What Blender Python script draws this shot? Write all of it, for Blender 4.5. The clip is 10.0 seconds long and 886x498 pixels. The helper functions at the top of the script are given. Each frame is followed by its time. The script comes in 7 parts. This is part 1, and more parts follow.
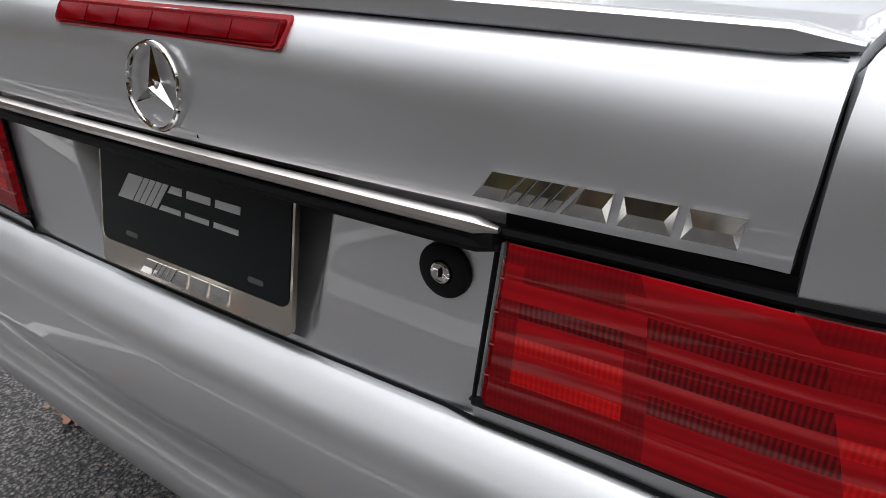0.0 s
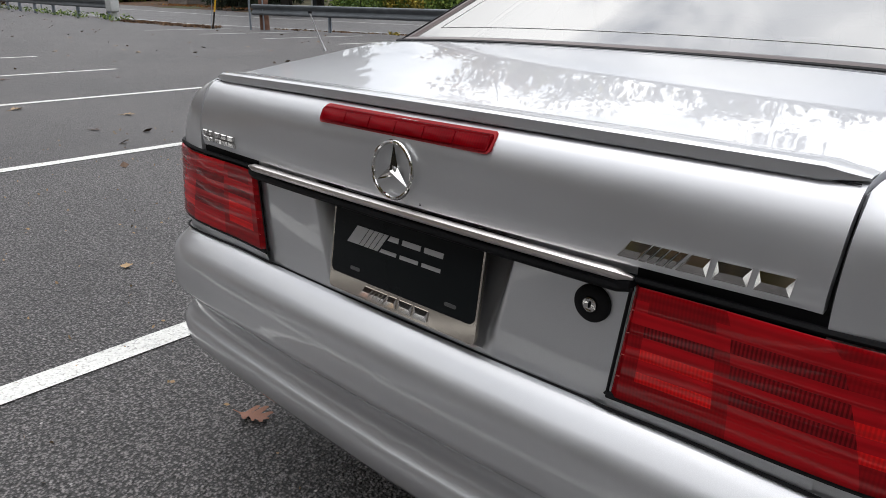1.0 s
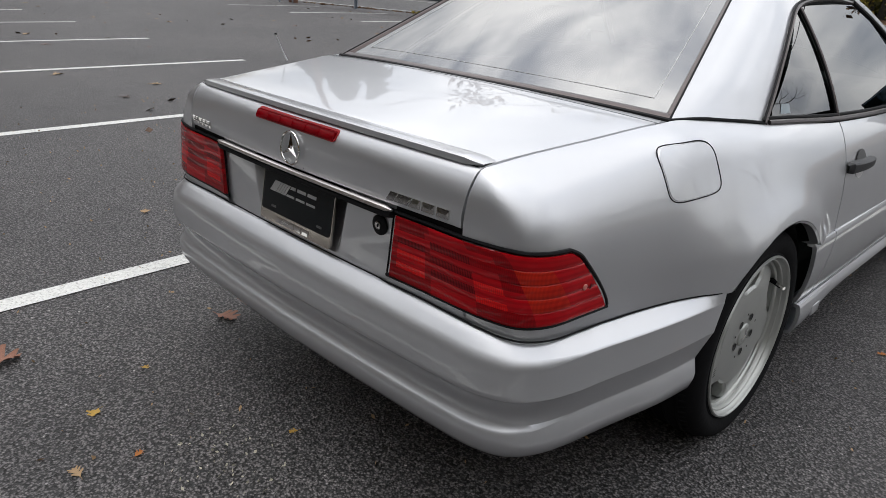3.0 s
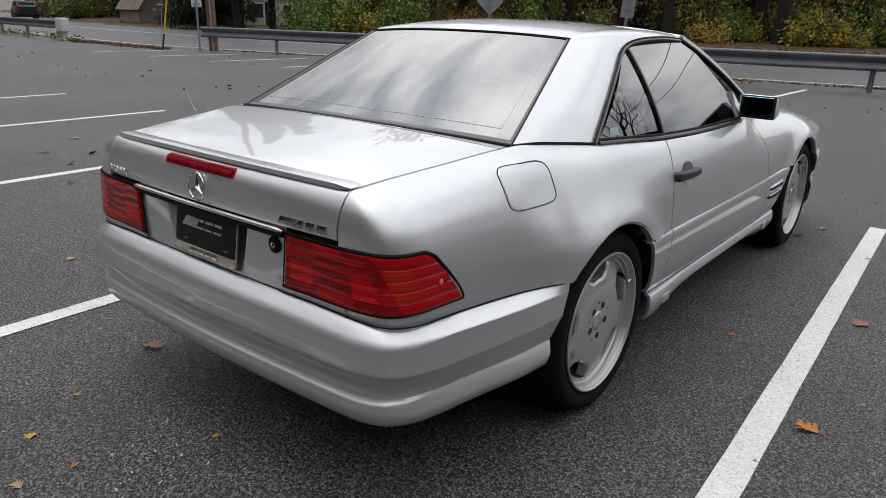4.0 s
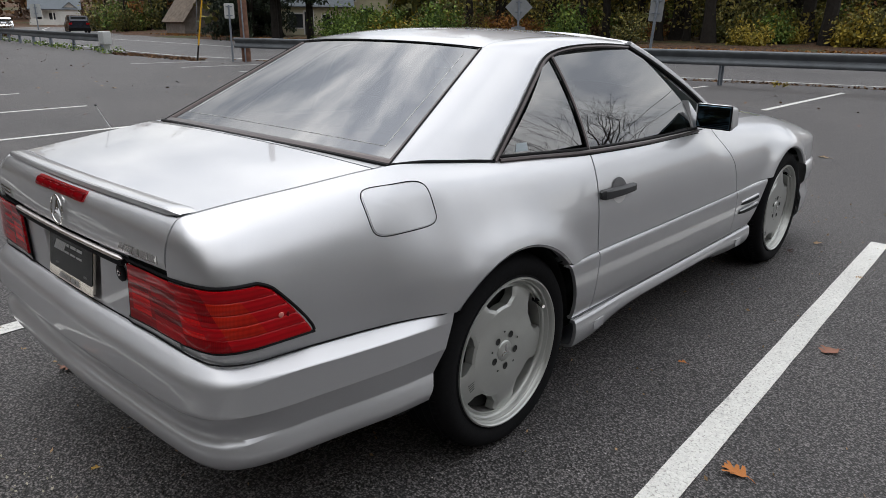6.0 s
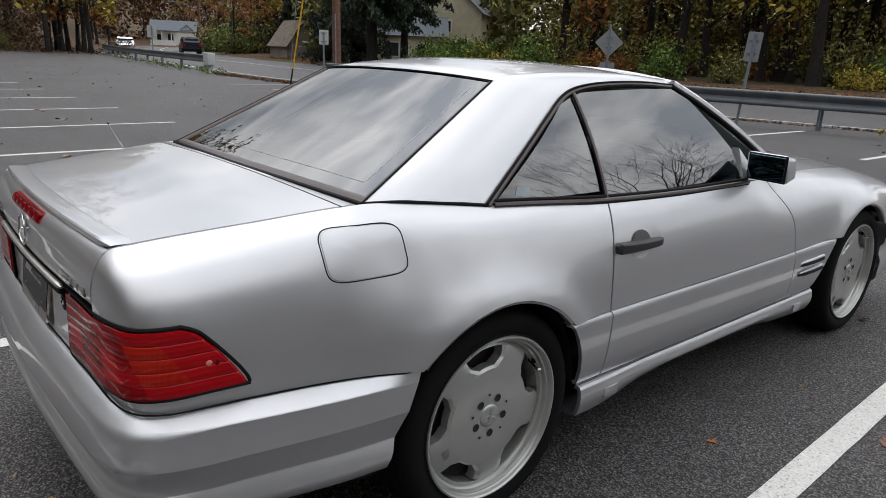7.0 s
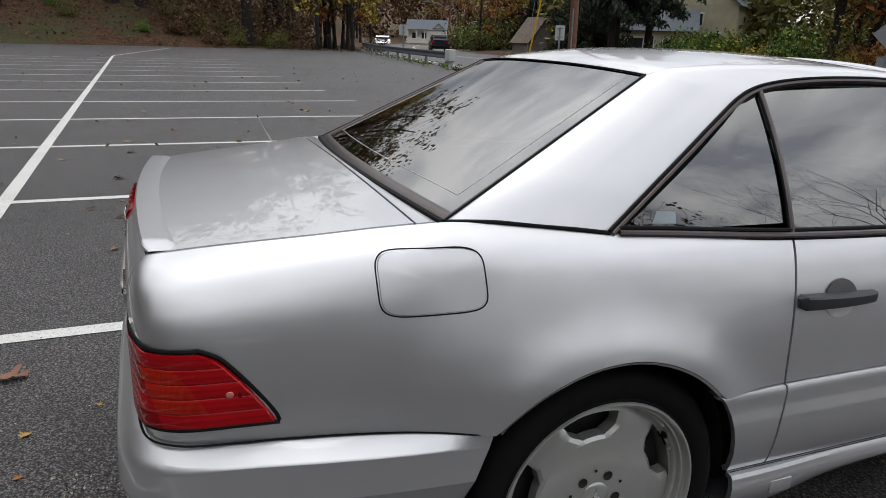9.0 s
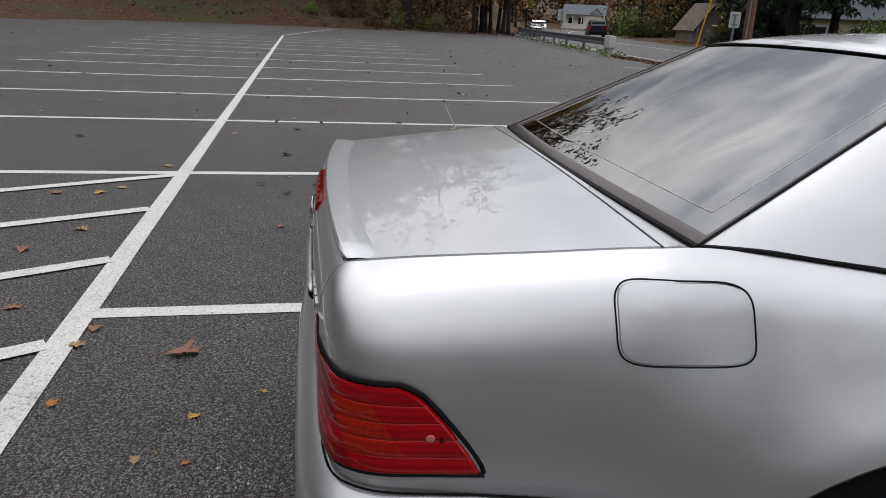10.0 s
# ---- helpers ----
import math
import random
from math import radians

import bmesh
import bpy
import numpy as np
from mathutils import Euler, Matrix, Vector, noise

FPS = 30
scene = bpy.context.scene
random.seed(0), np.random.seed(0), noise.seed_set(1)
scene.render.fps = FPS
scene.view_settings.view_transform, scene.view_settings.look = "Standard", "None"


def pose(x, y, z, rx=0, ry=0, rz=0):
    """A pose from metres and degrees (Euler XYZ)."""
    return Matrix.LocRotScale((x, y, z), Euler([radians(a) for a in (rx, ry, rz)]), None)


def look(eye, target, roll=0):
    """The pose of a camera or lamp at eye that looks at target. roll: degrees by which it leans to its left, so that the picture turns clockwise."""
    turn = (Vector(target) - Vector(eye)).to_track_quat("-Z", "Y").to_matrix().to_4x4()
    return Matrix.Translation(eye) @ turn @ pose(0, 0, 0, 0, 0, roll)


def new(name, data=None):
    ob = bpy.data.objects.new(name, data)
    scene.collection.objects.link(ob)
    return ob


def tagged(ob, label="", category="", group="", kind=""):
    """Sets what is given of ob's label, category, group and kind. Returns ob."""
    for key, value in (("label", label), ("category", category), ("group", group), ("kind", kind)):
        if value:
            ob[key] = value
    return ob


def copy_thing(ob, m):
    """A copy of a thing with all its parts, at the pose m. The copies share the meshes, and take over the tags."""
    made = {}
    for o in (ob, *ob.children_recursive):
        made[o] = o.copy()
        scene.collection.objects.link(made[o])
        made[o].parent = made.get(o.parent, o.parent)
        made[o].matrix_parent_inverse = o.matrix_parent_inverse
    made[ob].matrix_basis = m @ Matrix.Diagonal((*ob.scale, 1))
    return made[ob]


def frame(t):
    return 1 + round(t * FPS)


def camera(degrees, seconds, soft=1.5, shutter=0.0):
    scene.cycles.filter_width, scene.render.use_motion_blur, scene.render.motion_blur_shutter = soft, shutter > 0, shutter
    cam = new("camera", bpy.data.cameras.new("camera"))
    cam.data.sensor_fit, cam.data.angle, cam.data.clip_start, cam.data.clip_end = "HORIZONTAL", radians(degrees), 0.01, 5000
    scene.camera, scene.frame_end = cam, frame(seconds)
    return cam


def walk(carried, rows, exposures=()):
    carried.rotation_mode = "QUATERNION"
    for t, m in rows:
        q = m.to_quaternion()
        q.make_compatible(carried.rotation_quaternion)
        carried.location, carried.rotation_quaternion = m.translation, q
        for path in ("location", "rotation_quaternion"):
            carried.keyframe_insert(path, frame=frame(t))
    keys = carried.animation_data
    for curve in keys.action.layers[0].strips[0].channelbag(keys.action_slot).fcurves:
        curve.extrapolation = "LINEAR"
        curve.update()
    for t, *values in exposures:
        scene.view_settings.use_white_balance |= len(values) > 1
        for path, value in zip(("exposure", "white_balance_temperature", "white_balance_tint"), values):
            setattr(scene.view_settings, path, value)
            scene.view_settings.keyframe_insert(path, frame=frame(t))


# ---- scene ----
cam = camera(65.0, 10.0, 0.5)
PATH = [
    (0, (0.593, -1.352, 0.941), (-0.433, 0.166, 0.138), 0.9),
    (0.5, (0.594, -1.453, 0.981), (-0.549, 0.015, 0.245), 1.3),
    (1, (0.688, -1.619, 1.041), (-0.57, -0.219, 0.364), 1.1),
    (1.5, (0.839, -1.77, 1.108), (-0.445, -0.401, 0.416), 1.1),
    (2, (0.994, -1.839, 1.157), (-0.301, -0.506, 0.418), 0.9),
    (2.5, (1.226, -1.874, 1.174), (-0.095, -0.549, 0.47), 3.0),
    (3, (1.424, -1.89, 1.235), (0.139, -0.547, 0.496), 3.7),
    (3.2, (1.488, -1.914, 1.263), (0.22, -0.532, 0.569), 3.3),
    (4.3, (1.829, -2.053, 1.309), (0.666, -0.552, 0.679), 1.0),
    (4.5, (1.851, -2.023, 1.325), (0.676, -0.526, 0.709), 0.0),
    (5, (1.965, -1.903, 1.333), (0.713, -0.459, 0.744), 1.3),
    (5.5, (2.044, -1.775, 1.324), (0.765, -0.373, 0.693), 0.2),
    (6, (2.024, -1.612, 1.311), (0.744, -0.206, 0.692), 0.5),
    (6.2, (2.015, -1.537, 1.297), (0.707, -0.134, 0.731), 1.2),
    (7.3, (2.128, -1.184, 1.317), (0.631, 0.013, 0.745), 2.4),
    (7.5, (2.159, -1.133, 1.318), (0.652, 0.039, 0.724), 2.1),
    (8, (2.141, -1.004, 1.307), (0.648, 0.174, 0.688), 0.9),
    (8.5, (2.052, -0.849, 1.3), (0.494, 0.249, 0.694), 2.6),
    (9, (1.947, -0.825, 1.3), (0.163, -0.13, 0.722), 1.9),
    (9.5, (1.853, -0.845, 1.305), (-0.039, -0.519, 0.745), 2.4),
    (10, (1.656, -0.914, 1.277), (-0.216, -0.6, 0.645), 2.8),
]
walk(cam, [(t, look(eye, target, roll)) for t, eye, target, roll in PATH], [(0.0, 0.72), (0.5, 0.70), (1.5, 0.46), (3.0, 0.34), (5.0, 0.33), (6.0, 0.32), (8.0, 0.25), (8.5, 0.22), (9.5, 0.10), (10.0, 0.06)])
# Light: a bright broken overcast
world = bpy.data.worlds.new("overcast_sky")
scene.world = world
world.use_nodes = True
wn, wl = world.node_tree.nodes, world.node_tree.links
wn.clear()
SUN_ELEV, SUN_ROT = radians(76), radians(-90)
w_out, w_bg = wn.new("ShaderNodeOutputWorld"), wn.new("ShaderNodeBackground")
w_sky = wn.new("ShaderNodeTexSky")
w_sky.sky_type, w_sky.sun_disc, w_sky.sun_elevation, w_sky.sun_rotation = "NISHITA", False, SUN_ELEV, SUN_ROT
w_map, w_co = wn.new("ShaderNodeMapping"), wn.new("ShaderNodeTexCoord")
w_map.inputs["Scale"].default_value = (1.3, 3.0, 4.5)
w_map.inputs["Rotation"].default_value = (0, 0, radians(25))
w_noise = wn.new("ShaderNodeTexNoise")
w_noise.inputs["Scale"].default_value, w_noise.inputs["Detail"].default_value = 1.6, 7
w_noise.inputs["Roughness"].default_value, w_noise.inputs["Distortion"].default_value = 0.52, 0.35
w_ramp = wn.new("ShaderNodeValToRGB")
w_ramp.color_ramp.elements[0].position, w_ramp.color_ramp.elements[0].color = 0.36, (4.5, 4.70, 5.10, 1)
w_ramp.color_ramp.elements[1].position, w_ramp.color_ramp.elements[1].color = 0.62, (11.7, 11.55, 11.3, 1)
w_mix = wn.new("ShaderNodeMixRGB")
w_mix.inputs[0].default_value = 0.86
wl.new(w_co.outputs["Generated"], w_map.inputs[0])
wl.new(w_map.outputs[0], w_noise.inputs[0])
wl.new(w_noise.outputs["Fac"], w_ramp.inputs[0])
wl.new(w_sky.outputs[0], w_mix.inputs[1])
wl.new(w_ramp.outputs[0], w_mix.inputs[2])
# an overcast sky is brighter overhead than at the horizon, here most of all beyond the road
w_dot, w_up, w_mul = wn.new("ShaderNodeVectorMath"), wn.new("ShaderNodeMapRange"), wn.new("ShaderNodeMixRGB")
w_dot.operation = "DOT_PRODUCT"
w_dot.inputs[1].default_value = (0.0, 0.36, 0.93)
w_up.inputs["From Min"].default_value, w_up.inputs["From Max"].default_value = 0.0, 0.75
w_up.inputs["To Min"].default_value, w_up.inputs["To Max"].default_value = 0.20, 1.30
w_mul.blend_type = "MULTIPLY"
w_mul.inputs[0].default_value = 1.0
wl.new(w_co.outputs["Generated"], w_dot.inputs[0])
wl.new(w_dot.outputs["Value"], w_up.inputs[0])
wl.new(w_mix.outputs[0], w_mul.inputs[1])
wl.new(w_up.outputs[0], w_mul.inputs[2])
wl.new(w_mul.outputs[0], w_bg.inputs[0])
wl.new(w_bg.outputs[0], w_out.inputs[0])
w_bg.inputs[1].default_value = 0.124
sun_data = bpy.data.lights.new("sun", "SUN")
sun_data.energy, sun_data.angle, sun_data.color = 0.4, radians(24), (1.0, 0.98, 0.96)
sun = new("sun", sun_data)
SUN_FROM = Vector((math.sin(SUN_ROT) * math.cos(SUN_ELEV), math.cos(SUN_ROT) * math.cos(SUN_ELEV), math.sin(SUN_ELEV)))
sun.rotation_euler = SUN_FROM.to_track_quat("Z", "Y").to_euler()


# ---- materials ----
def shader(name):
    m = bpy.data.materials.new(name)
    m.use_nodes = True
    nt = m.node_tree
    return m, nt, nt.nodes["Principled BSDF"]


def tex(nt, kind, scale, detail=4, rough=0.6, space="Object", **more):
    co = nt.nodes.new("ShaderNodeTexCoord")
    n = nt.nodes.new("ShaderNodeTex" + kind)
    nt.links.new(co.outputs[space], n.inputs["Vector"])
    n.inputs["Scale"].default_value = scale
    if kind == "Noise":
        n.inputs["Detail"].default_value, n.inputs["Roughness"].default_value = detail, rough
    return n


def ramp(nt, src, stops):
    r = nt.nodes.new("ShaderNodeValToRGB")
    while len(r.color_ramp.elements) < len(stops):
        r.color_ramp.elements.new(0.5)
    for e, (p, c) in zip(r.color_ramp.elements, stops):
        e.position, e.color = p, (*c, 1) if len(c) == 3 else c
    nt.links.new(src, r.inputs[0])
    return r.outputs[0]


def mixed(nt, a, b, fac, mode="MIX"):
    m = nt.nodes.new("ShaderNodeMixRGB")
    m.blend_type = mode
    for s, v in ((0, fac), (1, a), (2, b)):
        if isinstance(v, (int, float)):
            m.inputs[s].default_value = v
        elif isinstance(v, tuple):
            m.inputs[s].default_value = (*v, 1)
        else:
            nt.links.new(v, m.inputs[s])
    return m.outputs[0]


def bump(nt, bsdf, src, strength, dist):
    b = nt.nodes.new("ShaderNodeBump")
    b.inputs["Strength"].default_value, b.inputs["Distance"].default_value = strength, dist
    nt.links.new(src, b.inputs["Height"])
    nt.links.new(b.outputs[0], bsdf.inputs["Normal"])
    return b


def simple(name, color, rough=0.5, metal=0.0, vary=0.12, scale=30, bumps=0.0, coat=0.0, spec=0.5):
    m, nt, b = shader(name)
    n = tex(nt, "Noise", scale, 5)
    lo, hi = tuple(c * (1 - vary) for c in color), tuple(min(1, c * (1 + vary)) for c in color)
    nt.links.new(ramp(nt, n.outputs["Fac"], [(0.3, lo), (0.7, hi)]), b.inputs["Base Color"])
    b.inputs["Roughness"].default_value, b.inputs["Metallic"].default_value = rough, metal
    b.inputs["Coat Weight"].default_value, b.inputs["Coat Roughness"].default_value = coat, 0.03
    b.inputs["Specular IOR Level"].default_value = spec
    if bumps:
        bump(nt, b, n.outputs["Fac"], bumps, 0.01)
    return m


def silver_paint():
    m, nt, b = shader("silver_paint")
    fl = tex(nt, "Noise", 2600, 1)
    big = tex(nt, "Noise", 3.0, 3)
    c = ramp(nt, fl.outputs["Fac"], [(0.3, (0.566, 0.572, 0.592)), (0.7, (0.695, 0.703, 0.727))])
    d = ramp(nt, big.outputs["Fac"], [(0.3, (0.96, 0.96, 0.96)), (0.7, (1, 1, 1))])
    nt.links.new(mixed(nt, c, d, 1.0, "MULTIPLY"), b.inputs["Base Color"])
    b.inputs["Metallic"].default_value = 0.88
    dirt = tex(nt, "Noise", 14, 6)
    r = ramp(nt, dirt.outputs["Fac"], [(0.35, (0.41, 0.41, 0.41)), (0.7, (0.46, 0.46, 0.46))])
    nt.links.new(r, b.inputs["Roughness"])
    b.inputs["Coat Weight"].default_value, b.inputs["Coat Roughness"].default_value, b.inputs["Coat IOR"].default_value = 1.0, 0.02, 1.52
    return m


def glass_mat(name, tint, gloss=1.0, ior=2.6):
    m = bpy.data.materials.new(name)
    m.use_nodes = True
    nt = m.node_tree
    nt.nodes.clear()
    out = nt.nodes.new("ShaderNodeOutputMaterial")
    tr, gl, mx = nt.nodes.new("ShaderNodeBsdfTransparent"), nt.nodes.new("ShaderNodeBsdfGlossy"), nt.nodes.new("ShaderNodeMixShader")
    fr = nt.nodes.new("ShaderNodeFresnel")
    fr.inputs[0].default_value = ior
    tr.inputs[0].default_value = (*tint, 1)
    gl.inputs[0].default_value, gl.inputs[1].default_value = (gloss, gloss, gloss, 1), 0.0
    nt.links.new(fr.outputs[0], mx.inputs[0])
    nt.links.new(tr.outputs[0], mx.inputs[1])
    nt.links.new(gl.outputs[0], mx.inputs[2])
    nt.links.new(mx.outputs[0], out.inputs[0])
    return m


def asphalt_mat(name, lo, hi, wet=0.0):
    m, nt, b = shader(name)
    grit = tex(nt, "Voronoi", 140)
    patch = tex(nt, "Noise", 0.35, 6)
    mid = tex(nt, "Noise", 5, 6)
    clump = tex(nt, "Noise", 80, 3, 0.7)
    st = ramp(nt, grit.outputs["Color"], [(0.15, lo), (0.80, hi), (0.93, tuple(min(1, c * 1.25) for c in hi)), (0.98, tuple(min(1, c * 2.6) for c in hi))])
    gap = ramp(nt, grit.outputs["Distance"], [(0.34, (1.22, 1.18, 1.17)), (0.64, (0.16, 0.16, 0.16))])
    pit = ramp(nt, clump.outputs["Fac"], [(0.40, (0.06, 0.06, 0.06)), (0.50, (1.0, 1.0, 1.0)), (0.68, (1.5, 1.46, 1.44))])
    st = mixed(nt, mixed(nt, st, gap, 1.0, "MULTIPLY"), pit, 1.0, "MULTIPLY")
    p = ramp(nt, patch.outputs["Fac"], [(0.3, (0.75, 0.75, 0.77)), (0.7, (1.2, 1.2, 1.18))])
    q = ramp(nt, mid.outputs["Fac"], [(0.3, (0.82, 0.82, 0.82)), (0.7, (1.12, 1.12, 1.12))])
    c = mixed(nt, mixed(nt, st, p, 1.0, "MULTIPLY"), q, 1.0, "MULTIPLY")
    nt.links.new(c, b.inputs["Base Color"])
    b.inputs["Roughness"].default_value, b.inputs["Specular IOR Level"].default_value = 0.6, 0.6
    h = mixed(nt, mixed(nt, (1.0, 1.0, 1.0), grit.outputs["Distance"], 1.0, "SUBTRACT"), clump.outputs["Fac"], 0.5)
    bump(nt, b, h, 1.0, 0.012)
    return m


def line_paint():
    m, nt, b = shader("worn_white_paint")
    w = tex(nt, "Noise", 60, 6, 0.75)
    big = tex(nt, "Noise", 2.2, 4)
    grit = tex(nt, "Voronoi", 125)
    s = mixed(nt, w.outputs["Fac"], big.outputs["Fac"], 0.35)
    c = ramp(nt, s, [(0.33, (0.12, 0.12, 0.12)), (0.42, (0.62, 0.62, 0.60)), (0.62, (0.80, 0.80, 0.77))])
    pits = ramp(nt, grit.outputs["Distance"], [(0.62, (1, 1, 1)), (0.84, (0.62, 0.61, 0.60))])
    c = mixed(nt, c, pits, 1.0, "MULTIPLY")
    nt.links.new(c, b.inputs["Base Color"])
    b.inputs["Roughness"].default_value = 0.75
    bump(nt, b, grit.outputs["Distance"], 0.7, 0.004)
    return m


def lens_mat(name, a, b_, ribs=0.0, rough=0.10):
    """Moulded red plastic; ribs: fine upright flutes."""
    m, nt, b = shader(name)
    n = tex(nt, "Noise", 14, 3)
    rib = tex(nt, "Wave", 75)
    rib.bands_direction = "X"
    low = tex(nt, "Wave", 26)
    low.bands_direction = "Z"
    c = ramp(nt, n.outputs["Fac"], [(0.3, a), (0.7, b_)])
    if ribs:
        d = ramp(nt, rib.outputs["Fac"], [(0.2, (0.25, 0.25, 0.25)), (0.8, (1.25, 1.25, 1.25))])
        c = mixed(nt, c, d, ribs, "MULTIPLY")
    e = ramp(nt, low.outputs["Fac"], [(0.1, (0.86, 0.86, 0.86)), (0.7, (1.06, 1.06, 1.06))])
    nt.links.new(mixed(nt, c, e, 1.0, "MULTIPLY"), b.inputs["Base Color"])
    b.inputs["Roughness"].default_value, b.inputs["Specular IOR Level"].default_value = rough, 0.24
    return m


def leaf_mat(name, stops):
    m, nt, b = shader(name)
    g = nt.nodes.new("ShaderNodeNewGeometry")
    c = ramp(nt, g.outputs["Random Per Island"], stops)
    nt.links.new(c, b.inputs["Base Color"])
    b.inputs["Roughness"].default_value = 0.7
    b.inputs["Subsurface Weight"].default_value = 0.0
    return m


PAINT = silver_paint()
BLACK = simple("black_rubber", (0.006, 0.006, 0.007), 0.6, spec=0.16)
BADGE = simple("bright_badge", (0.72, 0.71, 0.69), 0.08, 1.0, 0.03)
GLOSSBLACK = simple("gloss_black", (0.012, 0.012, 0.013), 0.12, coat=0.5)
TYRE = simple("tyre_rubber", (0.008, 0.008, 0.009), 0.85, scale=60, bumps=0.15, spec=0.14)
CHROME = simple("chrome", (0.80, 0.79, 0.77), 0.06, 1.0, 0.03)
# chrome whose warm tint stands for the brown ground it mirrors
BROWNED_CHROME = simple("chrome_with_brown_reflection", (0.72, 0.66, 0.58), 0.10, 1.0, 0.05)
STRIP = simple("satin_bright_strip", (0.78, 0.74, 0.72), 0.30, 1.0, 0.05)
ALLOY = simple("silver_alloy", (0.49, 0.50, 0.48), 0.38, 0.65, 0.05, 12, coat=0.3)
LIP = simple("machined_rim_lip", (0.66, 0.66, 0.66), 0.25, 0.9, 0.05, 12)
PLASTIC = simple("dark_grey_plastic", (0.03, 0.031, 0.034), 0.55, scale=200, bumps=0.1)
TRIM = simple("anodised_window_trim", (0.125, 0.105, 0.103), 0.30, 0.9, 0.08)
FRAME = simple("dark_window_frame", (0.10, 0.085, 0.085), 0.28, 0.8, 0.08)
PLATE = simple("black_plate", (0.006, 0.008, 0.009), 0.22, vary=0.05, spec=0.18)
ETCH = simple("grey_etched_metal", (0.55, 0.55, 0.55), 0.3, 0.8, 0.05)
INTERIOR = simple("dark_leather", (0.028, 0.03, 0.032), 0.6)
UNDER = simple("underbody_black", (0.01, 0.01, 0.01), 0.9)
WELL = simple("wheel_well_liner", (0.012, 0.012, 0.012), 0.85)
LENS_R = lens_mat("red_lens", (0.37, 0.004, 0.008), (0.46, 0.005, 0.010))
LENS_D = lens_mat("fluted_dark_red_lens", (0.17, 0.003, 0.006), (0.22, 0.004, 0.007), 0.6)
# brighter red for cells where the lens glows, the glow put into colour
LENS_GLOW = lens_mat("red_lens_painted_glow", (0.68, 0.006, 0.008), (0.82, 0.009, 0.010), 0.2)
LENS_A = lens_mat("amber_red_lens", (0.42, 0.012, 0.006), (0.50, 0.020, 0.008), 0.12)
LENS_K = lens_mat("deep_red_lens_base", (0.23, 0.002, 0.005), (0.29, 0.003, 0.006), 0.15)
BRAKE = lens_mat("deep_red_brake_lens", (0.16, 0.001, 0.004), (0.24, 0.001, 0.005), 0.15)
BRAKE.node_tree.nodes["Principled BSDF"].inputs["Specular IOR Level"].default_value = 0.08
AMBER = lens_mat("amber_lens", (0.75, 0.22, 0.03), (0.8, 0.28, 0.05))
GLASS = glass_mat("tinted_glass", (0.16, 0.19, 0.18), 0.92)
# index raised far above that of glass to brighten the mirrored sky
REARGLASS = glass_mat("high_ior_rear_glass", (0.16, 0.19, 0.18), 0.95, 4.4)
WINDSHIELD = glass_mat("windshield_glass", (0.45, 0.5, 0.48), 1.0, 1.6)
MIRROR = simple("mirror_glass", (0.10, 0.17, 0.22), 0.02, 1.0, 0.02)
ASPHALT = asphalt_mat("lot_asphalt", (0.108, 0.105, 0.107), (0.176, 0.171, 0.174))
ROAD = asphalt_mat("road_asphalt", (0.13, 0.13, 0.136), (0.21, 0.21, 0.216))
LINE = line_paint()
GALV = simple("galvanised_steel", (0.15, 0.165, 0.18), 0.55, 0.4, 0.2, 3)
POST = simple("weathered_steel_post", (0.25, 0.28, 0.32), 0.6, 0.3, 0.2, 6)
YELLOW = simple("yellow_plastic_sleeve", (0.75, 0.42, 0.02), 0.45)
POLEWOOD = simple("brown_pole_wood", (0.17, 0.085, 0.055), 0.85, 0, 0.3, 8, 0.3)
BARK = simple("bark", (0.022, 0.018, 0.015), 0.95, 0, 0.4, 6, 0.6)
SIGN = simple("bare_aluminium_sign_back", (0.36, 0.38, 0.40), 0.5, 0.4, 0.08, 5)


# ---- mesh helpers ----
def finish(name, bm, material, parent=None, label="", smooth=True, angle=35):
    me = bpy.data.meshes.new(name)
    bm.normal_update()
    bm.to_mesh(me)
    bm.free()
    me.materials.append(material)
    if smooth:
        me.polygons.foreach_set("use_smooth", [True] * len(me.polygons))
        me.set_sharp_from_angle(angle=radians(angle))
    ob = new(name, me)
    if parent is not None:
        ob.parent = parent
    return tagged(ob, label)


part = finish


def thing(name, label, category, group="", kind="", at=(0, 0, 0)):
    e = new(name)
    e.location = at
    return tagged(e, label, category, group, kind)


def grid(bm, pts, close_u=False, flip=False):
    """A quad sheet through rows of points."""
    rows = [[bm.verts.new(p) for p in row] for row in pts]
    n = len(rows)
    for i in range(n if close_u else n - 1):
        a, b = rows[i], rows[(i + 1) % n]
        for j in range(len(a) - 1):
            q = [a[j], a[j + 1], b[j + 1], b[j]]
            bm.faces.new(q[::-1] if flip else q)
    return rows


def mirror_pts(pts):
    return [[(-p[0], p[1], p[2]) for p in row] for row in pts]


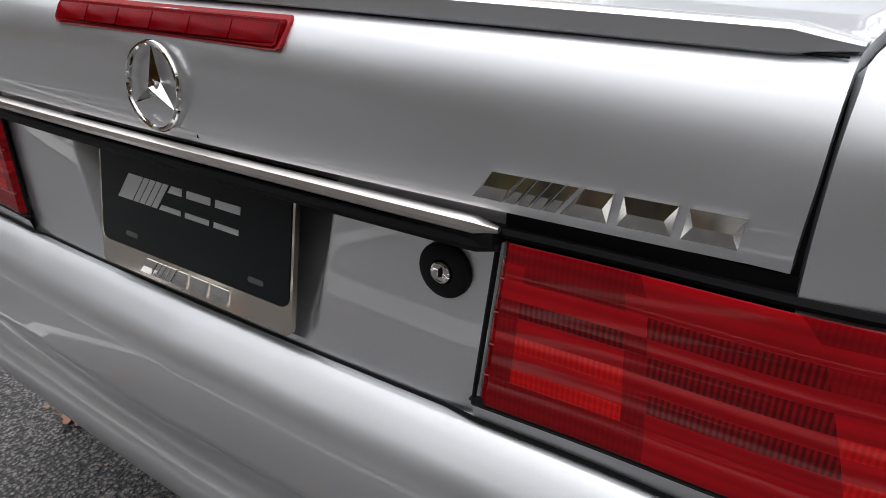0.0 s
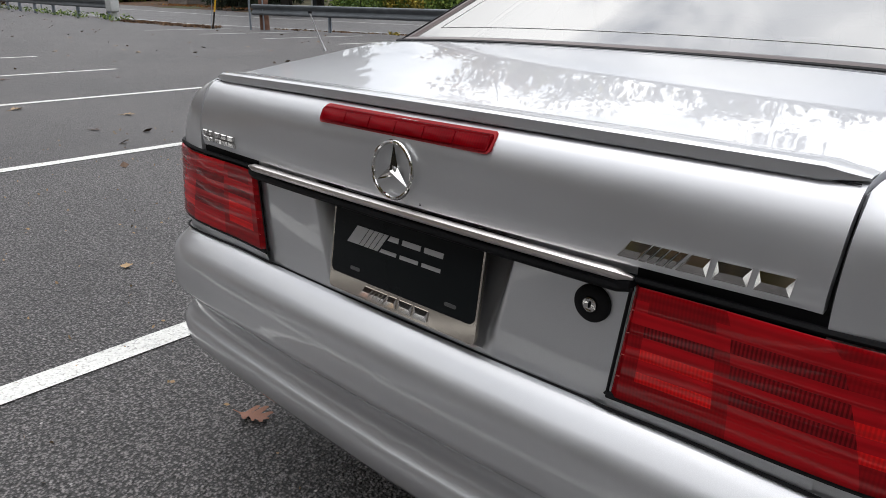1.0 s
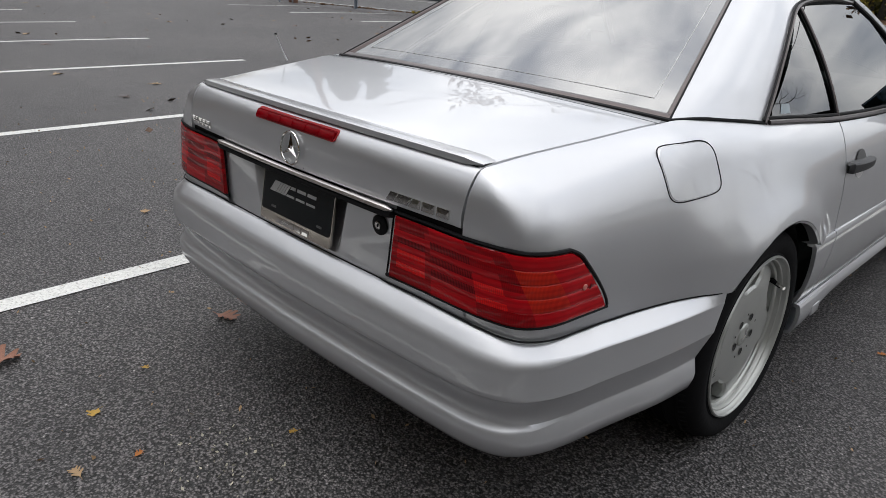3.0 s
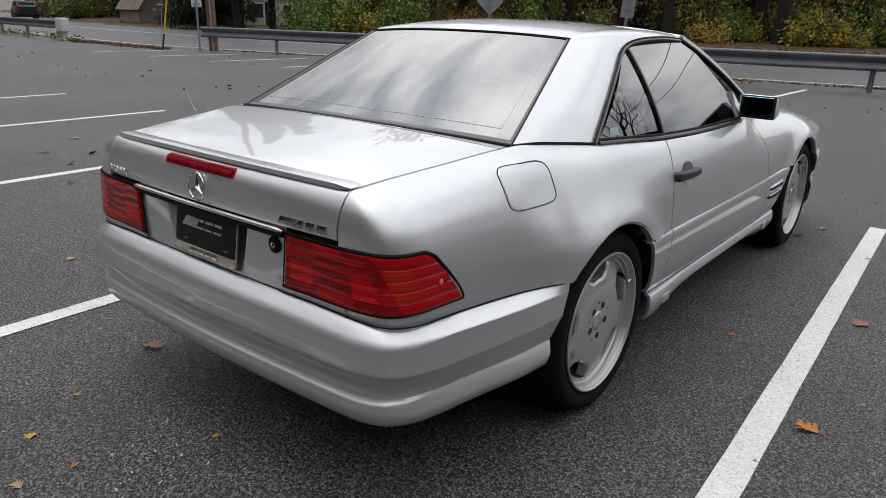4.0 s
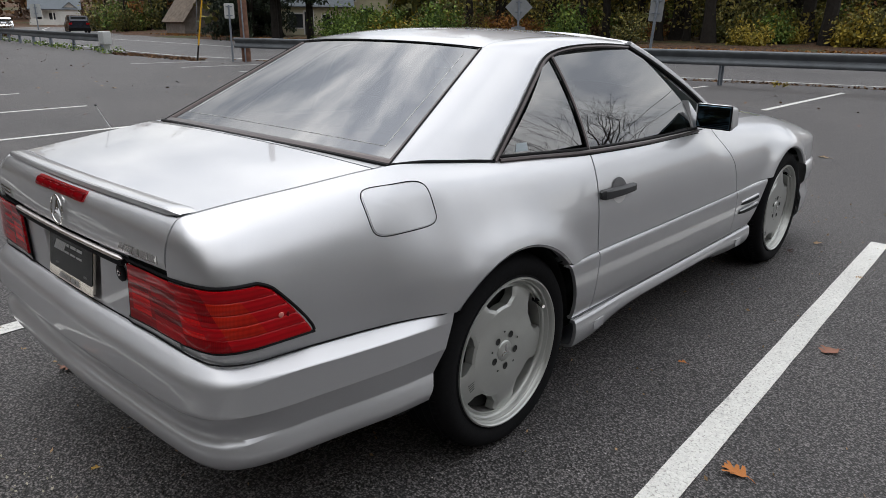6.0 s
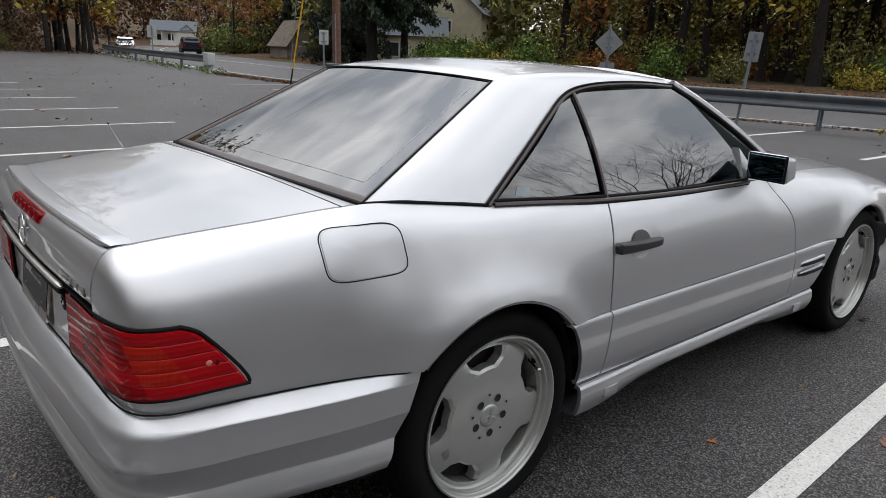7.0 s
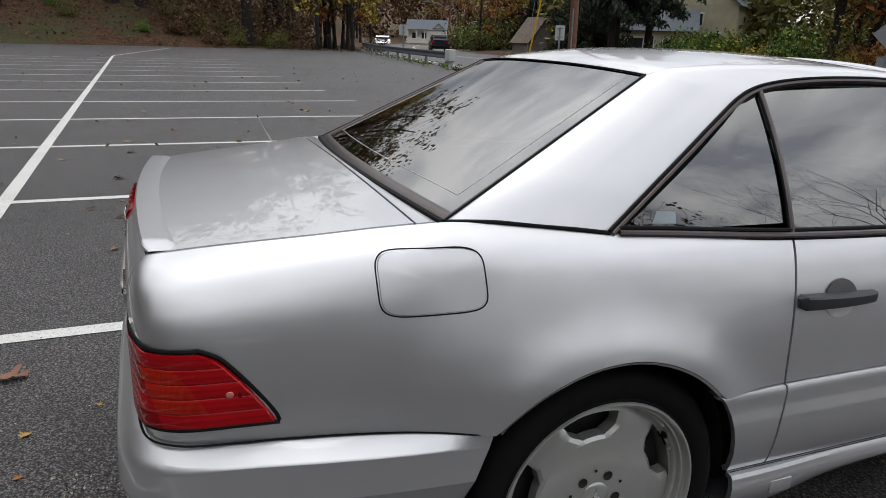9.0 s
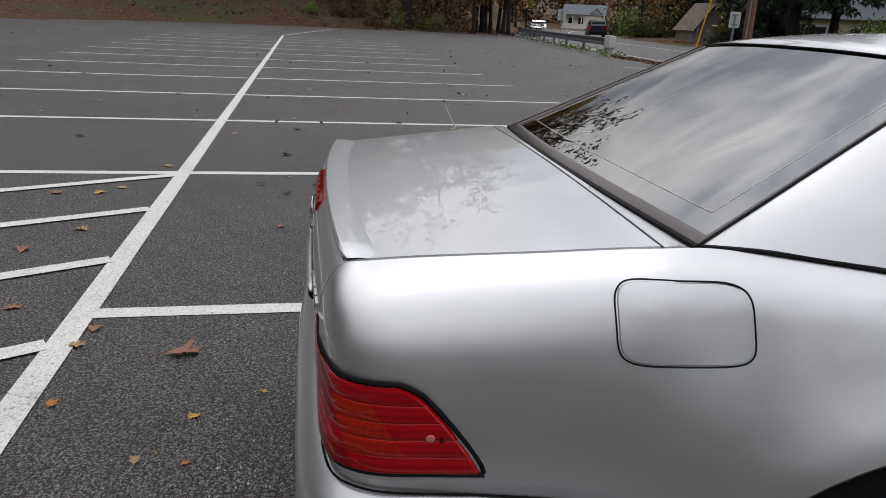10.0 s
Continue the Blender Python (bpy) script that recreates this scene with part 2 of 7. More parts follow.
def edge_flange(bm, depth=0.012, pull=0.0015):
    """Turns the open border of a sheet inwards, so that a panel shows thickness at its gaps."""
    bm.normal_update()
    border = [e for e in bm.edges if len(e.link_faces) == 1]
    verts = {v for e in border for v in e.verts}
    centre = {}
    for v in verts:
        s = Vector()
        for e in v.link_edges:
            if len(e.link_faces) == 2 or e not in border:
                s += e.other_vert(v).co - v.co
        if s.length < 1e-9:
            for e in v.link_edges:
                s += e.other_vert(v).co - v.co
        centre[v] = s.normalized()
    made = {}
    for v in verts:
        made[v] = bm.verts.new(v.co - v.normal * depth)
    for v in verts:
        v.co += centre[v] * pull
    for e in border:
        a, b = e.verts
        loop = e.link_faces[0].loops
        order = [l.vert for l in loop]
        ia = order.index(a)
        if order[(ia + 1) % len(order)] is b:
            a, b = b, a
        bm.faces.new((a, b, made[b], made[a]))


HEART = Vector((0.0, 0.9, 0.55))


def sheet(name, pts, material, parent, label="", flange=0.012, pull=0.0015, flip=False, angle=35):
    bm = bmesh.new()
    grid(bm, pts, flip=flip)
    bmesh.ops.remove_doubles(bm, verts=bm.verts, dist=1e-5)
    bm.normal_update()
    side = sum((f.calc_center_median() - HEART).dot(f.normal) * f.calc_area() for f in bm.faces)
    if side < 0:
        bmesh.ops.reverse_faces(bm, faces=bm.faces)
    if flange:
        edge_flange(bm, flange, pull)
    return part(name, bm, material, parent, label, angle=angle)


def tube(bm, path, r, n=8, squash=1.0, cap=True):
    """A round bar along a path."""
    path = [Vector(p) for p in path]
    rings = []
    up = Vector((0, 0, 1))
    for i, p in enumerate(path):
        d = (path[min(i + 1, len(path) - 1)] - path[max(i - 1, 0)]).normalized()
        a = d.cross(up)
        if a.length < 1e-3:
            a = d.cross(Vector((0, 1, 0)))
        a.normalize()
        b = a.cross(d).normalized()
        rad = r[i] if isinstance(r, (list, tuple)) else r
        rings.append([bm.verts.new(p + a * math.cos(t) * rad + b * math.sin(t) * rad * squash) for t in [2 * math.pi * k / n for k in range(n)]])
    for r0, r1 in zip(rings, rings[1:]):
        for k in range(n):
            bm.faces.new((r0[k], r0[(k + 1) % n], r1[(k + 1) % n], r1[k]))
    if cap:
        bm.faces.new(rings[0][::-1])
        bm.faces.new(rings[-1])


def tube_part(name, path, r, material, parent, label="", n=8, squash=1.0):
    bm = bmesh.new()
    tube(bm, path, r, n, squash)
    return part(name, bm, material, parent, label)


def box(bm, size, at=(0, 0, 0), turn=None, bevel=0.0, seg=2):
    m = Matrix.Translation(at) @ (turn or Matrix()) @ Matrix.Diagonal((*size, 1))
    got = bmesh.ops.create_cube(bm, size=1.0, matrix=m)
    if bevel:
        edges = {e for v in got["verts"] for e in v.link_edges}
        bmesh.ops.bevel(bm, geom=list(edges), offset=bevel, segments=seg, affect="EDGES", profile=0.6)


def box_part(name, size, at, material, parent=None, label="", turn=None, bevel=0.004, seg=2):
    bm = bmesh.new()
    box(bm, size, at, turn, bevel, seg)
    return part(name, bm, material, parent, label)


def lathe(bm, prof, n=48, axis="x", start=0.0):
    """Turns (r, h) pairs about the axis."""
    rows = []
    for k in range(n):
        t = start + 2 * math.pi * k / n
        c, s = math.cos(t), math.sin(t)
        rows.append([(h, r * c, r * s) if axis == "x" else (r * c, r * s, h) for r, h in prof])
    grid(bm, rows, close_u=True)


def curve(keys, n=0):
    """A smooth function through (key, values...) rows."""
    xs = np.array([k[0] for k in keys], float)
    ys = np.array([k[1:] for k in keys], float)
    h = np.diff(xs)[:, None]
    d = np.diff(ys, axis=0) / h
    m = np.zeros_like(ys)
    m[0], m[-1] = d[0], d[-1]
    if len(xs) > 2:
        w = d[1:] * d[:-1] > 0
        with np.errstate(divide="ignore", invalid="ignore"):
            w1, w2 = 2 * h[1:] + h[:-1], h[1:] + 2 * h[:-1]
            hm = (w1 + w2) / (w1 / d[:-1] + w2 / d[1:])
        m[1:-1] = np.where(w, hm, 0)

    def at(x):
        x = min(max(x, xs[0]), xs[-1])
        i = min(max(int(np.searchsorted(xs, x)) - 1, 0), len(xs) - 2)
        hh = xs[i + 1] - xs[i]
        t = (x - xs[i]) / hh
        v = (2 * t**3 - 3 * t**2 + 1) * ys[i] + (t**3 - 2 * t**2 + t) * hh * m[i] + (-2 * t**3 + 3 * t**2) * ys[i + 1] + (t**3 - t**2) * hh * m[i + 1]
        return v[0] if len(v) == 1 else v

    return at


def path(points, n):
    """n points along a smooth line through the given ones."""
    p = np.array(points, float)
    s = np.r_[0, np.cumsum(np.linalg.norm(np.diff(p, axis=0), axis=1))]
    out = []
    for u in np.linspace(0, s[-1], n):
        i = min(max(int(np.searchsorted(s, u)) - 1, 0), len(p) - 2)
        a, b = p[i], p[i + 1]
        t = (u - s[i]) / (s[i + 1] - s[i])
        ta = (b - p[max(i - 1, 0)]) * (s[i + 1] - s[i]) / max(s[i + 1] - s[max(i - 1, 0)], 1e-9)
        tb = (p[min(i + 2, len(p) - 1)] - a) * (s[i + 1] - s[i]) / max(s[min(i + 2, len(p) - 1)] - s[i], 1e-9)
        out.append((2 * t**3 - 3 * t**2 + 1) * a + (t**3 - 2 * t**2 + t) * ta + (-2 * t**3 + 3 * t**2) * b + (t**3 - t**2) * tb)
    return np.array(out)


def lerp(a, b, t):
    return a + (b - a) * t


def step(a, b, x):
    t = min(max((x - a) / (b - a), 0), 1)
    return t * t * (3 - 2 * t)


# ---- the parked coupe ----
# Plan of the waist: s, x, y; the top edge: s, x, y, z; and how the wall leans in between.
WAIST = [
    (0.000, 0.562, -0.931),
    (0.070, 0.634, -0.925),
    (0.130, 0.698, -0.905),
    (0.190, 0.732, -0.852),
    (0.300, 0.750, -0.732),
    (0.420, 0.770, -0.590),
    (0.540, 0.793, -0.470),
    (0.630, 0.814, -0.385),
    (0.720, 0.837, -0.280),
    (0.800, 0.853, -0.200),
    (1.000, 0.866, 0.000),
    (1.150, 0.866, 0.150),
    (1.462, 0.864, 0.462),
    (2.000, 0.868, 1.000),
    (2.350, 0.870, 1.350),
    (2.735, 0.868, 1.708),
    (3.100, 0.862, 2.100),
    (3.500, 0.868, 2.500),
    (3.900, 0.848, 2.900),
    (4.150, 0.810, 3.130),
    (4.300, 0.750, 3.260),
    (4.450, 0.600, 3.340),
]
TOP = [
    (0.000, 0.566, -0.900, 0.885),
    (0.070, 0.567, -0.885, 0.889),
    (0.130, 0.569, -0.860, 0.891),
    (0.190, 0.575, -0.800, 0.897),
    (0.300, 0.592, -0.700, 0.907),
    (0.420, 0.613, -0.580, 0.918),
    (0.540, 0.633, -0.460, 0.930),
    (0.630, 0.648, -0.378, 0.937),
    (0.720, 0.652, -0.315, 0.939),
    (0.800, 0.672, -0.220, 0.935),
    (1.000, 0.728, 0.020, 0.916),
    (1.150, 0.750, 0.160, 0.908),
    (1.462, 0.782, 0.500, 0.888),
    (2.000, 0.797, 1.000, 0.876),
    (2.350, 0.800, 1.300, 0.874),
    (2.735, 0.790, 1.520, 0.876),
    (3.100, 0.735, 1.980, 0.865),
    (3.500, 0.700, 2.470, 0.835),
    (3.900, 0.660, 2.880, 0.780),
    (4.150, 0.620, 3.090, 0.735),
    (4.300, 0.590, 3.190, 0.715),
    (4.450, 0.520, 3.250, 0.705),
]
LEAN = [
    (0, -0.10, -0.20, -0.22, 0.05, 0.45),
    (0.07, 0.00, 0.00, 0.02, 0.18, 0.48),
    (0.13, 0.02, 0.05, 0.12, 0.32, 0.60),
    (0.19, 0.02, 0.06, 0.15, 0.36, 0.62),
    (0.3, 0.03, 0.08, 0.18, 0.40, 0.64),
    (0.54, 0.05, 0.12, 0.23, 0.41, 0.60),
    (0.63, 0.07, 0.18, 0.31, 0.46, 0.63),
    (0.72, 0.09, 0.23, 0.38, 0.52, 0.68),
    (1, 0.08, 0.22, 0.38, 0.56, 0.75),
    (1.15, 0.07, 0.20, 0.36, 0.56, 0.76),
    (1.462, 0.05, 0.15, 0.30, 0.55, 0.77),
    (2, 0.04, 0.12, 0.27, 0.52, 0.75),
    (2.35, 0.05, 0.15, 0.32, 0.58, 0.80),
    (2.735, 0.08, 0.25, 0.50, 0.78, 0.92),
    (3.1, 0.05, 0.15, 0.32, 0.56, 0.78),
    (3.5, 0.04, 0.12, 0.27, 0.52, 0.75),
]
waist_at, top_at, lean_at = curve(WAIST), curve(TOP), curve(LEAN)


def col_at(s):
    return (*waist_at(s), *top_at(s), *lean_at(s))


base_at = curve([(0, 0.566), (0.19, 0.556), (0.5, 0.553), (0.72, 0.551), (1.0, 0.556), (3.3, 0.556), (4.0, 0.54), (4.45, 0.50)])
ARCHES = ((0.0, 0.322, 0.356), (2.472, 0.322, 0.360))


def low_at(s):
    y, z = col_at(s)[1], base_at(s)
    for cy, cz, r in ARCHES:
        if abs(y - cy) < r:
            z = max(z, cz + math.sqrt(r * r - (y - cy) ** 2))
    return z


def wall(s, z):
    """A point of the upper body's outside."""
    px, py, tx, ty, tz, *f = col_at(s)
    if z >= 0.65:
        h = (z - 0.65) / (tz - 0.65)
        k = float(np.interp(h, (0, 0.2, 0.4, 0.6, 0.8, 0.92, 1.0), (0, *f, 1.0)))
        k = sum(float(np.interp(h + d, (0, 0.2, 0.4, 0.6, 0.8, 0.92, 1.0), (0, *f, 1.0))) for d in (-0.05, 0, 0.05)) / 3 if 0.06 < h < 0.94 else k
        x, y = lerp(px, tx, k), lerp(py, ty, k)
    else:
        x, y = px + 0.05 * (0.65 - z) * step(0.4, 0.8, s), py + 0.26 * (0.65 - z) * math.exp(-(((s - 2.735) / 0.2) ** 2))
    for cy, cz, r in ARCHES:
        d = math.hypot(y - cy, z - cz) - r
        x += 0.021 * math.exp(-((d / 0.068) ** 2)) * (1 if z > 0.5 else 0)
    return (x, y, z)


def wall_rows(s0, s1, n, m=22, inset=0.0):
    rows = []
    for s in np.linspace(s0, s1, n):
        lo, hi = low_at(s), col_at(s)[4]
        us = np.linspace(0, 1, m) ** 0.85
        row = []
        for u in us:
            x, y, z = wall(s, lerp(lo, hi, u))
            row.append((x - inset * 1.0, y + (inset if s < 0.2 else 0), z - inset * 0.3 * u))
        rows.append(row)
    return rows


def on_side(y, z):
    """The outside at a given length and height."""
    a, b = 0.0, 4.4
    for _ in range(40):
        m = (a + b) / 2
        a, b = (m, b) if wall(m, z)[1] < y else (a, m)
    return wall((a + b) / 2, z)


car = thing("coupe_car", "silver two-door coupe with hardtop parked on asphalt between painted lines", "car")

for side in (1, -1):
    fix = (lambda r: r) if side == 1 else mirror_pts
    flip = side == -1
    sheet("rear_fender", fix(wall_rows(0.0, 1.460, 110)), PAINT, car, "silver rear fender over the wheel arch", flip=flip)
    door = sheet("door", fix(wall_rows(1.464, 2.732, 60)), PAINT, car, "silver closed door", flip=flip)
    sheet("front_fender", fix(wall_rows(2.737, 4.45, 110)), PAINT, car, "silver front fender", flip=flip)
    # black sheet added just behind the panels, so that their gaps look shaded
    sheet("gap_backing", fix(wall_rows(0.0, 4.45, 130, 8, 0.013)), UNDER, car, "black sheet added behind the panels to darken their gaps", flange=0, flip=flip)

    # lower cladding, in three lengths, and the sill
    def clad(y0, y1, n):
        prof = [(0.556, 0.855), (0.5555, 0.866), (0.553, 0.874), (0.546, 0.878), (0.535, 0.879), (0.50, 0.876), (0.46, 0.872), (0.42, 0.867), (0.38, 0.860), (0.345, 0.851), (0.325, 0.843), (0.319, 0.830)]
        rows = []
        for u in np.linspace(0, 1, n):
            rows.append([(x + 0.004 * math.sin(math.pi * u) * 0, lerp(y0(z), y1(z), u), z) for z, x in prof])
        return rows

    arch_r = lambda z: math.sqrt(max(0.356**2 - (z - 0.322) ** 2, 0.0))
    arch_f = lambda z: 2.157 - 0.52 * (0.553 - z)
    gap_r = lambda z: 0.464 + 0.06 * (0.556 - z)
    gap_f = lambda z: 1.733 + 0.24 * (0.556 - z)
    sheet("rear_side_cladding", fix(clad(arch_r, lambda z: gap_r(z) - 0.003, 8)), PAINT, car, flip=not flip)
    sheet("door_cladding", fix(clad(gap_r, lambda z: gap_f(z) - 0.003, 24)), PAINT, door, flip=not flip)
    cl = sheet("front_side_cladding", fix(clad(gap_f, arch_f, 10)), PAINT, car, flip=not flip)
    for k in range(2):
        z0 = 0.477 - 0.044 * k
        pts = [(0.870 * side, 1.815, z0 - 0.003), (0.873 * side, 1.86, z0), (0.873 * side, 1.95, z0), (0.872 * side, 2.04, z0 + 0.002)]
        tube_part("vent_slot", pts, [0.004, 0.011, 0.0125, 0.0125], BLACK, cl, "black vent slot", squash=0.9)
        tube_part("vent_blade", [(x + 0.004 * side, y, z + 0.012) for x, y, z in pts], [0.003, 0.0055, 0.0065, 0.0065], PAINT, cl, "silver vent blade")
    sill = []
    for y in np.linspace(0.362, 2.06, 30):
        e = 0.010 * step(0.75, 0.45, y)
        q = step(0.42, 0.95, y) * (1 - 0.8 * step(1.50, 2.0, y))
        prof = ((0.3182, 0.836), (0.3158, 0.8440 + e), (0.307, 0.8495 + e), (lerp(0.285, 0.290, q), 0.8535 + e), (lerp(0.262, 0.274, q), 0.8525 + e), (lerp(0.255, 0.268, q), 0.8515 + e - 0.002 * q), (lerp(0.235, 0.245, q), 0.847 + e - 0.020 * q), (0.214, 0.838 + e - 0.045 * q), (0.205, 0.818 - 0.045 * q), (0.212, 0.68))
        sill.append([(x * side, y, z) for z, x in prof])
    sheet("side_skirt", sill, PAINT, car, "silver side skirt below the doors", flip=not flip, angle=20)
    tube_part("skirt_gap", [(side * 0.8425, y, 0.3172) for y in np.linspace(0.37, 1.86, 12)], 0.0009, BLACK, car, "", 6)
    for y in (0.52, 1.90):
        box_part("jack_cover", (0.004, 0.07, 0.035), (0.8555 * side + 0.0065 * side * (y < 1), y, 0.262), PAINT, car, bevel=0.0015)
    # rolled arch lips and black wells
    for cy, cz, r in ARCHES:
        rows = []
        for t in np.linspace(math.radians(12), math.radians(168), 60):
            y, z = cy + r * math.cos(t), cz + r * math.sin(t)
            if z < 0.556:
                x = float(np.interp(z, (0.319, 0.345, 0.42, 0.535, 0.556), (0.832, 0.851, 0.867, 0.879, 0.868))) - 0.001
            else:
                x = on_side(y, z)[0]
            rows.append([(side * x, y, z), (side * (x - 0.004), cy + (r - 0.006) * math.cos(t), cz + (r - 0.006) * math.sin(t)), (side * (x - 0.03), cy + (r - 0.005) * math.cos(t), cz + (r - 0.005) * math.sin(t))])
        sheet("arch_lip", [q for q in rows if q[0][2] > 0.553], PAINT, car, flange=0, flip=flip)
        well = bmesh.new()
        rows = []
        for t in np.linspace(0, math.pi, 40):
            c, s_ = math.cos(t), math.sin(t)
            rows.append([(side * x, cy + rr * c, max(cz + rr * s_, 0.325)) for x, rr in ((0.822, r + 0.004), (0.79, r + 0.010), (0.55, r + 0.012), (0.50, 0.05))])
        grid(well, rows, flip=flip)
        part("wheel_well", well, WELL, car, "black wheel well liner")

# trunk lid
EDGE = [(0.559, -0.934, 0.767), (0.560, -0.938, 0.79), (0.562, -0.934, 0.82), (0.563, -0.924, 0.85), (0.564, -0.909, 0.874), (0.5645, -0.897, 0.884), (0.565, -0.880, 0.889), (0.572, -0.80, 0.8975), (0.590, -0.70, 0.9075), (0.611, -0.58, 0.9185), (0.631, -0.46, 0.9305), (0.645, -0.382, 0.9375)]
MID = [(0, -0.956, 0.767), (0, -0.959, 0.79), (0, -0.956, 0.82), (0, -0.954, 0.85), (0, -0.945, 0.874), (0, -0.929, 0.889), (0, -0.905, 0.900), (0, -0.82, 0.912), (0, -0.70, 0.925), (0, -0.58, 0.938), (0, -0.47, 0.948), (0, -0.394, 0.955)]
lid_edge, lid_mid = path(EDGE, 44), path(MID, 44)


def lid_pt(u, k):
    """u from -1 to 1 across; k from 0 (lower edge of the face) to 1 (at the window)."""
    i = k * 43
    a = int(min(i, 42))
    e, m = lerp(lid_edge[a], lid_edge[a + 1], i - a), lerp(lid_mid[a], lid_mid[a + 1], i - a)
    w = u * u
    return (e[0] * u, lerp(m[1], e[1], w), lerp(m[2], e[2], w))


def lid_face(x, z, out=0.0):
    """A point on the lid's rear face."""
    u = x / 0.562
    a, b = 0.0, 0.22
    for _ in range(30):
        m = (a + b) / 2
        a, b = (m, b) if lid_pt(u, m)[2] < z else (a, m)
    p = lid_pt(u, a)
    return (p[0], p[1] - out, p[2])


lid = sheet("trunk_lid", [[lid_pt(u, k) for k in np.linspace(0, 1, 60)] for u in np.linspace(-0.996, 0.996, 49)], PAINT, car, "silver trunk lid with light bar, badges and low spoiler", flip=True)
sec = [(-0.0130, -0.0065), (-0.0172, -0.004), (-0.0178, 0.002), (-0.0175, 0.0085), (-0.0140, 0.0115), (-0.004, 0.012), (0.030, 0.0095), (0.046, 0.0025), (0.0475, -0.006)]
rows = []
for u in np.linspace(-1, 1, 61):
    x = 0.562 * u
    uu = max(-1, min(1, x / 0.566))
    q = lid_pt(uu, 0.222)
    k = 1 - 0.8 * step(0.93, 1.0, abs(u))
    rows.append([(x, q[1] + dy * (1 if dy > 0 else 1) + (0.010 * step(0.94, 1.0, abs(u)) if dy < 0 else 0), q[2] + 0.002 + dz * k) for dy, dz in sec])
sp = sheet("spoiler", rows, PAINT, lid, "low silver lip spoiler", flange=0, flip=False, angle=22)
tube_part("spoiler_seal", [(lid_pt(u, 0.205)[0], lid_pt(u, 0.205)[1] - 0.002, lid_pt(u, 0.205)[2] + 0.001) for u in np.linspace(-0.985, 0.985, 41)], 0.001, BLACK, lid)


def on_lid(name, outline, material, parent, label="", thick=0.004, offset=0.0, bev=0.4, upright=0.0):
    """A raised plate of a given outline (x, z) on the lid's face."""
    bm = bmesh.new()
    cx, cz = sum(p[0] for p in outline) / len(outline), sum(p[1] for p in outline) / len(outline)
    a = [bm.verts.new(lid_face(x, z, offset - 0.002)) for x, z in outline]
    b = [bm.verts.new(lid_face(x, z, offset + thick * 0.6 + upright * (z - 0.8635))) for x, z in outline]
    sh = 0.0012 * bev
    c = []
    for x, z in outline:
        d = math.hypot(x - cx, z - cz)
        f = (d - sh) / d if d > sh else 1
        c.append(bm.verts.new(lid_face(cx + (x - cx) * f, cz + (z - cz) * f, offset + thick + upright * (cz + (z - cz) * f - 0.8635))))
    n = len(outline)
    for r0, r1 in ((a, b), (b, c)):
        for i in range(n):
            bm.faces.new((r0[i], r0[(i + 1) % n], r1[(i + 1) % n], r1[i]))
    bm.faces.new(c)
    bmesh.ops.recalc_face_normals(bm, faces=bm.faces)
    return part(name, bm, material, parent, label, angle=30)


def rounded(x0, x1, z0, z1, r, n=5, skew=0.0):
    out = []
    for cx, cz, t0 in ((x1 - r, z1 - r, 0), (x0 + r, z1 - r, 90), (x0 + r, z0 + r, 180), (x1 - r, z0 + r, 270)):
        for k in range(n):
            t = radians(t0 + 90 * k / (n - 1))
            x, z = cx + r * math.cos(t), cz + r * math.sin(t)
            out.append((x + skew * (z - z0), z))
    return out


# third brake light, sunk in a pale surround
bl = on_lid("brake_light", rounded(-0.171, 0.158, 0.8635, 0.8835, 0.005), BRAKE, car, "long deep red third brake light", 0.0055, upright=0.2)
on_lid("brake_light_surround", rounded(-0.1745, 0.1615, 0.8605, 0.8865, 0.007), simple("red_bezel", (0.40, 0.03, 0.035), 0.3, spec=0.2), lid, "", 0.0035)
for k in range(6):
    x0 = -0.167 + k * 0.0538
    on_lid("light_cell", rounded(x0, x0 + 0.0528, 0.8660, 0.8812, 0.0015, 3), BRAKE, bl, "", 0.0002, 0.0054, upright=0.2)

# round emblem: ring and three tapered arms
EMC = (0.0, 0.815)
emblem = on_lid("round_emblem", [(EMC[0] + 0.008 * math.cos(t), EMC[1] + 0.008 * math.sin(t)) for t in np.linspace(0, 2 * math.pi, 12, endpoint=False)], CHROME, car, "chrome ring emblem with three arms", 0.008)
bm = bmesh.new()
ring = []
for t in np.linspace(0, 2 * math.pi, 48, endpoint=False):
    ring.append(lid_face(EMC[0] + 0.0385 * math.cos(t), EMC[1] + 0.0395 * math.sin(t), 0.006))
tube(bm, ring + ring[:1], 0.0030, 8, cap=False)
part("emblem_ring", bm, CHROME, emblem)
for k in range(3):
    t = radians(90 + 120 * k)
    d, e = (math.cos(t), math.sin(t)), (-math.sin(t), math.cos(t))
    bm = bmesh.new()
    tip = lid_face(EMC[0] + 0.0375 * d[0], EMC[1] + 0.0385 * d[1], 0.006)
    cen = lid_face(EMC[0], EMC[1], 0.0115)
    vs = [bm.verts.new(tip), bm.verts.new(cen)]
    for sg in (1, -1):
        bx, bz = EMC[0] + 0.0085 * (math.cos(t + sg * radians(60))), EMC[1] + 0.0085 * math.sin(t + sg * radians(60))
        vs.append(bm.verts.new(lid_face(bx, bz, 0.003)))
    bm.faces.new((vs[0], vs[1], vs[2]))
    bm.faces.new((vs[0], vs[3], vs[1]))
    bm.faces.new((vs[0], vs[2], vs[3]))
    bmesh.ops.recalc_face_normals(bm, faces=bm.faces)
    part("emblem_arm", bm, CHROME, emblem, angle=5)


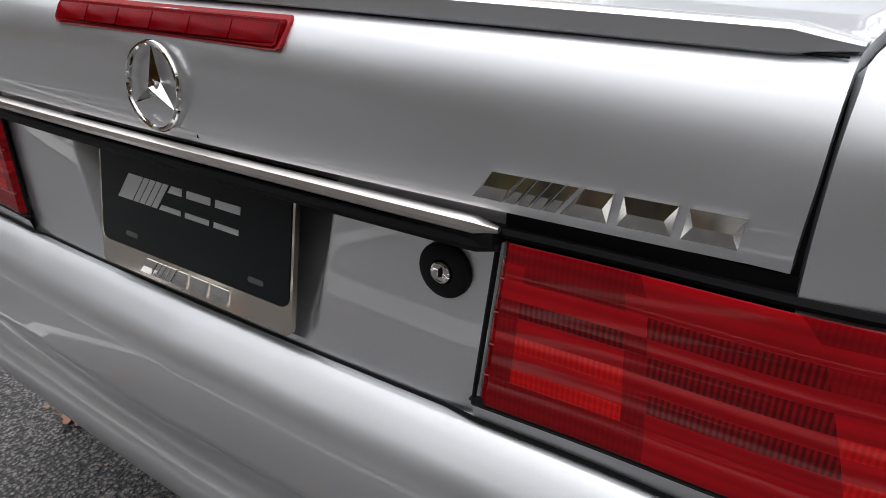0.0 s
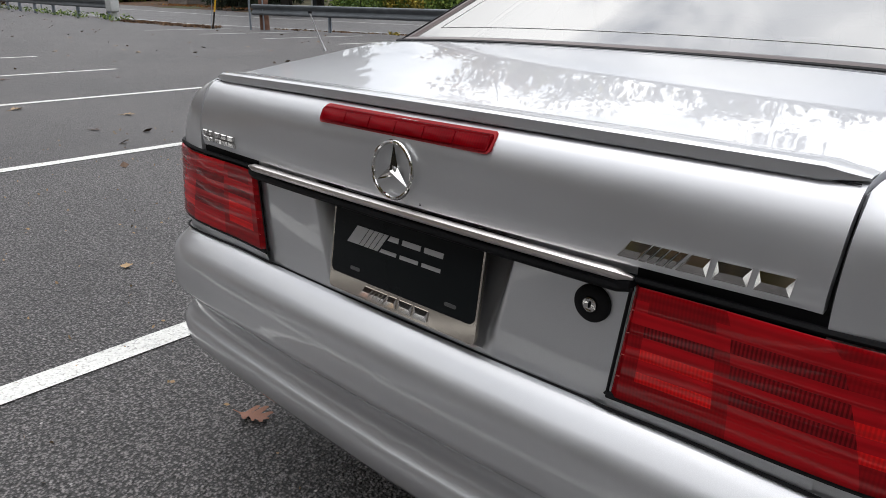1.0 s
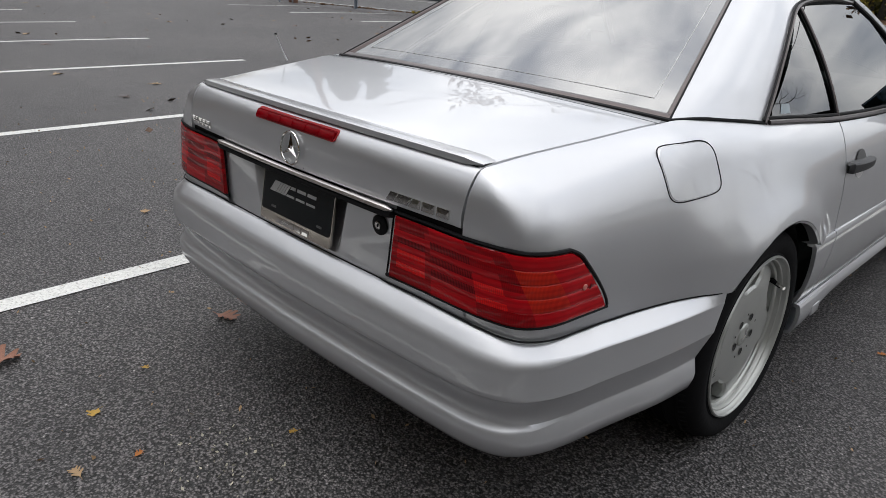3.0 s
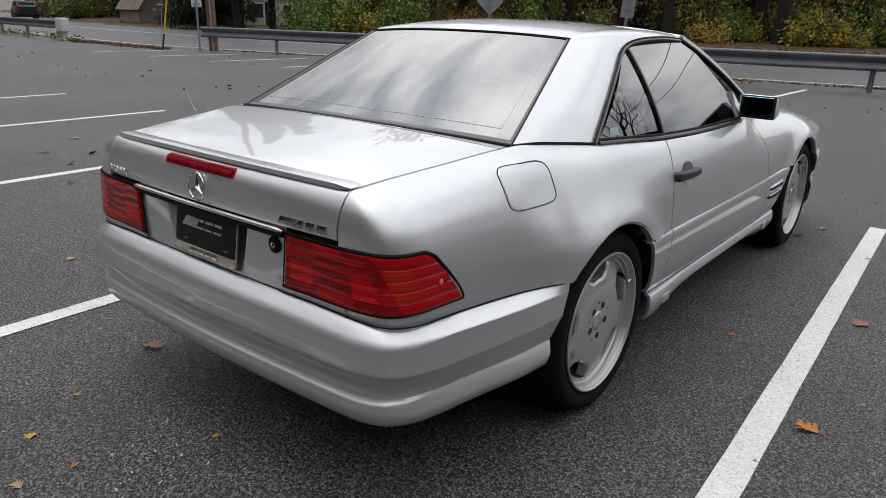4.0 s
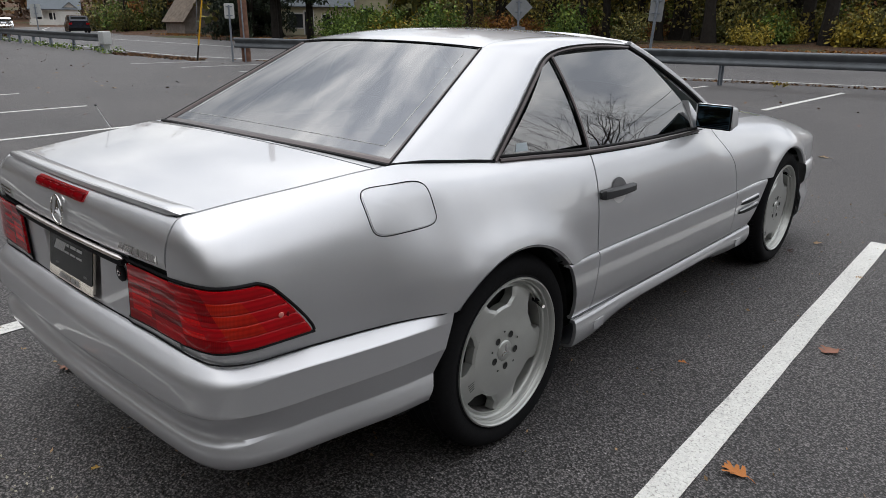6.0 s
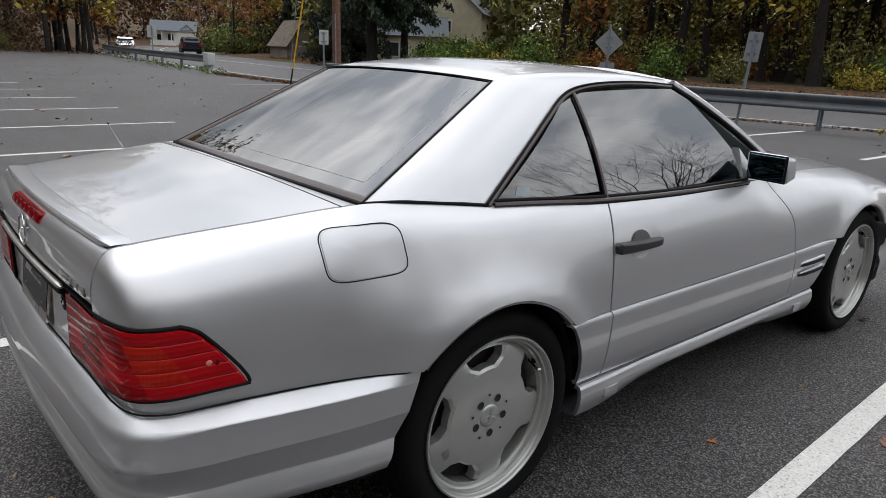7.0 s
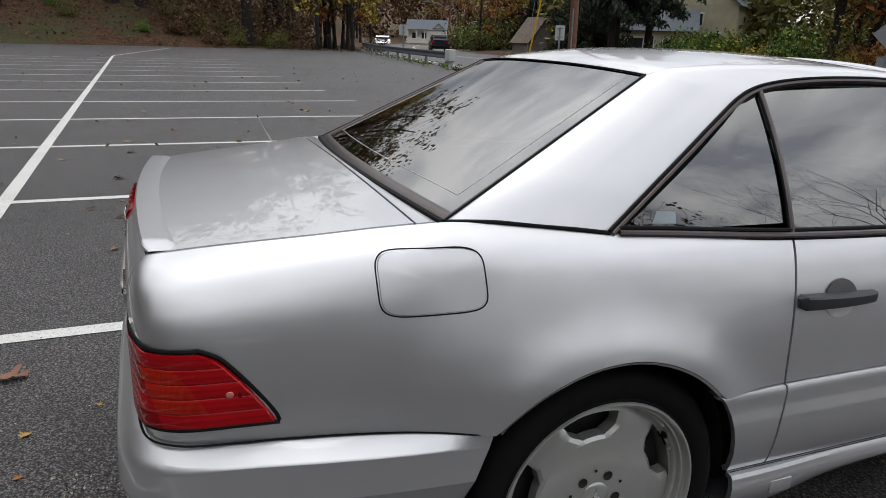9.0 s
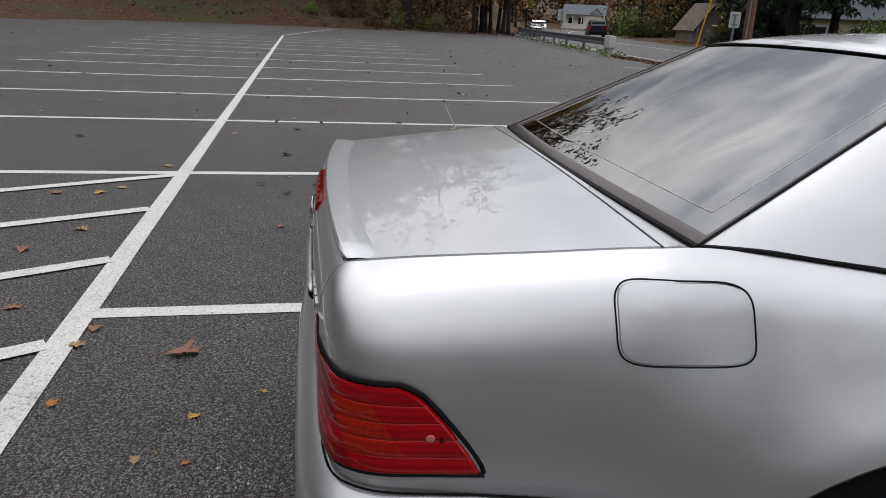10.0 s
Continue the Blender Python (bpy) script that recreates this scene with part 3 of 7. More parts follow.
def badge_bars(place, x0, z0, h, w, parent, material, thick=0.004, label="chrome badge of plain facets", thin=False):
    """Five slanted stripes and three faceted blocks: a badge without letters."""
    root = None
    u = w / 10.0
    shapes = []
    x = 0.0
    for wd in (1.30, 0.46, 0.46, 0.46, 0.46):
        shapes.append([(x, 0), (x + wd * u, 0), (x + wd * u + 0.72 * h, 1), (x + 0.72 * h, 1)])
        x += wd * u + 0.07 * u
    x += 0.12 * u
    for wa, wb, cut in ((1.75, 1.75, 0.72), (1.85, 1.85, 0.12), (1.80, 1.80, 0.10)):
        block = [(x, 0), (x + wa * u, 0), (x + wb * u + 0.10 * h, 1), (x + cut * h, 1)]
        for lo_, hi_ in ((0.0, 0.2), (0.72, 1.0)) if thin else ((0.0, 1.0),):
            shapes.append([(lerp(block[0][0], block[3][0], lo_), lo_), (lerp(block[1][0], block[2][0], lo_), lo_), (lerp(block[1][0], block[2][0], hi_), hi_), (lerp(block[0][0], block[3][0], hi_), hi_)])
        x += wa * u + 0.34 * u
    for k, pts in enumerate(shapes):
        bm = bmesh.new()
        P = lambda x, z, o: place(x0 + x, z0 + z * h, o)
        lo = [bm.verts.new(P(a, b, -0.001)) for a, b in pts]
        hi = [bm.verts.new(P(a, b, thick * 0.60)) for a, b in pts]
        # a ridge along the middle, so that the two slopes mirror different parts of the sky
        (ax, _), (bx, _), (cx, _), (dx, _) = pts
        e = 0.16 if k else 0.10
        zm = (pts[0][1] + pts[2][1]) / 2
        ra = bm.verts.new(P(lerp(lerp(ax, dx, 0.5), lerp(bx, cx, 0.5), e), zm, thick))
        rb = bm.verts.new(P(lerp(lerp(ax, dx, 0.5), lerp(bx, cx, 0.5), 1 - e), zm, thick))
        for i in range(4):
            bm.faces.new((lo[i], lo[(i + 1) % 4], hi[(i + 1) % 4], hi[i]))
        bm.faces.new((hi[0], hi[1], rb, ra))
        bm.faces.new((hi[2], hi[3], ra, rb))
        bm.faces.new((hi[1], hi[2], rb))
        bm.faces.new((hi[3], hi[0], ra))
        bmesh.ops.recalc_face_normals(bm, faces=bm.faces)
        if root is None:
            root = part("badge", bm, material, parent, label, angle=5)
        else:
            part("badge_facet", bm, material, root, angle=5)
    return root


badge_bars(lambda x, z, o: lid_face(x, z, o), 0.349, 0.7775, 0.021, 0.185, car, BADGE, 0.0055, "chrome badge of slanted stripes and blocks")
# model badge at the far corner: plain chrome blocks
root = None
for xa, wd in ((-0.545, 0.020), (-0.522, 0.015), (-0.499, 0.021), (-0.475, 0.022), (-0.450, 0.022)):
    for za, zb in ((0.7785, 0.7875), (0.7895, 0.7995)):
        o = on_lid("model_badge" if root is None else "badge_block", [(xa, za), (xa + wd, za), (xa + wd + 0.001, zb), (xa + 0.001, zb)], BADGE, root or car, "small chrome badge blocks" if root is None else "", 0.0050, 0.0, 3.0)
        root = root or o
on_lid("paint_chip", [(0.048, 0.7725), (0.051, 0.7725), (0.0495, 0.777)], BLACK, lid, "small dark paint chip", 0.0004)

# bright strip under the lid with its black rubber
for name, r, dz, dy, m in (("bright_strip", 0.0080, 0.7595, 0.003, STRIP), ("strip_rubber", 0.008, 0.745, 0.001, BLACK)):
    bm = bmesh.new()
    pts = []
    for x in np.linspace(-0.372, 0.372, 41):
        y = -0.966 + 0.010 * (x / 0.37) ** 2
        pts.append((x, y - dy + 0.004, dz - 0.002 * (x / 0.37) ** 2))
    tube(bm, pts, [r * (0.35 if i in (0, 40) else 1) for i in range(41)], 10, 0.85)
    part(name, bm, m, lid, "bright metal strip above the plate" if m is STRIP else "black rubber under the bright strip")
box_part("strip_shelf", (0.74, 0.03, 0.012), (0, -0.945, 0.749), BLACK, lid, bevel=0.003)

# rear panel with the plate recess
def panel_y(x, z):
    y = -0.946 + 0.009 * (x / 0.35) ** 2
    w = lerp(0.168, 0.205, (z - 0.59) / 0.17)
    d = lerp(0.010, 0.055, (z - 0.59) / 0.17)
    return y + d * step(w + 0.006, w - 0.022, abs(x)) * step(0.590, 0.600, z)


xs = sorted(set(np.round(np.r_[np.linspace(-0.372, 0.372, 41), np.linspace(-0.22, -0.14, 25), np.linspace(0.14, 0.22, 25)], 4)))
sheet("rear_panel", [[(x, panel_y(x, z), z) for z in np.r_[0.560, 0.572, np.linspace(0.582, 0.768, 27)]] for x in xs], PAINT, car, "silver rear panel with a sunk plate bay", flange=0, flip=True)
for k in (-1, 1):
    box_part("plate_lamp_shade", (0.02, 0.02, 0.012), (0.1 * k, -0.93, 0.742), BLACK, car)
# plate and its bright frame
def plate_place(x, z, o):
    t = (z - 0.598) / 0.15
    return (x, -0.953 + 0.022 * t - o, z)


def plate_slab(name, outline, material, parent, label, o0, o1):
    bm = bmesh.new()
    a = [bm.verts.new(plate_place(x, z, o0)) for x, z in outline]
    b = [bm.verts.new(plate_place(x, z, o1)) for x, z in outline]
    n = len(outline)
    for i in range(n):
        bm.faces.new((a[i], a[(i + 1) % n], b[(i + 1) % n], b[i]))
    bm.faces.new(b)
    bmesh.ops.recalc_face_normals(bm, faces=bm.faces)
    return part(name, bm, material, parent, label)


plate = plate_slab("plate_frame", rounded(-0.1545, 0.1545, 0.596, 0.752, 0.008), BROWNED_CHROME, car, "polished frame along the foot of the show plate", 0.0, 0.006)
face = plate_slab("show_plate", rounded(-0.1505, 0.1505, 0.624, 0.750, 0.010), PLATE, plate, "black show plate with grey badge", 0.003, 0.0072)
badge_bars(lambda x, z, o: plate_place(x, z, o + 0.0072), -0.118, 0.679, 0.029, 0.205, car, ETCH, 0.0006, "grey badge printed on the plate", True)
badge_bars(lambda x, z, o: plate_place(x, z, o + 0.006), -0.080, 0.6015, 0.017, 0.150, car, CHROME, 0.003, "raised chrome badge on the frame")
for x in (-0.105, 0.095):
    plate_slab("plate_slot", rounded(x, x + 0.022, 0.637, 0.6425, 0.0025, 4), simple("slot_grey", (0.08, 0.08, 0.08), 0.4), plate, "", 0.007, 0.0078)
# trunk lock
KEY = (0.317, 0.706)
bm = bmesh.new()
ky = panel_y(*KEY)
prof = [(0.0005, -0.006), (0.008, -0.006), (0.0095, -0.005), (0.0105, -0.007), (0.020, -0.0065), (0.0235, -0.004), (0.024, 0.003)]
lathe(bm, [(r, h) for r, h in prof], 32, "z")
bmesh.ops.transform(bm, matrix=Matrix.Translation((KEY[0], ky, KEY[1])) @ Matrix.Rotation(radians(-90), 4, "X") @ Matrix.Scale(1, 4), verts=bm.verts)
lock = part("trunk_lock", bm, BLACK, car, "black rubber trunk lock ring")
bm = bmesh.new()
lathe(bm, [(0.0002, -0.0085), (0.006, -0.009), (0.0075, -0.0095), (0.009, -0.009), (0.0095, -0.006)], 24, "z")
bmesh.ops.transform(bm, matrix=Matrix.Translation((KEY[0], ky, KEY[1])) @ Matrix.Rotation(radians(-90), 4, "X"), verts=bm.verts)
part("lock_barrel", bm, CHROME, lock, "bright lock barrel")
box_part("key_slot", (0.0018, 0.002, 0.007), (KEY[0], ky - 0.0092, KEY[1]), BLACK, lock, bevel=0.0003)

# tail lamps that wrap the corners
LAMP = path([(0.350, -0.941, 0), (0.45, -0.935, 0), (0.562, -0.932, 0), (0.634, -0.926, 0), (0.698, -0.906, 0), (0.732, -0.853, 0), (0.746, -0.75, 0), (0.753, -0.680, 0)], 60)
lamp_s = np.r_[0, np.cumsum(np.linalg.norm(np.diff(LAMP, axis=0), axis=1))]


def lamp_pt(s, z, out):
    p = np.array([np.interp(s, lamp_s, LAMP[:, k]) for k in range(2)])
    q = np.array([np.interp(s + 0.004, lamp_s, LAMP[:, k]) for k in range(2)]) - np.array([np.interp(s - 0.004, lamp_s, LAMP[:, k]) for k in range(2)])
    q /= np.linalg.norm(q)
    lean = 0.05 * (z - 0.6) * step(0.2, 0.34, s)
    return (p[0] + q[1] * (out - lean), p[1] - q[0] * (out - lean), z)


LZ0, LZ1 = 0.602, 0.747
s_end = lambda z: lerp(lamp_s[-1] - 0.004, lamp_s[-1] - 0.118, ((z - LZ0) / (LZ1 - LZ0)) ** 1.25) - 0.020 * max(0, (z - LZ1 + 0.022) / 0.022) ** 2.2
s_beg = lambda z: lerp(0.004, 0.020, (z - LZ0) / (LZ1 - LZ0))
LMATS = [LENS_R, LENS_D, LENS_GLOW, LENS_A, LENS_K]
# which lens colour each cell has: band by band from the foot, lower and upper half, five columns
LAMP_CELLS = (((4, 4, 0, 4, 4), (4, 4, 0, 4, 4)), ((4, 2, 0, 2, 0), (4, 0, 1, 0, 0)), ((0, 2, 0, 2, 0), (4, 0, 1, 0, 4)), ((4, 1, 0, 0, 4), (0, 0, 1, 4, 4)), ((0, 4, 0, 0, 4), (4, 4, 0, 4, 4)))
RIB = simple("pale_red_ridge", (0.45, 0.05, 0.05), 0.3)
PALE = simple("pale_pink_reflector", (0.70, 0.22, 0.19), 0.3)
BANDS = 5
for side in (1, -1):
    bm = bmesh.new()
    nU = 64
    zs, outs = [], []
    for b in range(BANDS):
        za, zb = lerp(LZ0, LZ1, b / BANDS), lerp(LZ0, LZ1, (b + 1) / BANDS)
        for f, o in ((0.0, 0.0), (0.04, 0.45), (0.18, 0.85), (0.48, 1.0), (0.80, 0.92), (0.96, 0.5)):
            zs.append(lerp(za, zb, f))
            outs.append(o)
    zs.append(LZ1)
    outs.append(-0.6)
    rows = []
    for i in range(nU + 1):
        u = i / nU
        row = []
        for z, o in zip(zs, outs):
            s = lerp(s_beg(z), s_end(z), u)
            e = min(1, min(u, 1 - u) / 0.012)
            # the bands bulge more round the corner than across the rear
            deep = lerp(0.0008, 0.0024, step(0.50, 0.74, u))
            p = lamp_pt(s, z, (0.0092 - deep + deep * o) * e + 0.001)
            row.append(bm.verts.new((p[0] * side, p[1], p[2])))
        rows.append(row)
    for i in range(nU):
        for j in range(len(zs) - 1):
            q = [rows[i][j], rows[i][j + 1], rows[i + 1][j + 1], rows[i + 1][j]]
            f = bm.faces.new(q if side == -1 else q[::-1])
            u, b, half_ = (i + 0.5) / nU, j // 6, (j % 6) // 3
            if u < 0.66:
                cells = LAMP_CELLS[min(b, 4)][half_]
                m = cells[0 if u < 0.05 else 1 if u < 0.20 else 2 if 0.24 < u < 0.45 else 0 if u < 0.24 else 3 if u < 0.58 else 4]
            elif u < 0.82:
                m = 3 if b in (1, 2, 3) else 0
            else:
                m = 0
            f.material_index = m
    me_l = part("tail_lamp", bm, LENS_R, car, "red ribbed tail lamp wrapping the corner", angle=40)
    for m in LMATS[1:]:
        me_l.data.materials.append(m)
    edge = [lamp_pt(s, LZ0 - 0.003, 0.004) for s in np.linspace(0.0, lamp_s[-1], 40)]
    edge += [lamp_pt(s_end(z) + 0.005 * (1 - ((z - LZ0) / (LZ1 - LZ0)) ** 4), z + 0.005 * ((z - LZ0) / (LZ1 - LZ0)) ** 4, 0.003) for z in np.r_[np.linspace(LZ0, LZ1 - 0.022, 10), np.linspace(LZ1 - 0.020, LZ1, 8)]]
    edge += [lamp_pt(s, LZ1 + 0.005, 0.004) for s in np.linspace(s_end(LZ1), s_beg(LZ1), 34)]
    edge += [lamp_pt(s_beg(z) - 0.004, z, 0.003) for z in np.linspace(LZ1, LZ0, 10)]
    bm = bmesh.new()
    tube(bm, [(x * side, y, z) for x, y, z in edge] + [(edge[0][0] * side, edge[0][1], edge[0][2])], [0.0044] * 92 + [0.0022] * 10 + [0.0044], 6, cap=False)
    part("lamp_gasket", bm, BLACK, me_l, "black gasket round the lamp")
    sheet("lamp_housing", [[(x * side, y, z) for x, y, z in [lamp_pt(s, zz, -0.002) for zz in (0.600, 0.62, 0.68, 0.765)]] for s in np.linspace(0.018, 0.22, 14)], BLACK, me_l, flange=0, flip=side == 1)
    sheet("lamp_sill", [[(x * side, y, z) for x, y, z in [lamp_pt(s, zz, oo) for zz, oo in ((0.556, 0.0), (0.570, 0.001), (0.584, 0.002), (0.590, 0.004), (0.594, 0.0045), (0.597, 0.003), (0.598, -0.002))]] for s in np.linspace(0.0, 0.23, 14)], PAINT, car, "", flange=0, flip=side == 1)
    for b in range(1, BANDS):
        z = lerp(LZ0, LZ1, b / BANDS) - 0.0004
        tube_part("lens_rib", [(x * side, y, zz) for x, y, zz in [lamp_pt(s, z, 0.0093 - lerp(0.0008, 0.0024, step(0.50, 0.74, (s - s_beg(z)) / (s_end(z) - s_beg(z))))) for s in np.linspace(s_beg(z) + 0.004, s_end(z) - 0.004, 40)]], 0.0006, RIB, me_l, "", 5)
    c = lamp_pt(lamp_s[-1] - 0.069, 0.663, 0.0085)
    bm = bmesh.new()
    bmesh.ops.create_uvsphere(bm, u_segments=12, v_segments=8, radius=0.006, matrix=Matrix.Translation((c[0] * side, c[1], c[2])) @ Matrix.Diagonal((0.4, 0.8, 1.3, 1)))
    part("reflector_pin", bm, LENS_D, me_l)
    c = lamp_pt(lamp_s[-1] - 0.087, 0.665, 0.010)
    bm = bmesh.new()
    bmesh.ops.create_uvsphere(bm, u_segments=12, v_segments=8, radius=0.0075, matrix=Matrix.Translation((c[0] * side, c[1], c[2])) @ Matrix.Diagonal((0.3, 1, 0.9, 1)))
    part("side_reflector", bm, PALE, me_l, "small pale round reflector")

# rear bumper
BO = path([(0, -1.003, 0), (0.2, -0.999, 0), (0.4, -0.992, 0), (0.55, -0.985, 0), (0.65, -0.974, 0), (0.722, -0.943, 0), (0.764, -0.888, 0), (0.788, -0.81, 0), (0.803, -0.72, 0), (0.823, -0.60, 0), (0.842, -0.45, 0), (0.856, -0.275, 0)], 90)
bo_d = np.gradient(BO, axis=0)
bo_n = np.stack([bo_d[:, 1], -bo_d[:, 0]], 1)
bo_n /= np.linalg.norm(bo_n, axis=1)[:, None]
bo_s = np.r_[0, np.cumsum(np.linalg.norm(np.diff(BO, axis=0), axis=1))]
bo_u = bo_s / bo_s[-1]
inset_top = curve([(0, 0.056), (0.25, 0.056), (0.42, 0.056), (0.52, 0.058), (0.62, 0.056), (1.0, 0.056)])
ztop = curve([(0, 0.581), (0.3, 0.577), (0.5, 0.569), (0.62, 0.563), (1.0, 0.5525)])
rows = []
for i in range(90):
    u = bo_u[i]
    D, zt = inset_top(u), ztop(u)
    if u > 0.5:
        # along the side the ledge is as deep as the fender stands back
        fx_ = on_side(max(BO[i][1], -0.80), 0.556)[0]
        D = lerp(D, max(0.006, (BO[i][0] - fx_) * bo_n[i][0] + 0.004), step(0.56, 0.70, u))
    gv = 1 - 0.55 * step(0.5, 0.85, u)
    w = step(0.46, 0.66, u)
    rear = [(zt - 0.02, D + 0.012), (zt - 0.004, D + 0.004), (zt, D * 0.93), (zt - 0.003, D * 0.80), (zt - 0.013, D * 0.60), (zt - 0.026, D * 0.36), (zt - 0.039, D * 0.17), (zt - 0.058, D * 0.07), (0.480, D * 0.03), (0.464, 0.0005), (0.4565, 0.0), (0.4525, 0.0012), (0.4495, 0.005), (0.432, 0.018), (0.412, 0.028), (0.392, 0.031), (0.378, 0.028), (0.367, 0.018), (0.360, 0.0125), (0.342, 0.011), (0.320, 0.014), (0.304, 0.024), (0.294, 0.042), (0.291, 0.07), (0.297, 0.2)]
    side_ = [(zt - 0.02, D + 0.012), (zt - 0.004, D + 0.003), (zt - 0.0003, D * 0.97), (zt - 0.0012, D * 0.92), (zt - 0.012, D * 0.54), (zt - 0.0245, D * 0.12 + 0.001), (zt - 0.0265, D * 0.07 + 0.0008), (zt - 0.0285, D * 0.06 + 0.0005), (0.490, D * 0.03 + 0.0003), (0.462, 0.0003), (0.4530, 0.0), (0.4515, 0.0003), (0.4500, 0.0010), (0.430, 0.0075), (0.405, 0.0150), (0.388, 0.0202), (0.3815, 0.0220), (0.3795, 0.0222), (0.3775, 0.0215), (0.348, 0.0085), (0.334, 0.0075), (0.310, 0.013), (0.296, 0.030), (0.291, 0.06), (0.294, 0.2)]
    k = step(0.72, 1.0, u)
    row = []
    for (z0, i0), (z1, i1) in zip(rear, side_):
        z, ins = lerp(z0, z1, w), lerp(i0, i1, w)
        y_e = -0.275 - 0.39 * (0.552 - z)
        x, y = BO[i][0] - bo_n[i][0] * ins, BO[i][1] - bo_n[i][1] * ins
        row.append((x, y + (y_e + 0.275) * k, z))
    rows.append(row)
full = [[(-x, y, z) for x, y, z in r] for r in rows[:0:-1]] + rows
rear_bumper = sheet("rear_bumper", full, PAINT, car, "silver rear bumper with a moulded groove", flange=0, pull=0, flip=False, angle=60)
# crisp creases along the flanks, that fade into the rounded rear
flank = int(np.argmax(bo_u > 0.55))
hard = rear_bumper.data.attributes.get("sharp_edge") or rear_bumper.data.attributes.new("sharp_edge", "BOOLEAN", "EDGE")
for e in rear_bumper.data.edges:
    (ca, ja), (cb, jb) = divmod(e.vertices[0], 25), divmod(e.vertices[1], 25)
    side_on = min(abs(ca - 89), abs(cb - 89)) >= flank
    if ja == jb and (ja in (3, 5, 7, 10, 12, 16, 18) and side_on or ja in (11, 17) and not side_on):
        hard.data[e.index].value = True
# a black tube stands for the shaded gap between body and bumper
seal = [(rows[i][2][0] + bo_n[i][0] * -0.003, rows[i][2][1] + bo_n[i][1] * -0.003, rows[i][2][2] - 0.0005) for i in range(90) if BO[i][0] < 0.33]
for q in np.linspace(0.004, lamp_s[-1] - 0.01, 40):
    g = lamp_pt(q, 0.56, 0.0028)
    near = int(np.argmin((BO[:, 0] - g[0]) ** 2 + (BO[:, 1] - g[1]) ** 2))
    seal.append((g[0], g[1], ztop(bo_u[near]) + 0.0012))
seal += [(rows[i][2][0] + bo_n[i][0] * 0.0035, rows[i][2][1] + bo_n[i][1] * 0.0035, rows[i][2][2] + 0.0012) for i in range(90) if BO[i][1] > -0.64]
tube_part("bumper_gap_tube", [(-x, y, z) for x, y, z in seal[:0:-1]] + seal, 0.0021, BLACK, car, "black seam above the bumper", 6)
# underbody boxes, out of view, sized to keep light off the ground beneath
box_part("underbody", (1.50, 3.3, 0.14), (0, 1.25, 0.292), UNDER, car, "dark underbody", bevel=0.02)
box_part("rear_underbody", (1.24, 0.62, 0.12), (0, -0.56, 0.362), UNDER, car, bevel=0.02)

# fuel flap on the right rear fender
bm = bmesh.new()
FY, FZ = -0.3775, 0.846
outl = []
for k in range(64):
    t = 2 * math.pi * k / 64
    c, s_ = math.cos(t), math.sin(t)
    n_ = 5.0
    yy, zz = math.copysign(abs(c) ** (2 / n_), c) * 0.107, math.copysign(abs(s_) ** (2 / n_), s_) * 0.0575
    outl.append((yy + 0.06 * zz * 0, zz))
rings = []
for f in (1.0, 0.97, 0.8, 0.5, 0.2):
    rings.append([bm.verts.new(Vector(on_side(FY + a * f, FZ + b * f)) + Vector((0.0012, 0, 0.0008)) * (1 if f < 1 else -1.5)) for a, b in outl])
for r0, r1 in zip(rings, rings[1:]):
    for k in range(64):
        bm.faces.new((r0[k], r0[(k + 1) % 64], r1[(k + 1) % 64], r1[k]))
bm.faces.new(rings[-1])
flap = part("fuel_flap", bm, PAINT, car, "silver square fuel flap, closed")
bm = bmesh.new()
loop = [Vector(on_side(FY + a * 1.015, FZ + b * 1.02)) for a, b in outl]
tube(bm, loop + loop[:1], 0.0016, 6, cap=False)
part("flap_gap", bm, BLACK, flap, "dark gap round the flap")

# door handles
for side in (1, -1):
    hx = on_side(0.6, 0.75)[0]

    def bowl(name, z0, z1, ry, material, parent, label, out):
        """Half of the rounded dish behind the handle."""
        bm = bmesh.new()
        rows = []
        for z in np.linspace(z0, z1, 9):
            k = max(0.0, 1 - ((z - 0.748) / 0.046) ** 2) ** 0.5
            rows.append([(side * (on_side(0.607 + ry * k * t, z)[0] + out), 0.607 + ry * k * t, z) for t in np.linspace(-1, 1, 9)])
        grid(bm, rows)
        bmesh.ops.recalc_face_normals(bm, faces=bm.faces)
        return part(name, bm, material, parent, label)

    # recess of body silver, coloured paler for the light its hollow catches
    handle = bowl("handle_recess", 0.703, 0.752, 0.050, simple("lit_silver_recess", (0.78, 0.78, 0.79), 0.35, 0.5, 0.05), car, "rounded recess behind the door handle, painted paler for the light it catches", 0.0015)
    bowl("handle_flap", 0.748, 0.7935, 0.050, simple("mid_grey_plastic", (0.10, 0.10, 0.105), 0.5), handle, "grey rounded flap above the handle", 0.004)
    rows = []
    for y in np.linspace(0.476, 0.708, 22):
        u = (y - 0.476) / 0.232
        end = 0.55 if u in (0.0, 1.0) else 1
        h = lerp(0.0175, 0.0130, u) * end
        o = (0.016 + 0.014 * math.sin(math.pi * u) ** 0.5) * (1 if 0 < u < 1 else 0.5)
        x = on_side(y, 0.75)[0]
        zc = 0.7505 - 0.004 * u
        rows.append([(side * (x + dx * o), y, zc + dz * h) for dx, dz in ((0, -1), (0.8, -0.97), (1, -0.75), (1.03, 0.0), (1, 0.7), (0.8, 0.95), (0, 1))])
    sheet("door_handle", rows, PLASTIC, handle, "dark grey plastic door handle", flange=0)

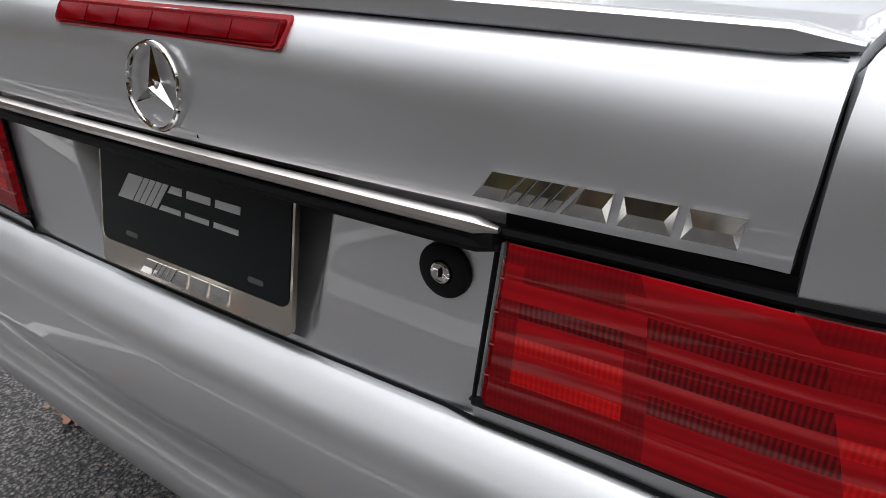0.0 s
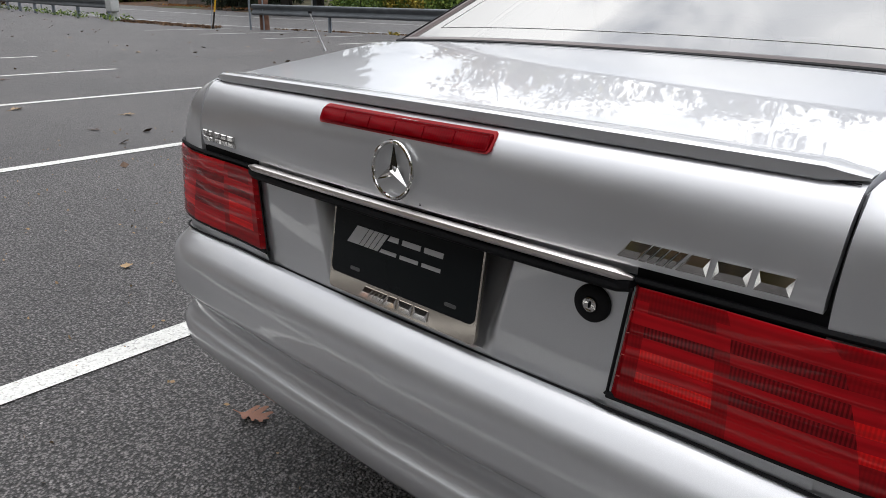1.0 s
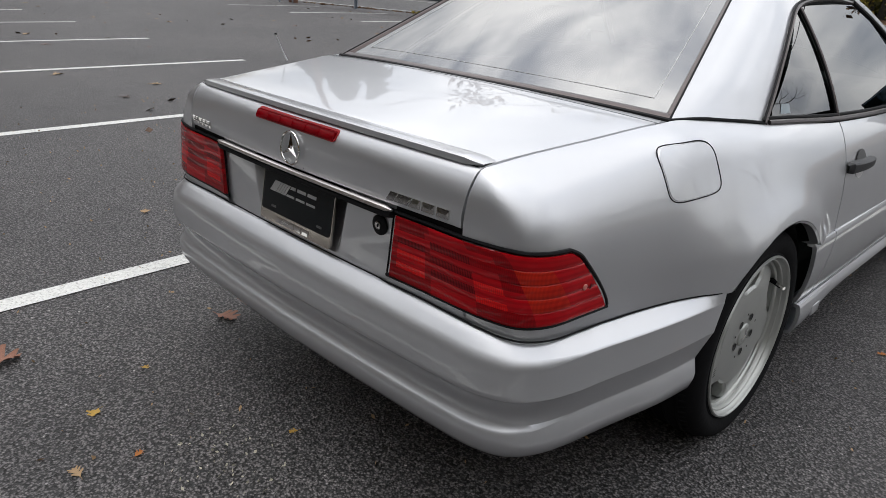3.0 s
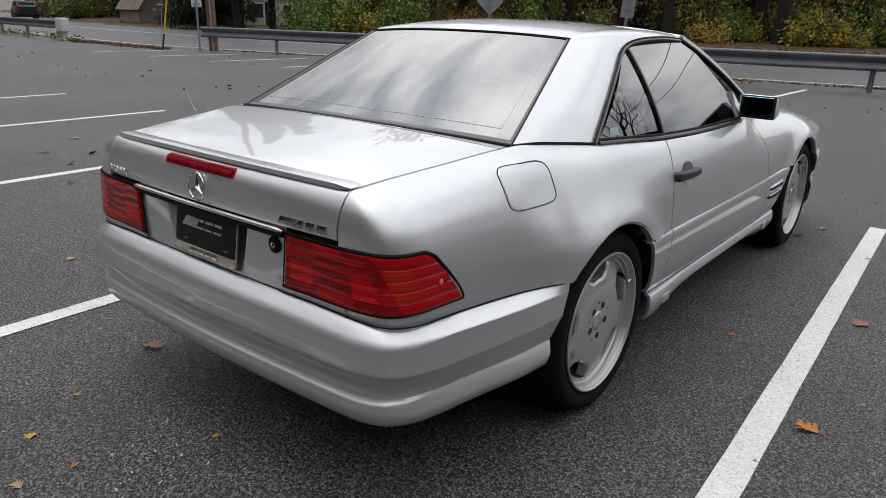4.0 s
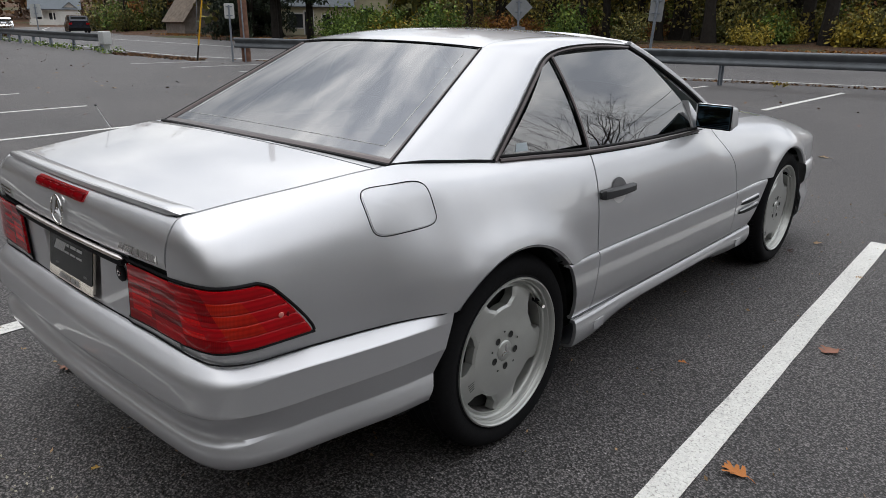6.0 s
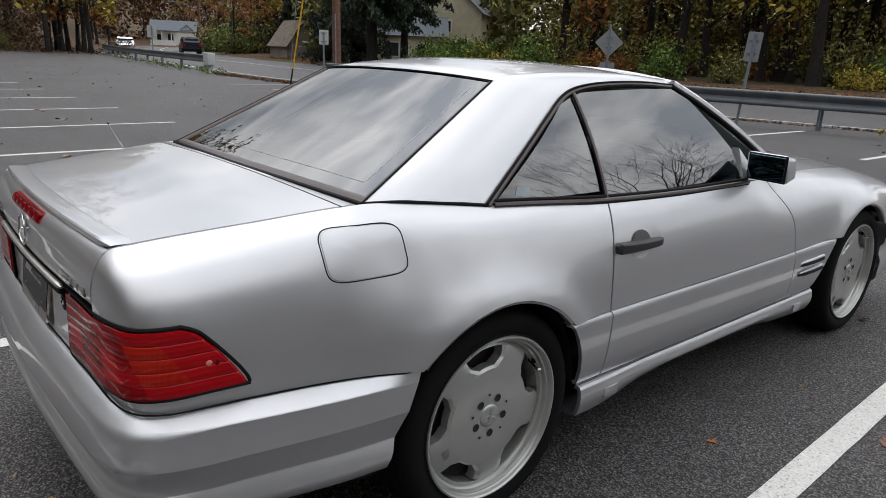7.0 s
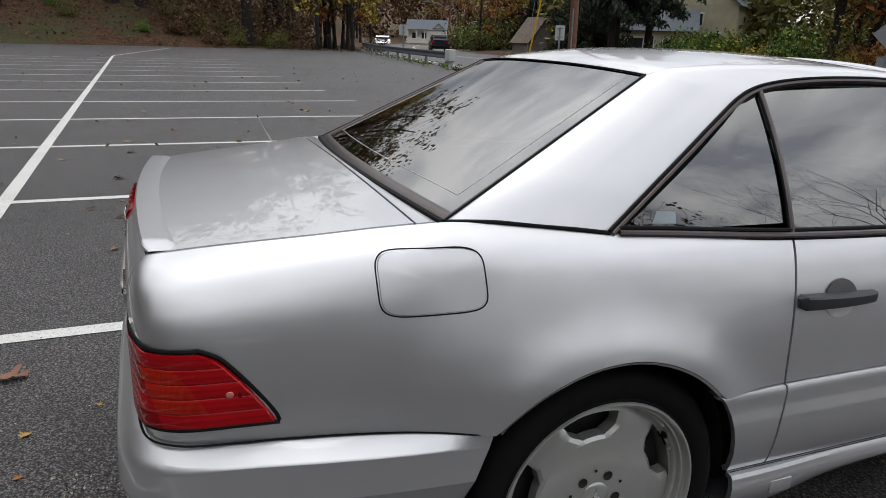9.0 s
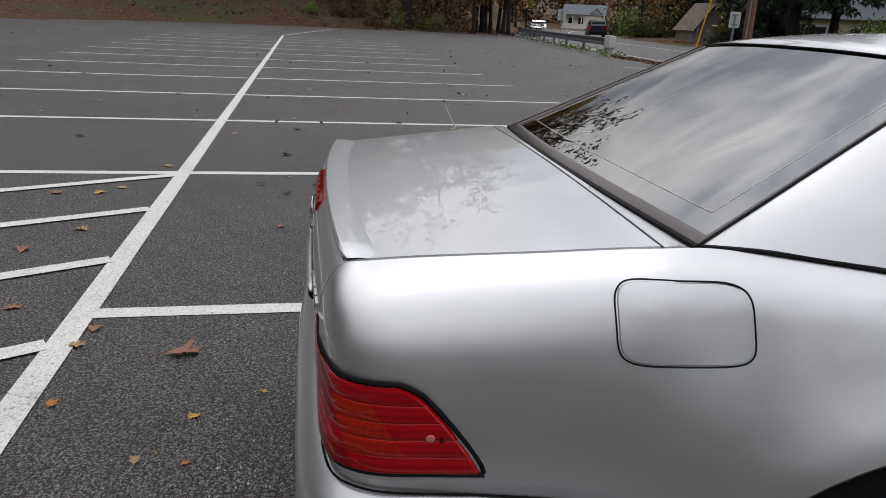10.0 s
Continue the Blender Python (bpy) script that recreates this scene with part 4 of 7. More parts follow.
# hood, cowl and nose
hood = []
for s in np.r_[np.linspace(2.86, 3.9, 26), np.linspace(3.95, 4.45, 12)]:
    c = col_at(s)
    k = step(4.2, 2.9, s)
    hood.append([(c[2] * u * 0.995, c[3] + (0.16 * k + 0.06) * (1 - u * u), c[4] + 0.032 * (1 - abs(u) ** 2.2) - 0.002) for u in np.linspace(-1, 1, 25)])
sheet("hood", hood, PAINT, car, "silver hood", flip=True)
cowl = [[(0.79 * u, 1.50 + 0.20 * (1 - u * u) + d, z) for u in np.linspace(-1, 1, 15)] for d, z in ((-0.05, 0.84), (0.02, 0.872), (0.20, 0.873))]
sheet("cowl", cowl, BLACK, car, "black cowl below the windshield", flange=0, flip=True)
nose = [[(0.60 * u, 3.34 + 0.05 * (1 - u * u) - dy, z) for u in np.linspace(-1, 1, 15)] for dy, z in ((0.10, 0.70), (0.03, 0.68), (0.0, 0.60), (0.02, 0.48))]
sheet("grille_panel", nose, PLASTIC, car, "dark grille panel", flange=0, flip=True)
FB = path([(0, 3.50, 0), (0.3, 3.485, 0), (0.55, 3.43, 0), (0.70, 3.34, 0), (0.80, 3.20, 0), (0.858, 3.02, 0), (0.886, 2.80, 0)], 50)
fb_n = np.gradient(FB, axis=0)
fb_n = np.stack([-fb_n[:, 1], fb_n[:, 0]], 1)
fb_n = fb_n / np.linalg.norm(fb_n, axis=1)[:, None]
rows = [[(FB[i][0] - fb_n[i][0] * d, FB[i][1] - fb_n[i][1] * d, z) for z, d in ((0.55, 0.09), (0.552, 0.03), (0.535, 0.006), (0.50, 0.0), (0.44, 0.004), (0.42, 0.02), (0.38, 0.02), (0.34, 0.005), (0.25, 0.01), (0.20, 0.04), (0.20, 0.15))] for i in range(50)]
full = [[(-x, y, z) for x, y, z in r] for r in rows[:0:-1]] + rows
sheet("front_bumper", full, PAINT, car, "silver front bumper", flange=0, flip=True, angle=60)
for side in (1, -1):
    rows = []
    for s in np.linspace(4.30, 4.44, 8):
        rows.append([(side * (wall(s, z)[0] + 0.006), wall(s, z)[1] + 0.004, z) for z in np.linspace(0.565, 0.66, 5)])
    sheet("turn_signal", rows, AMBER, car, "amber front turn signal", flip=side == -1)

# hardtop: a shell between the rear glass and the side glass, roof between
A = [(0.640, -0.316, 0.9385), (0.606, -0.172, 1.012), (0.568, -0.025, 1.087), (0.529, 0.118, 1.160), (0.488, 0.261, 1.231), (0.476, 0.37, 1.2515), (0.47, 0.58, 1.263), (0.466, 0.85, 1.262), (0.460, 1.165, 1.243)]
B = [(0.733, 0.030, 0.915), (0.700, 0.140, 0.988), (0.662, 0.258, 1.063), (0.622, 0.375, 1.136), (0.590, 0.470, 1.190), (0.573, 0.555, 1.214), (0.567, 0.70, 1.229), (0.561, 0.92, 1.232), (0.553, 1.152, 1.2215)]
NA = 60
pa, pb = path(A, NA), path(B, NA)
ri = 1
while pa[ri][1] < 0.262:
    ri += 1
# the pillar runs straight beside the rear window, then turns into the roof
pa[ri - 1] = (0.486, 0.259, 1.2320)
for i in range(1, ri - 1):
    pa[i] = lerp(pa[0], pa[ri - 1], i / (ri - 1))
for side in (1, -1):
    rows = []
    for i in range(NA):
        a, b = pa[i], pb[i]
        out = np.array((0.75, -0.25, 0.6))
        row = []
        for v in np.linspace(0, 1, 11):
            bul = 0.020 * (0.65 + 0.35 * min(1, i / 6)) * 4 * v * (1 - v) * (1 - 0.3 * v)
            p = a * (1 - v) + b * v + out * bul
            row.append((p[0] * side, p[1], p[2]))
        rows.append(row)
    top = sheet("hardtop_side", rows, PAINT, car, "silver hardtop pillar and roof edge", flip=side == 1)
roof = []
for i in range(ri - 1, NA):
    a = pa[i]
    k = (i - ri + 1) / (NA - ri)
    bow = -0.035 * (1 - k) + 0.02 * k
    roof.append([(a[0] * u, a[1] + bow * (1 - u * u), a[2] + (lerp(0.015, 0.031, step(-0.1, 0.35, k)) - 0.004 * k) * (1 - abs(u) ** 2.3)) for u in np.linspace(-1, 1, 25)])
sheet("hardtop_roof", roof, PAINT, car, "silver hardtop roof", flip=True, flange=0.003, pull=0)
# rear glass with its trim
def glass_pt(k, u, drop=0.0):
    """k along the pillar line from the foot (0) to the head (1); u across."""
    p = lerp(pa[0], pa[ri - 1], k)
    bow = lerp(-0.052, -0.035, k)
    n = np.array((0, -0.45, 0.89))
    base = np.array((p[0] * u, p[1] + bow * (1 - u * u), p[2] + lerp(0.016, 0.0157, k) * (1 - abs(u) ** 2.3)))
    return tuple(base - n * drop)


sheet("rear_window", [[glass_pt(k, u, lerp(0.006, 0.003, k)) for u in np.linspace(-0.978, 0.978, 31)] for k in np.linspace(0.040, 0.997, 24)], REARGLASS, car, "tinted rear window reflecting clouds", flange=0, flip=True)
wire = [glass_pt(k, -0.90, lerp(0.006, 0.003, k) - 0.0006) for k in np.linspace(0.93, 0.12, 12)] + [glass_pt(0.12, u, 0.0050) for u in np.linspace(-0.88, 0.88, 25)] + [glass_pt(k, 0.90, lerp(0.006, 0.003, k) - 0.0006) for k in np.linspace(0.12, 0.93, 12)]
tube_part("heating_wire", wire, 0.0007, simple("pale_wire", (0.88, 0.89, 0.88), 0.5), car, "thin pale heating wire round the rear window", 5)
sheet("window_foot_trim", [[glass_pt(k, u, d) for u in np.linspace(-1, 1, 31)] for k, d in ((-0.0, 0.012), (0.0, 0.0), (0.022, -0.002), (0.038, 0.002), (0.048, 0.006))], TRIM, car, "dark metal trim at the foot of the rear window", flange=0, flip=True)
for side in (1, -1):
    sheet("window_side_trim", [[glass_pt(k, side * u, d) for k in np.linspace(0.03, 0.99, 24)] for u, d in ((1.0, -0.001), (0.993, -0.001), (0.984, 0.0005), (0.976, 0.006))], TRIM, car, "", flange=0, flip=side == 1)
    tube_part("window_seal", [glass_pt(k, side * 1.003, -0.001) for k in np.linspace(0.0, 1.0, 30)], 0.0028, BLACK, car)
tube_part("head_seal", [glass_pt(1.0, u, 0.000) for u in np.linspace(-1, 1, 31)], 0.0022, BLACK, car)
tube_part("foot_seal", [tuple(np.array(glass_pt(0.0, u, 0.0)) + np.array((0, -0.006, -0.004))) for u in np.linspace(-1.01, 1.01, 31)], 0.009, BLACK, car, "black rubber seal between the trunk and the hardtop")
for side in (1, -1):
    pts = [(0.640 * side, -0.320, 0.936), (0.672 * side, -0.215, 0.936), (0.705 * side, -0.09, 0.926), (0.735 * side, 0.03, 0.913)]
    tube_part("hardtop_seal", path(pts, 16), 0.0055, BLACK, car)

sheet("deck_strip", [[tuple(np.array(lid_pt(u * 0.996, 1.0)) + np.array((0.004 * u, 0.004, 0.0005))), tuple(lerp(np.array(lid_pt(u * 0.996, 1.0)), np.array(glass_pt(0.0, u, 0.0)), 0.5) + np.array((0, 0, 0.001))), tuple(np.array(glass_pt(0.0, u * 1.01, 0.0)) + np.array((0, -0.006, -0.006)))] for u in np.linspace(-1, 1, 31)], PAINT, car, "narrow silver strip ahead of the trunk lid", flange=0.01, pull=0)
# shelf that closes the body behind the seats and under the glass
shelf = [[(x, y, z) for x in np.linspace(-0.66, 0.66, 5)] for y, z in ((-0.385, 0.925), (-0.30, 0.915), (0.30, 0.88), (0.32, 0.45), (1.6, 0.42), (1.75, 0.86))]
sheet("parcel_shelf", shelf, INTERIOR, car, "dark interior shelf and floor", flange=0, flip=True)

# side glass, frames and screen pillars
belt_x = curve([(0.03, 0.731), (0.16, 0.748), (0.5, 0.780), (1.0, 0.795), (1.4, 0.796)])
belt_z = curve([(0.03, 0.916), (0.16, 0.910), (0.5, 0.892), (1.0, 0.880), (1.4, 0.877)])


def glass_x(y, z, d=0.0):
    zb, xb = belt_z(y), belt_x(y)
    g = (z - zb) / (1.222 - zb)
    return xb + (0.562 - xb) * g + 0.018 * 4 * g * (1 - g) * (1 if g > 0 else 0) - d


frame_y = curve([(0.913, 0.045), (0.988, 0.152), (1.063, 0.270), (1.136, 0.388), (1.190, 0.482), (1.206, 0.53)])
for side in (1, -1):
    q = []
    for z in np.linspace(0.915, 1.200, 18):
        yl, yr = frame_y(z) + 0.012, lerp(0.492, 0.522, (z - 0.9) / 0.3)
        q.append([(side * glass_x(y, z, 0.004), y, z) for y in np.linspace(yl, max(yr, yl + 0.002), 8)])
    sheet("quarter_window", q, GLASS, car, "tinted quarter window with a small sticker", flange=0, flip=side == 1)
    q = []
    for z in np.linspace(0.895, 1.212, 20):
        yl = lerp(0.508, 0.540, (z - 0.9) / 0.3)
        yr = 1.345 if z < 0.98 else lerp(1.345, 1.165, (z - 0.98) / 0.232)
        q.append([(side * glass_x(y, z, 0.004), y, z) for y in np.linspace(yl, yr, 20)])
    sheet("door_window", q, GLASS, car, "tinted door window", flange=0, flip=side == 1)
    pts = [(side * glass_x(y, z, -0.002), y, z) for z, y in [(zz, lerp(0.499, 0.532, (zz - 0.9) / 0.3)) for zz in np.linspace(0.895, 1.208, 12)]]
    tube_part("window_divider", pts, 0.0075, FRAME, car, "thin window divider", squash=0.8)
    tube_part("divider_seal", [(x + 0.001 * side, y - 0.008, z) for x, y, z in pts], 0.003, BLACK, car)
    fr = [(side * (b[0] + 0.002), b[1] + 0.004, b[2] - 0.004) for b in pb]
    tube_part("window_frame", fr, 0.0085, FRAME, car, "satin window frame under the roof edge", squash=0.9)
    tube_part("frame_seal", [(x * 0.995 + 0.001 * side, y + 0.011, z - 0.008) for x, y, z in fr], 0.0055, BLACK, car)
    tube_part("roof_gutter", [(side * (b[0] + 0.0045), b[1] - 0.004, b[2] + 0.0045) for b in pb], 0.0034, BLACK, car)
    bl_ = [(side * (belt_x(y) + 0.006), y, belt_z(y) - 0.002) for y in np.linspace(0.05, 1.36, 30)]
    tube_part("belt_trim", bl_, 0.0085, FRAME, car, "satin belt trim below the windows", squash=0.9)
    tube_part("belt_seal", [(x - 0.008 * side, y, z + 0.010) for x, y, z in bl_], 0.006, BLACK, car)
    tube_part("belt_gap", [(x + 0.002 * side, y, z - 0.010) for x, y, z in bl_], 0.003, BLACK, car)
    ap = path([(0.548 * side, 1.150, 1.226), (0.60 * side, 1.27, 1.163), (0.672 * side, 1.45, 1.055), (0.752 * side, 1.68, 0.900)], 24)
    tube_part("screen_pillar", ap, 0.019, PAINT, car, "silver windshield pillar", 10)
    tube_part("pillar_seal", [(x + 0.012 * side, y - 0.016, z - 0.008) for x, y, z in ap], 0.010, BLACK, car)
    box_part("roof_catch", (0.014, 0.02, 0.02), (0.556 * side, 1.156, 1.220), BLACK, car)
tube_part("screen_header", path([(-0.548, 1.150, 1.226), (-0.28, 1.19, 1.252), (0, 1.20, 1.260), (0.28, 1.19, 1.252), (0.548, 1.150, 1.226)], 24), 0.018, PAINT, car, n=10)
rows = []
for k in np.linspace(0, 1, 12):
    rows.append([(lerp(0.54, 0.745, k) * u, lerp(1.155, 1.68, k) + lerp(0.05, 0.16, k) * (1 - u * u), lerp(1.228, 0.89, k) + 0.03 * (1 - k) * (1 - u * u)) for u in np.linspace(-1, 1, 17)])
sheet("windshield", rows, WINDSHIELD, car, "clear windshield", flange=0, flip=True)
# door mirrors
for side in (1, -1):
    bm = bmesh.new()
    box(bm, (0.172, 0.10, 0.112), (0, 0, 0), None, 0.022, 3)
    for v in bm.verts:
        k = (v.co.y + 0.05) / 0.10
        v.co.x *= 1 - 0.22 * k
        v.co.z *= 1 - 0.30 * k
        v.co.x += 0.006 * (v.co.z / 0.056) * -side
    bmesh.ops.transform(bm, matrix=Matrix.Translation((0.866 * side, 1.408, 0.940)) @ Matrix.Rotation(radians(-6 * side), 4, "Z"), verts=bm.verts)
    mirror = part("door_mirror", bm, PAINT, car, "silver door mirror with blue-tinted glass")
    bm = bmesh.new()
    box(bm, (0.146, 0.004, 0.090), (0, 0, 0), None, 0.0015, 1)
    bmesh.ops.transform(bm, matrix=Matrix.Translation((0.864 * side, 1.3575, 0.940)) @ Matrix.Rotation(radians(-6 * side), 4, "Z"), verts=bm.verts)
    part("mirror_glass", bm, MIRROR, mirror, "blue-tinted mirror glass")
    bm = bmesh.new()
    box(bm, (0.158, 0.004, 0.102), (0, 0, 0), None, 0.0015, 1)
    bmesh.ops.transform(bm, matrix=Matrix.Translation((0.865 * side, 1.3600, 0.940)) @ Matrix.Rotation(radians(-6 * side), 4, "Z"), verts=bm.verts)
    part("mirror_bezel", bm, BLACK, mirror)
    bm = bmesh.new()
    vs = [bm.verts.new(p) for p in ((0.797 * side, 1.335, 0.88), (0.797 * side, 1.46, 0.876), (0.745 * side, 1.36, 1.0), (0.765 * side, 1.335, 0.88), (0.765 * side, 1.46, 0.876), (0.715 * side, 1.36, 1.0))]
    for f in ((0, 1, 2), (5, 4, 3), (0, 2, 5, 3), (1, 4, 5, 2), (0, 3, 4, 1)):
        bm.faces.new([vs[i] for i in f])
    bmesh.ops.recalc_face_normals(bm, faces=bm.faces)
    part("mirror_foot", bm, PAINT, mirror)
# antenna on the left rear fender
tube_part("antenna", [(-0.732, -0.490, 0.915), (-0.7305, -0.507, 0.945), (-0.727, -0.536, 1.003)], [0.0035, 0.0022, 0.0017], ETCH, car, "short bright antenna stub")
box_part("antenna_tip", (0.007, 0.007, 0.006), (-0.727, -0.536, 1.005), BLACK, car, bevel=0.002)
# sticker inside the quarter window
bm = bmesh.new()
vs = [bm.verts.new((glass_x(y, z, 0.0025), y, z)) for y, z in ((0.135, 0.928), (0.195, 0.926), (0.197, 0.951), (0.150, 0.953))]
bm.faces.new(vs)
part("window_sticker", bm, simple("pale_blue_sticker", (0.36, 0.42, 0.46), 0.5), car, "small pale blue sticker in the window")
# seats, dashboard, steering wheel
for x in (-0.37, 0.37):
    seat = box_part("seat", (0.50, 0.16, 0.62), (x, 0.62, 0.70), INTERIOR, car, "dark leather seat", Matrix.Rotation(radians(-14), 4, "X"), 0.06, 3)
    box_part("headrest", (0.27, 0.10, 0.16), (x, 0.53, 1.07), INTERIOR, seat, "", Matrix.Rotation(radians(-10), 4, "X"), 0.04, 3)
    box_part("seat_cushion", (0.50, 0.52, 0.16), (x, 0.92, 0.46), INTERIOR, seat, "", None, 0.05, 3)
box_part("dashboard", (1.40, 0.36, 0.24), (0, 1.52, 0.80), INTERIOR, car, "dark dashboard", None, 0.06, 3)
bm = bmesh.new()
tube(bm, [(-0.37 + 0.19 * math.cos(t), 1.22 + 0.06 * math.sin(t), 0.82 + 0.18 * math.sin(t)) for t in np.linspace(0, 2 * math.pi, 33)], 0.014, 8, cap=False)
part("steering_wheel", bm, INTERIOR, car, "dark steering wheel")
box_part("rear_view_mirror", (0.20, 0.03, 0.06), (0, 1.22, 1.17), BLACK, car, bevel=0.012)


# wheels
def wheel_mesh(wheel, width):
    """Dish-faced alloy with five openings; outside towards +x, centre at the origin."""
    bm = bmesh.new()
    w = width
    lathe(bm, [(0.236, 0.0), (0.247, 0.004), (0.252, 0.000), (0.262, 0.006), (0.285, 0.010), (0.302, 0.004), (0.312, -0.008), (0.319, -0.025), (0.322, -0.05), (0.3225, -0.09), (0.3225, -w + 0.06), (0.316, -w + 0.02), (0.28, -w), (0.235, -w + 0.01)], 72)
    tyre = part("tyre", bm, TYRE, wheel, "black low-profile tyre", angle=60)
    for off in (-0.045, -0.085, -0.125, -0.165):
        bm = bmesh.new()
        lathe(bm, [(0.3228, off + 0.005), (0.3235, off + 0.004), (0.3235, off - 0.004), (0.3228, off - 0.005)], 72)
        part("tread_groove", bm, BLACK, wheel)
    bm = bmesh.new()
    for k in range(90):
        t = 2 * math.pi * k / 90
        box(bm, (0.030, 0.0045, 0.004), (0, 0, 0), Matrix.Rotation(t, 4, "X") @ Matrix.Translation((-0.026, 0, 0.3175)) @ Matrix.Rotation(radians(28), 4, "Y"))
    part("shoulder_tread", bm, BLACK, wheel)
    # lip and barrel
    bm = bmesh.new()
    lathe(bm, [(0.246, 0.003), (0.2445, 0.008), (0.240, 0.009), (0.2360, 0.004), (0.2345, -0.005), (0.2320, -0.0085), (0.2285, -0.0095), (0.2270, -0.013), (0.2255, -0.022), (0.2200, -0.026), (0.2165, -0.034), (0.214, -0.045), (0.213, -0.10), (0.206, -0.16), (0.22, -w + 0.02)], 72)
    rim = part("rim", bm, ALLOY, wheel, "silver alloy rim with a stepped lip", angle=28)
    # face with five openings
    bm = bmesh.new()
    half = lambda r: float(np.interp(r, (0.146, 0.150, 0.167, 0.176, 0.208), (8.6, 9.2, 16.5, 19.0, 20.5)))
    fx = curve([(0.0, -0.020), (0.03, -0.019), (0.07, -0.017), (0.12, -0.016), (0.18, -0.021), (0.206, -0.028), (0.217, -0.034)])
    rr = [0.034, 0.06, 0.09, 0.12, 0.146]
    ring_t = 75
    rows = [[(fx(r), r * math.cos(t), r * math.sin(t)) for r in rr] for t in np.linspace(0, 2 * math.pi, ring_t, endpoint=False)]
    grid(bm, rows, close_u=True)
    for k in range(5):
        c0 = radians(90 + 72 * k + 6)
        rs = np.r_[np.linspace(0.146, 0.208, 15)]
        rows = []
        for v in np.linspace(0, 1, 11):
            row = []
            for r in rs:
                a = lerp(c0 + radians(half(r)), c0 + radians(72 - half(r)), v)
                edge = min(v, 1 - v)
                cut = 0.0065 * step(0.146, 0.153, r)
                row.append((fx(r) - (cut if edge < 0.01 else 0.0004 if edge < 0.11 else 0), r * math.cos(a), r * math.sin(a)))
            rows.append(row)
        first = [(x - 0.030, y, z) for x, y, z in rows[0]]
        last = [(x - 0.030, y, z) for x, y, z in rows[-1]]
        grid(bm, [first] + rows + [last])
        seat_ = []
        for a in np.linspace(c0 - radians(half(0.146) + 1.6), c0 + radians(half(0.146) + 1.6), 10):
            seat_.append([(fx(0.146), 0.146 * math.cos(a), 0.146 * math.sin(a)), (fx(0.146) - 0.0065, 0.153 * math.cos(a), 0.153 * math.sin(a)), (fx(0.146) - 0.034, 0.153 * math.cos(a), 0.153 * math.sin(a))])
        grid(bm, seat_)
    rows = [[(fx(r), r * math.cos(t), r * math.sin(t)) for r in (0.208, 0.212, 0.217)] for t in np.linspace(0, 2 * math.pi, 75, endpoint=False)]
    grid(bm, rows, close_u=True)
    bmesh.ops.recalc_face_normals(bm, faces=bm.faces)
    part("wheel_face", bm, ALLOY, wheel, "silver dish wheel face with five openings", angle=30)
    bm = bmesh.new()
    lathe(bm, [(0.205, -0.070), (0.10, -0.072), (0.02, -0.072)], 40)
    part("brake_disc", bm, simple("brake_iron", (0.03, 0.03, 0.03), 0.6, 0.5), wheel, "dark brake disc behind the wheel")
    bm = bmesh.new()
    lathe(bm, [(0.0003, -0.012), (0.022, -0.0125), (0.029, -0.014), (0.033, -0.016), (0.035, -0.019), (0.036, -0.022)], 32)
    cap = part("centre_cap", bm, ALLOY, wheel, "silver centre cap with three raised arms")
    for k in range(3):
        t = radians(90 + 120 * k)
        bm = bmesh.new()
        tip = (-0.0105, 0.027 * math.cos(t), 0.027 * math.sin(t))
        vs = [bm.verts.new(tip), bm.verts.new((-0.008, 0, 0))] + [bm.verts.new((-0.0125, 0.0075 * math.cos(t + g), 0.0075 * math.sin(t + g))) for g in (1.05, -1.05)]
        bm.faces.new((vs[0], vs[1], vs[2]))
        bm.faces.new((vs[0], vs[3], vs[1]))
        bmesh.ops.recalc_face_normals(bm, faces=bm.faces)
        part("cap_arm", bm, LIP, wheel)
    # dark discs on the face paint the shade inside bolt and pin holes
    for k in range(5):
        t = radians(90 + 72 * k - 31)
        bm = bmesh.new()
        lathe(bm, [(0.0002, -0.0185), (0.0105, -0.0180), (0.0118, -0.0172)], 18)
        bmesh.ops.translate(bm, vec=(0.0012, 0.0555 * math.cos(t), 0.0555 * math.sin(t)), verts=bm.verts)
        part("bolt_hole", bm, simple("bolt_shadow", (0.012, 0.012, 0.012), 0.6) if k == 0 and "bolt_shadow" not in bpy.data.materials else bpy.data.materials["bolt_shadow"], wheel, "dark disc for the shade in a wheel bolt hole")
        t += radians(36)
        bm = bmesh.new()
        lathe(bm, [(0.0002, -0.0165), (0.0038, -0.0160)], 12)
        bmesh.ops.translate(bm, vec=(0.0012, 0.068 * math.cos(t), 0.068 * math.sin(t)), verts=bm.verts)
        part("pin_hole", bm, BLACK, wheel)
    vc, vs_ = math.cos(radians(33)), math.sin(radians(33))
    tube_part("valve_stem", [(-0.040, 0.217 * vc, 0.217 * vs_), (-0.026, 0.212 * vc, 0.212 * vs_), (-0.014, 0.206 * vc, 0.206 * vs_)], [0.010, 0.008, 0.0065], BLACK, wheel, "black rubber valve stem")
    tube_part("valve_cap", [(-0.016, 0.207 * vc, 0.207 * vs_), (-0.004, 0.203 * vc, 0.203 * vs_), (0.010, 0.198 * vc, 0.198 * vs_)], [0.0065, 0.0072, 0.0062], CHROME, wheel, "bright metal valve cap")
    for k in range(4):
        a = radians(200 + 2.6 * k)
        tube_part("wheel_badge_bar", [(fx(0.17) + 0.0005, (0.155 + 0.003 * k) * math.cos(a), (0.155 + 0.003 * k) * math.sin(a)), (fx(0.185) + 0.0005, 0.183 * math.cos(a), 0.183 * math.sin(a))], 0.0014, PLASTIC, wheel)
    return wheel


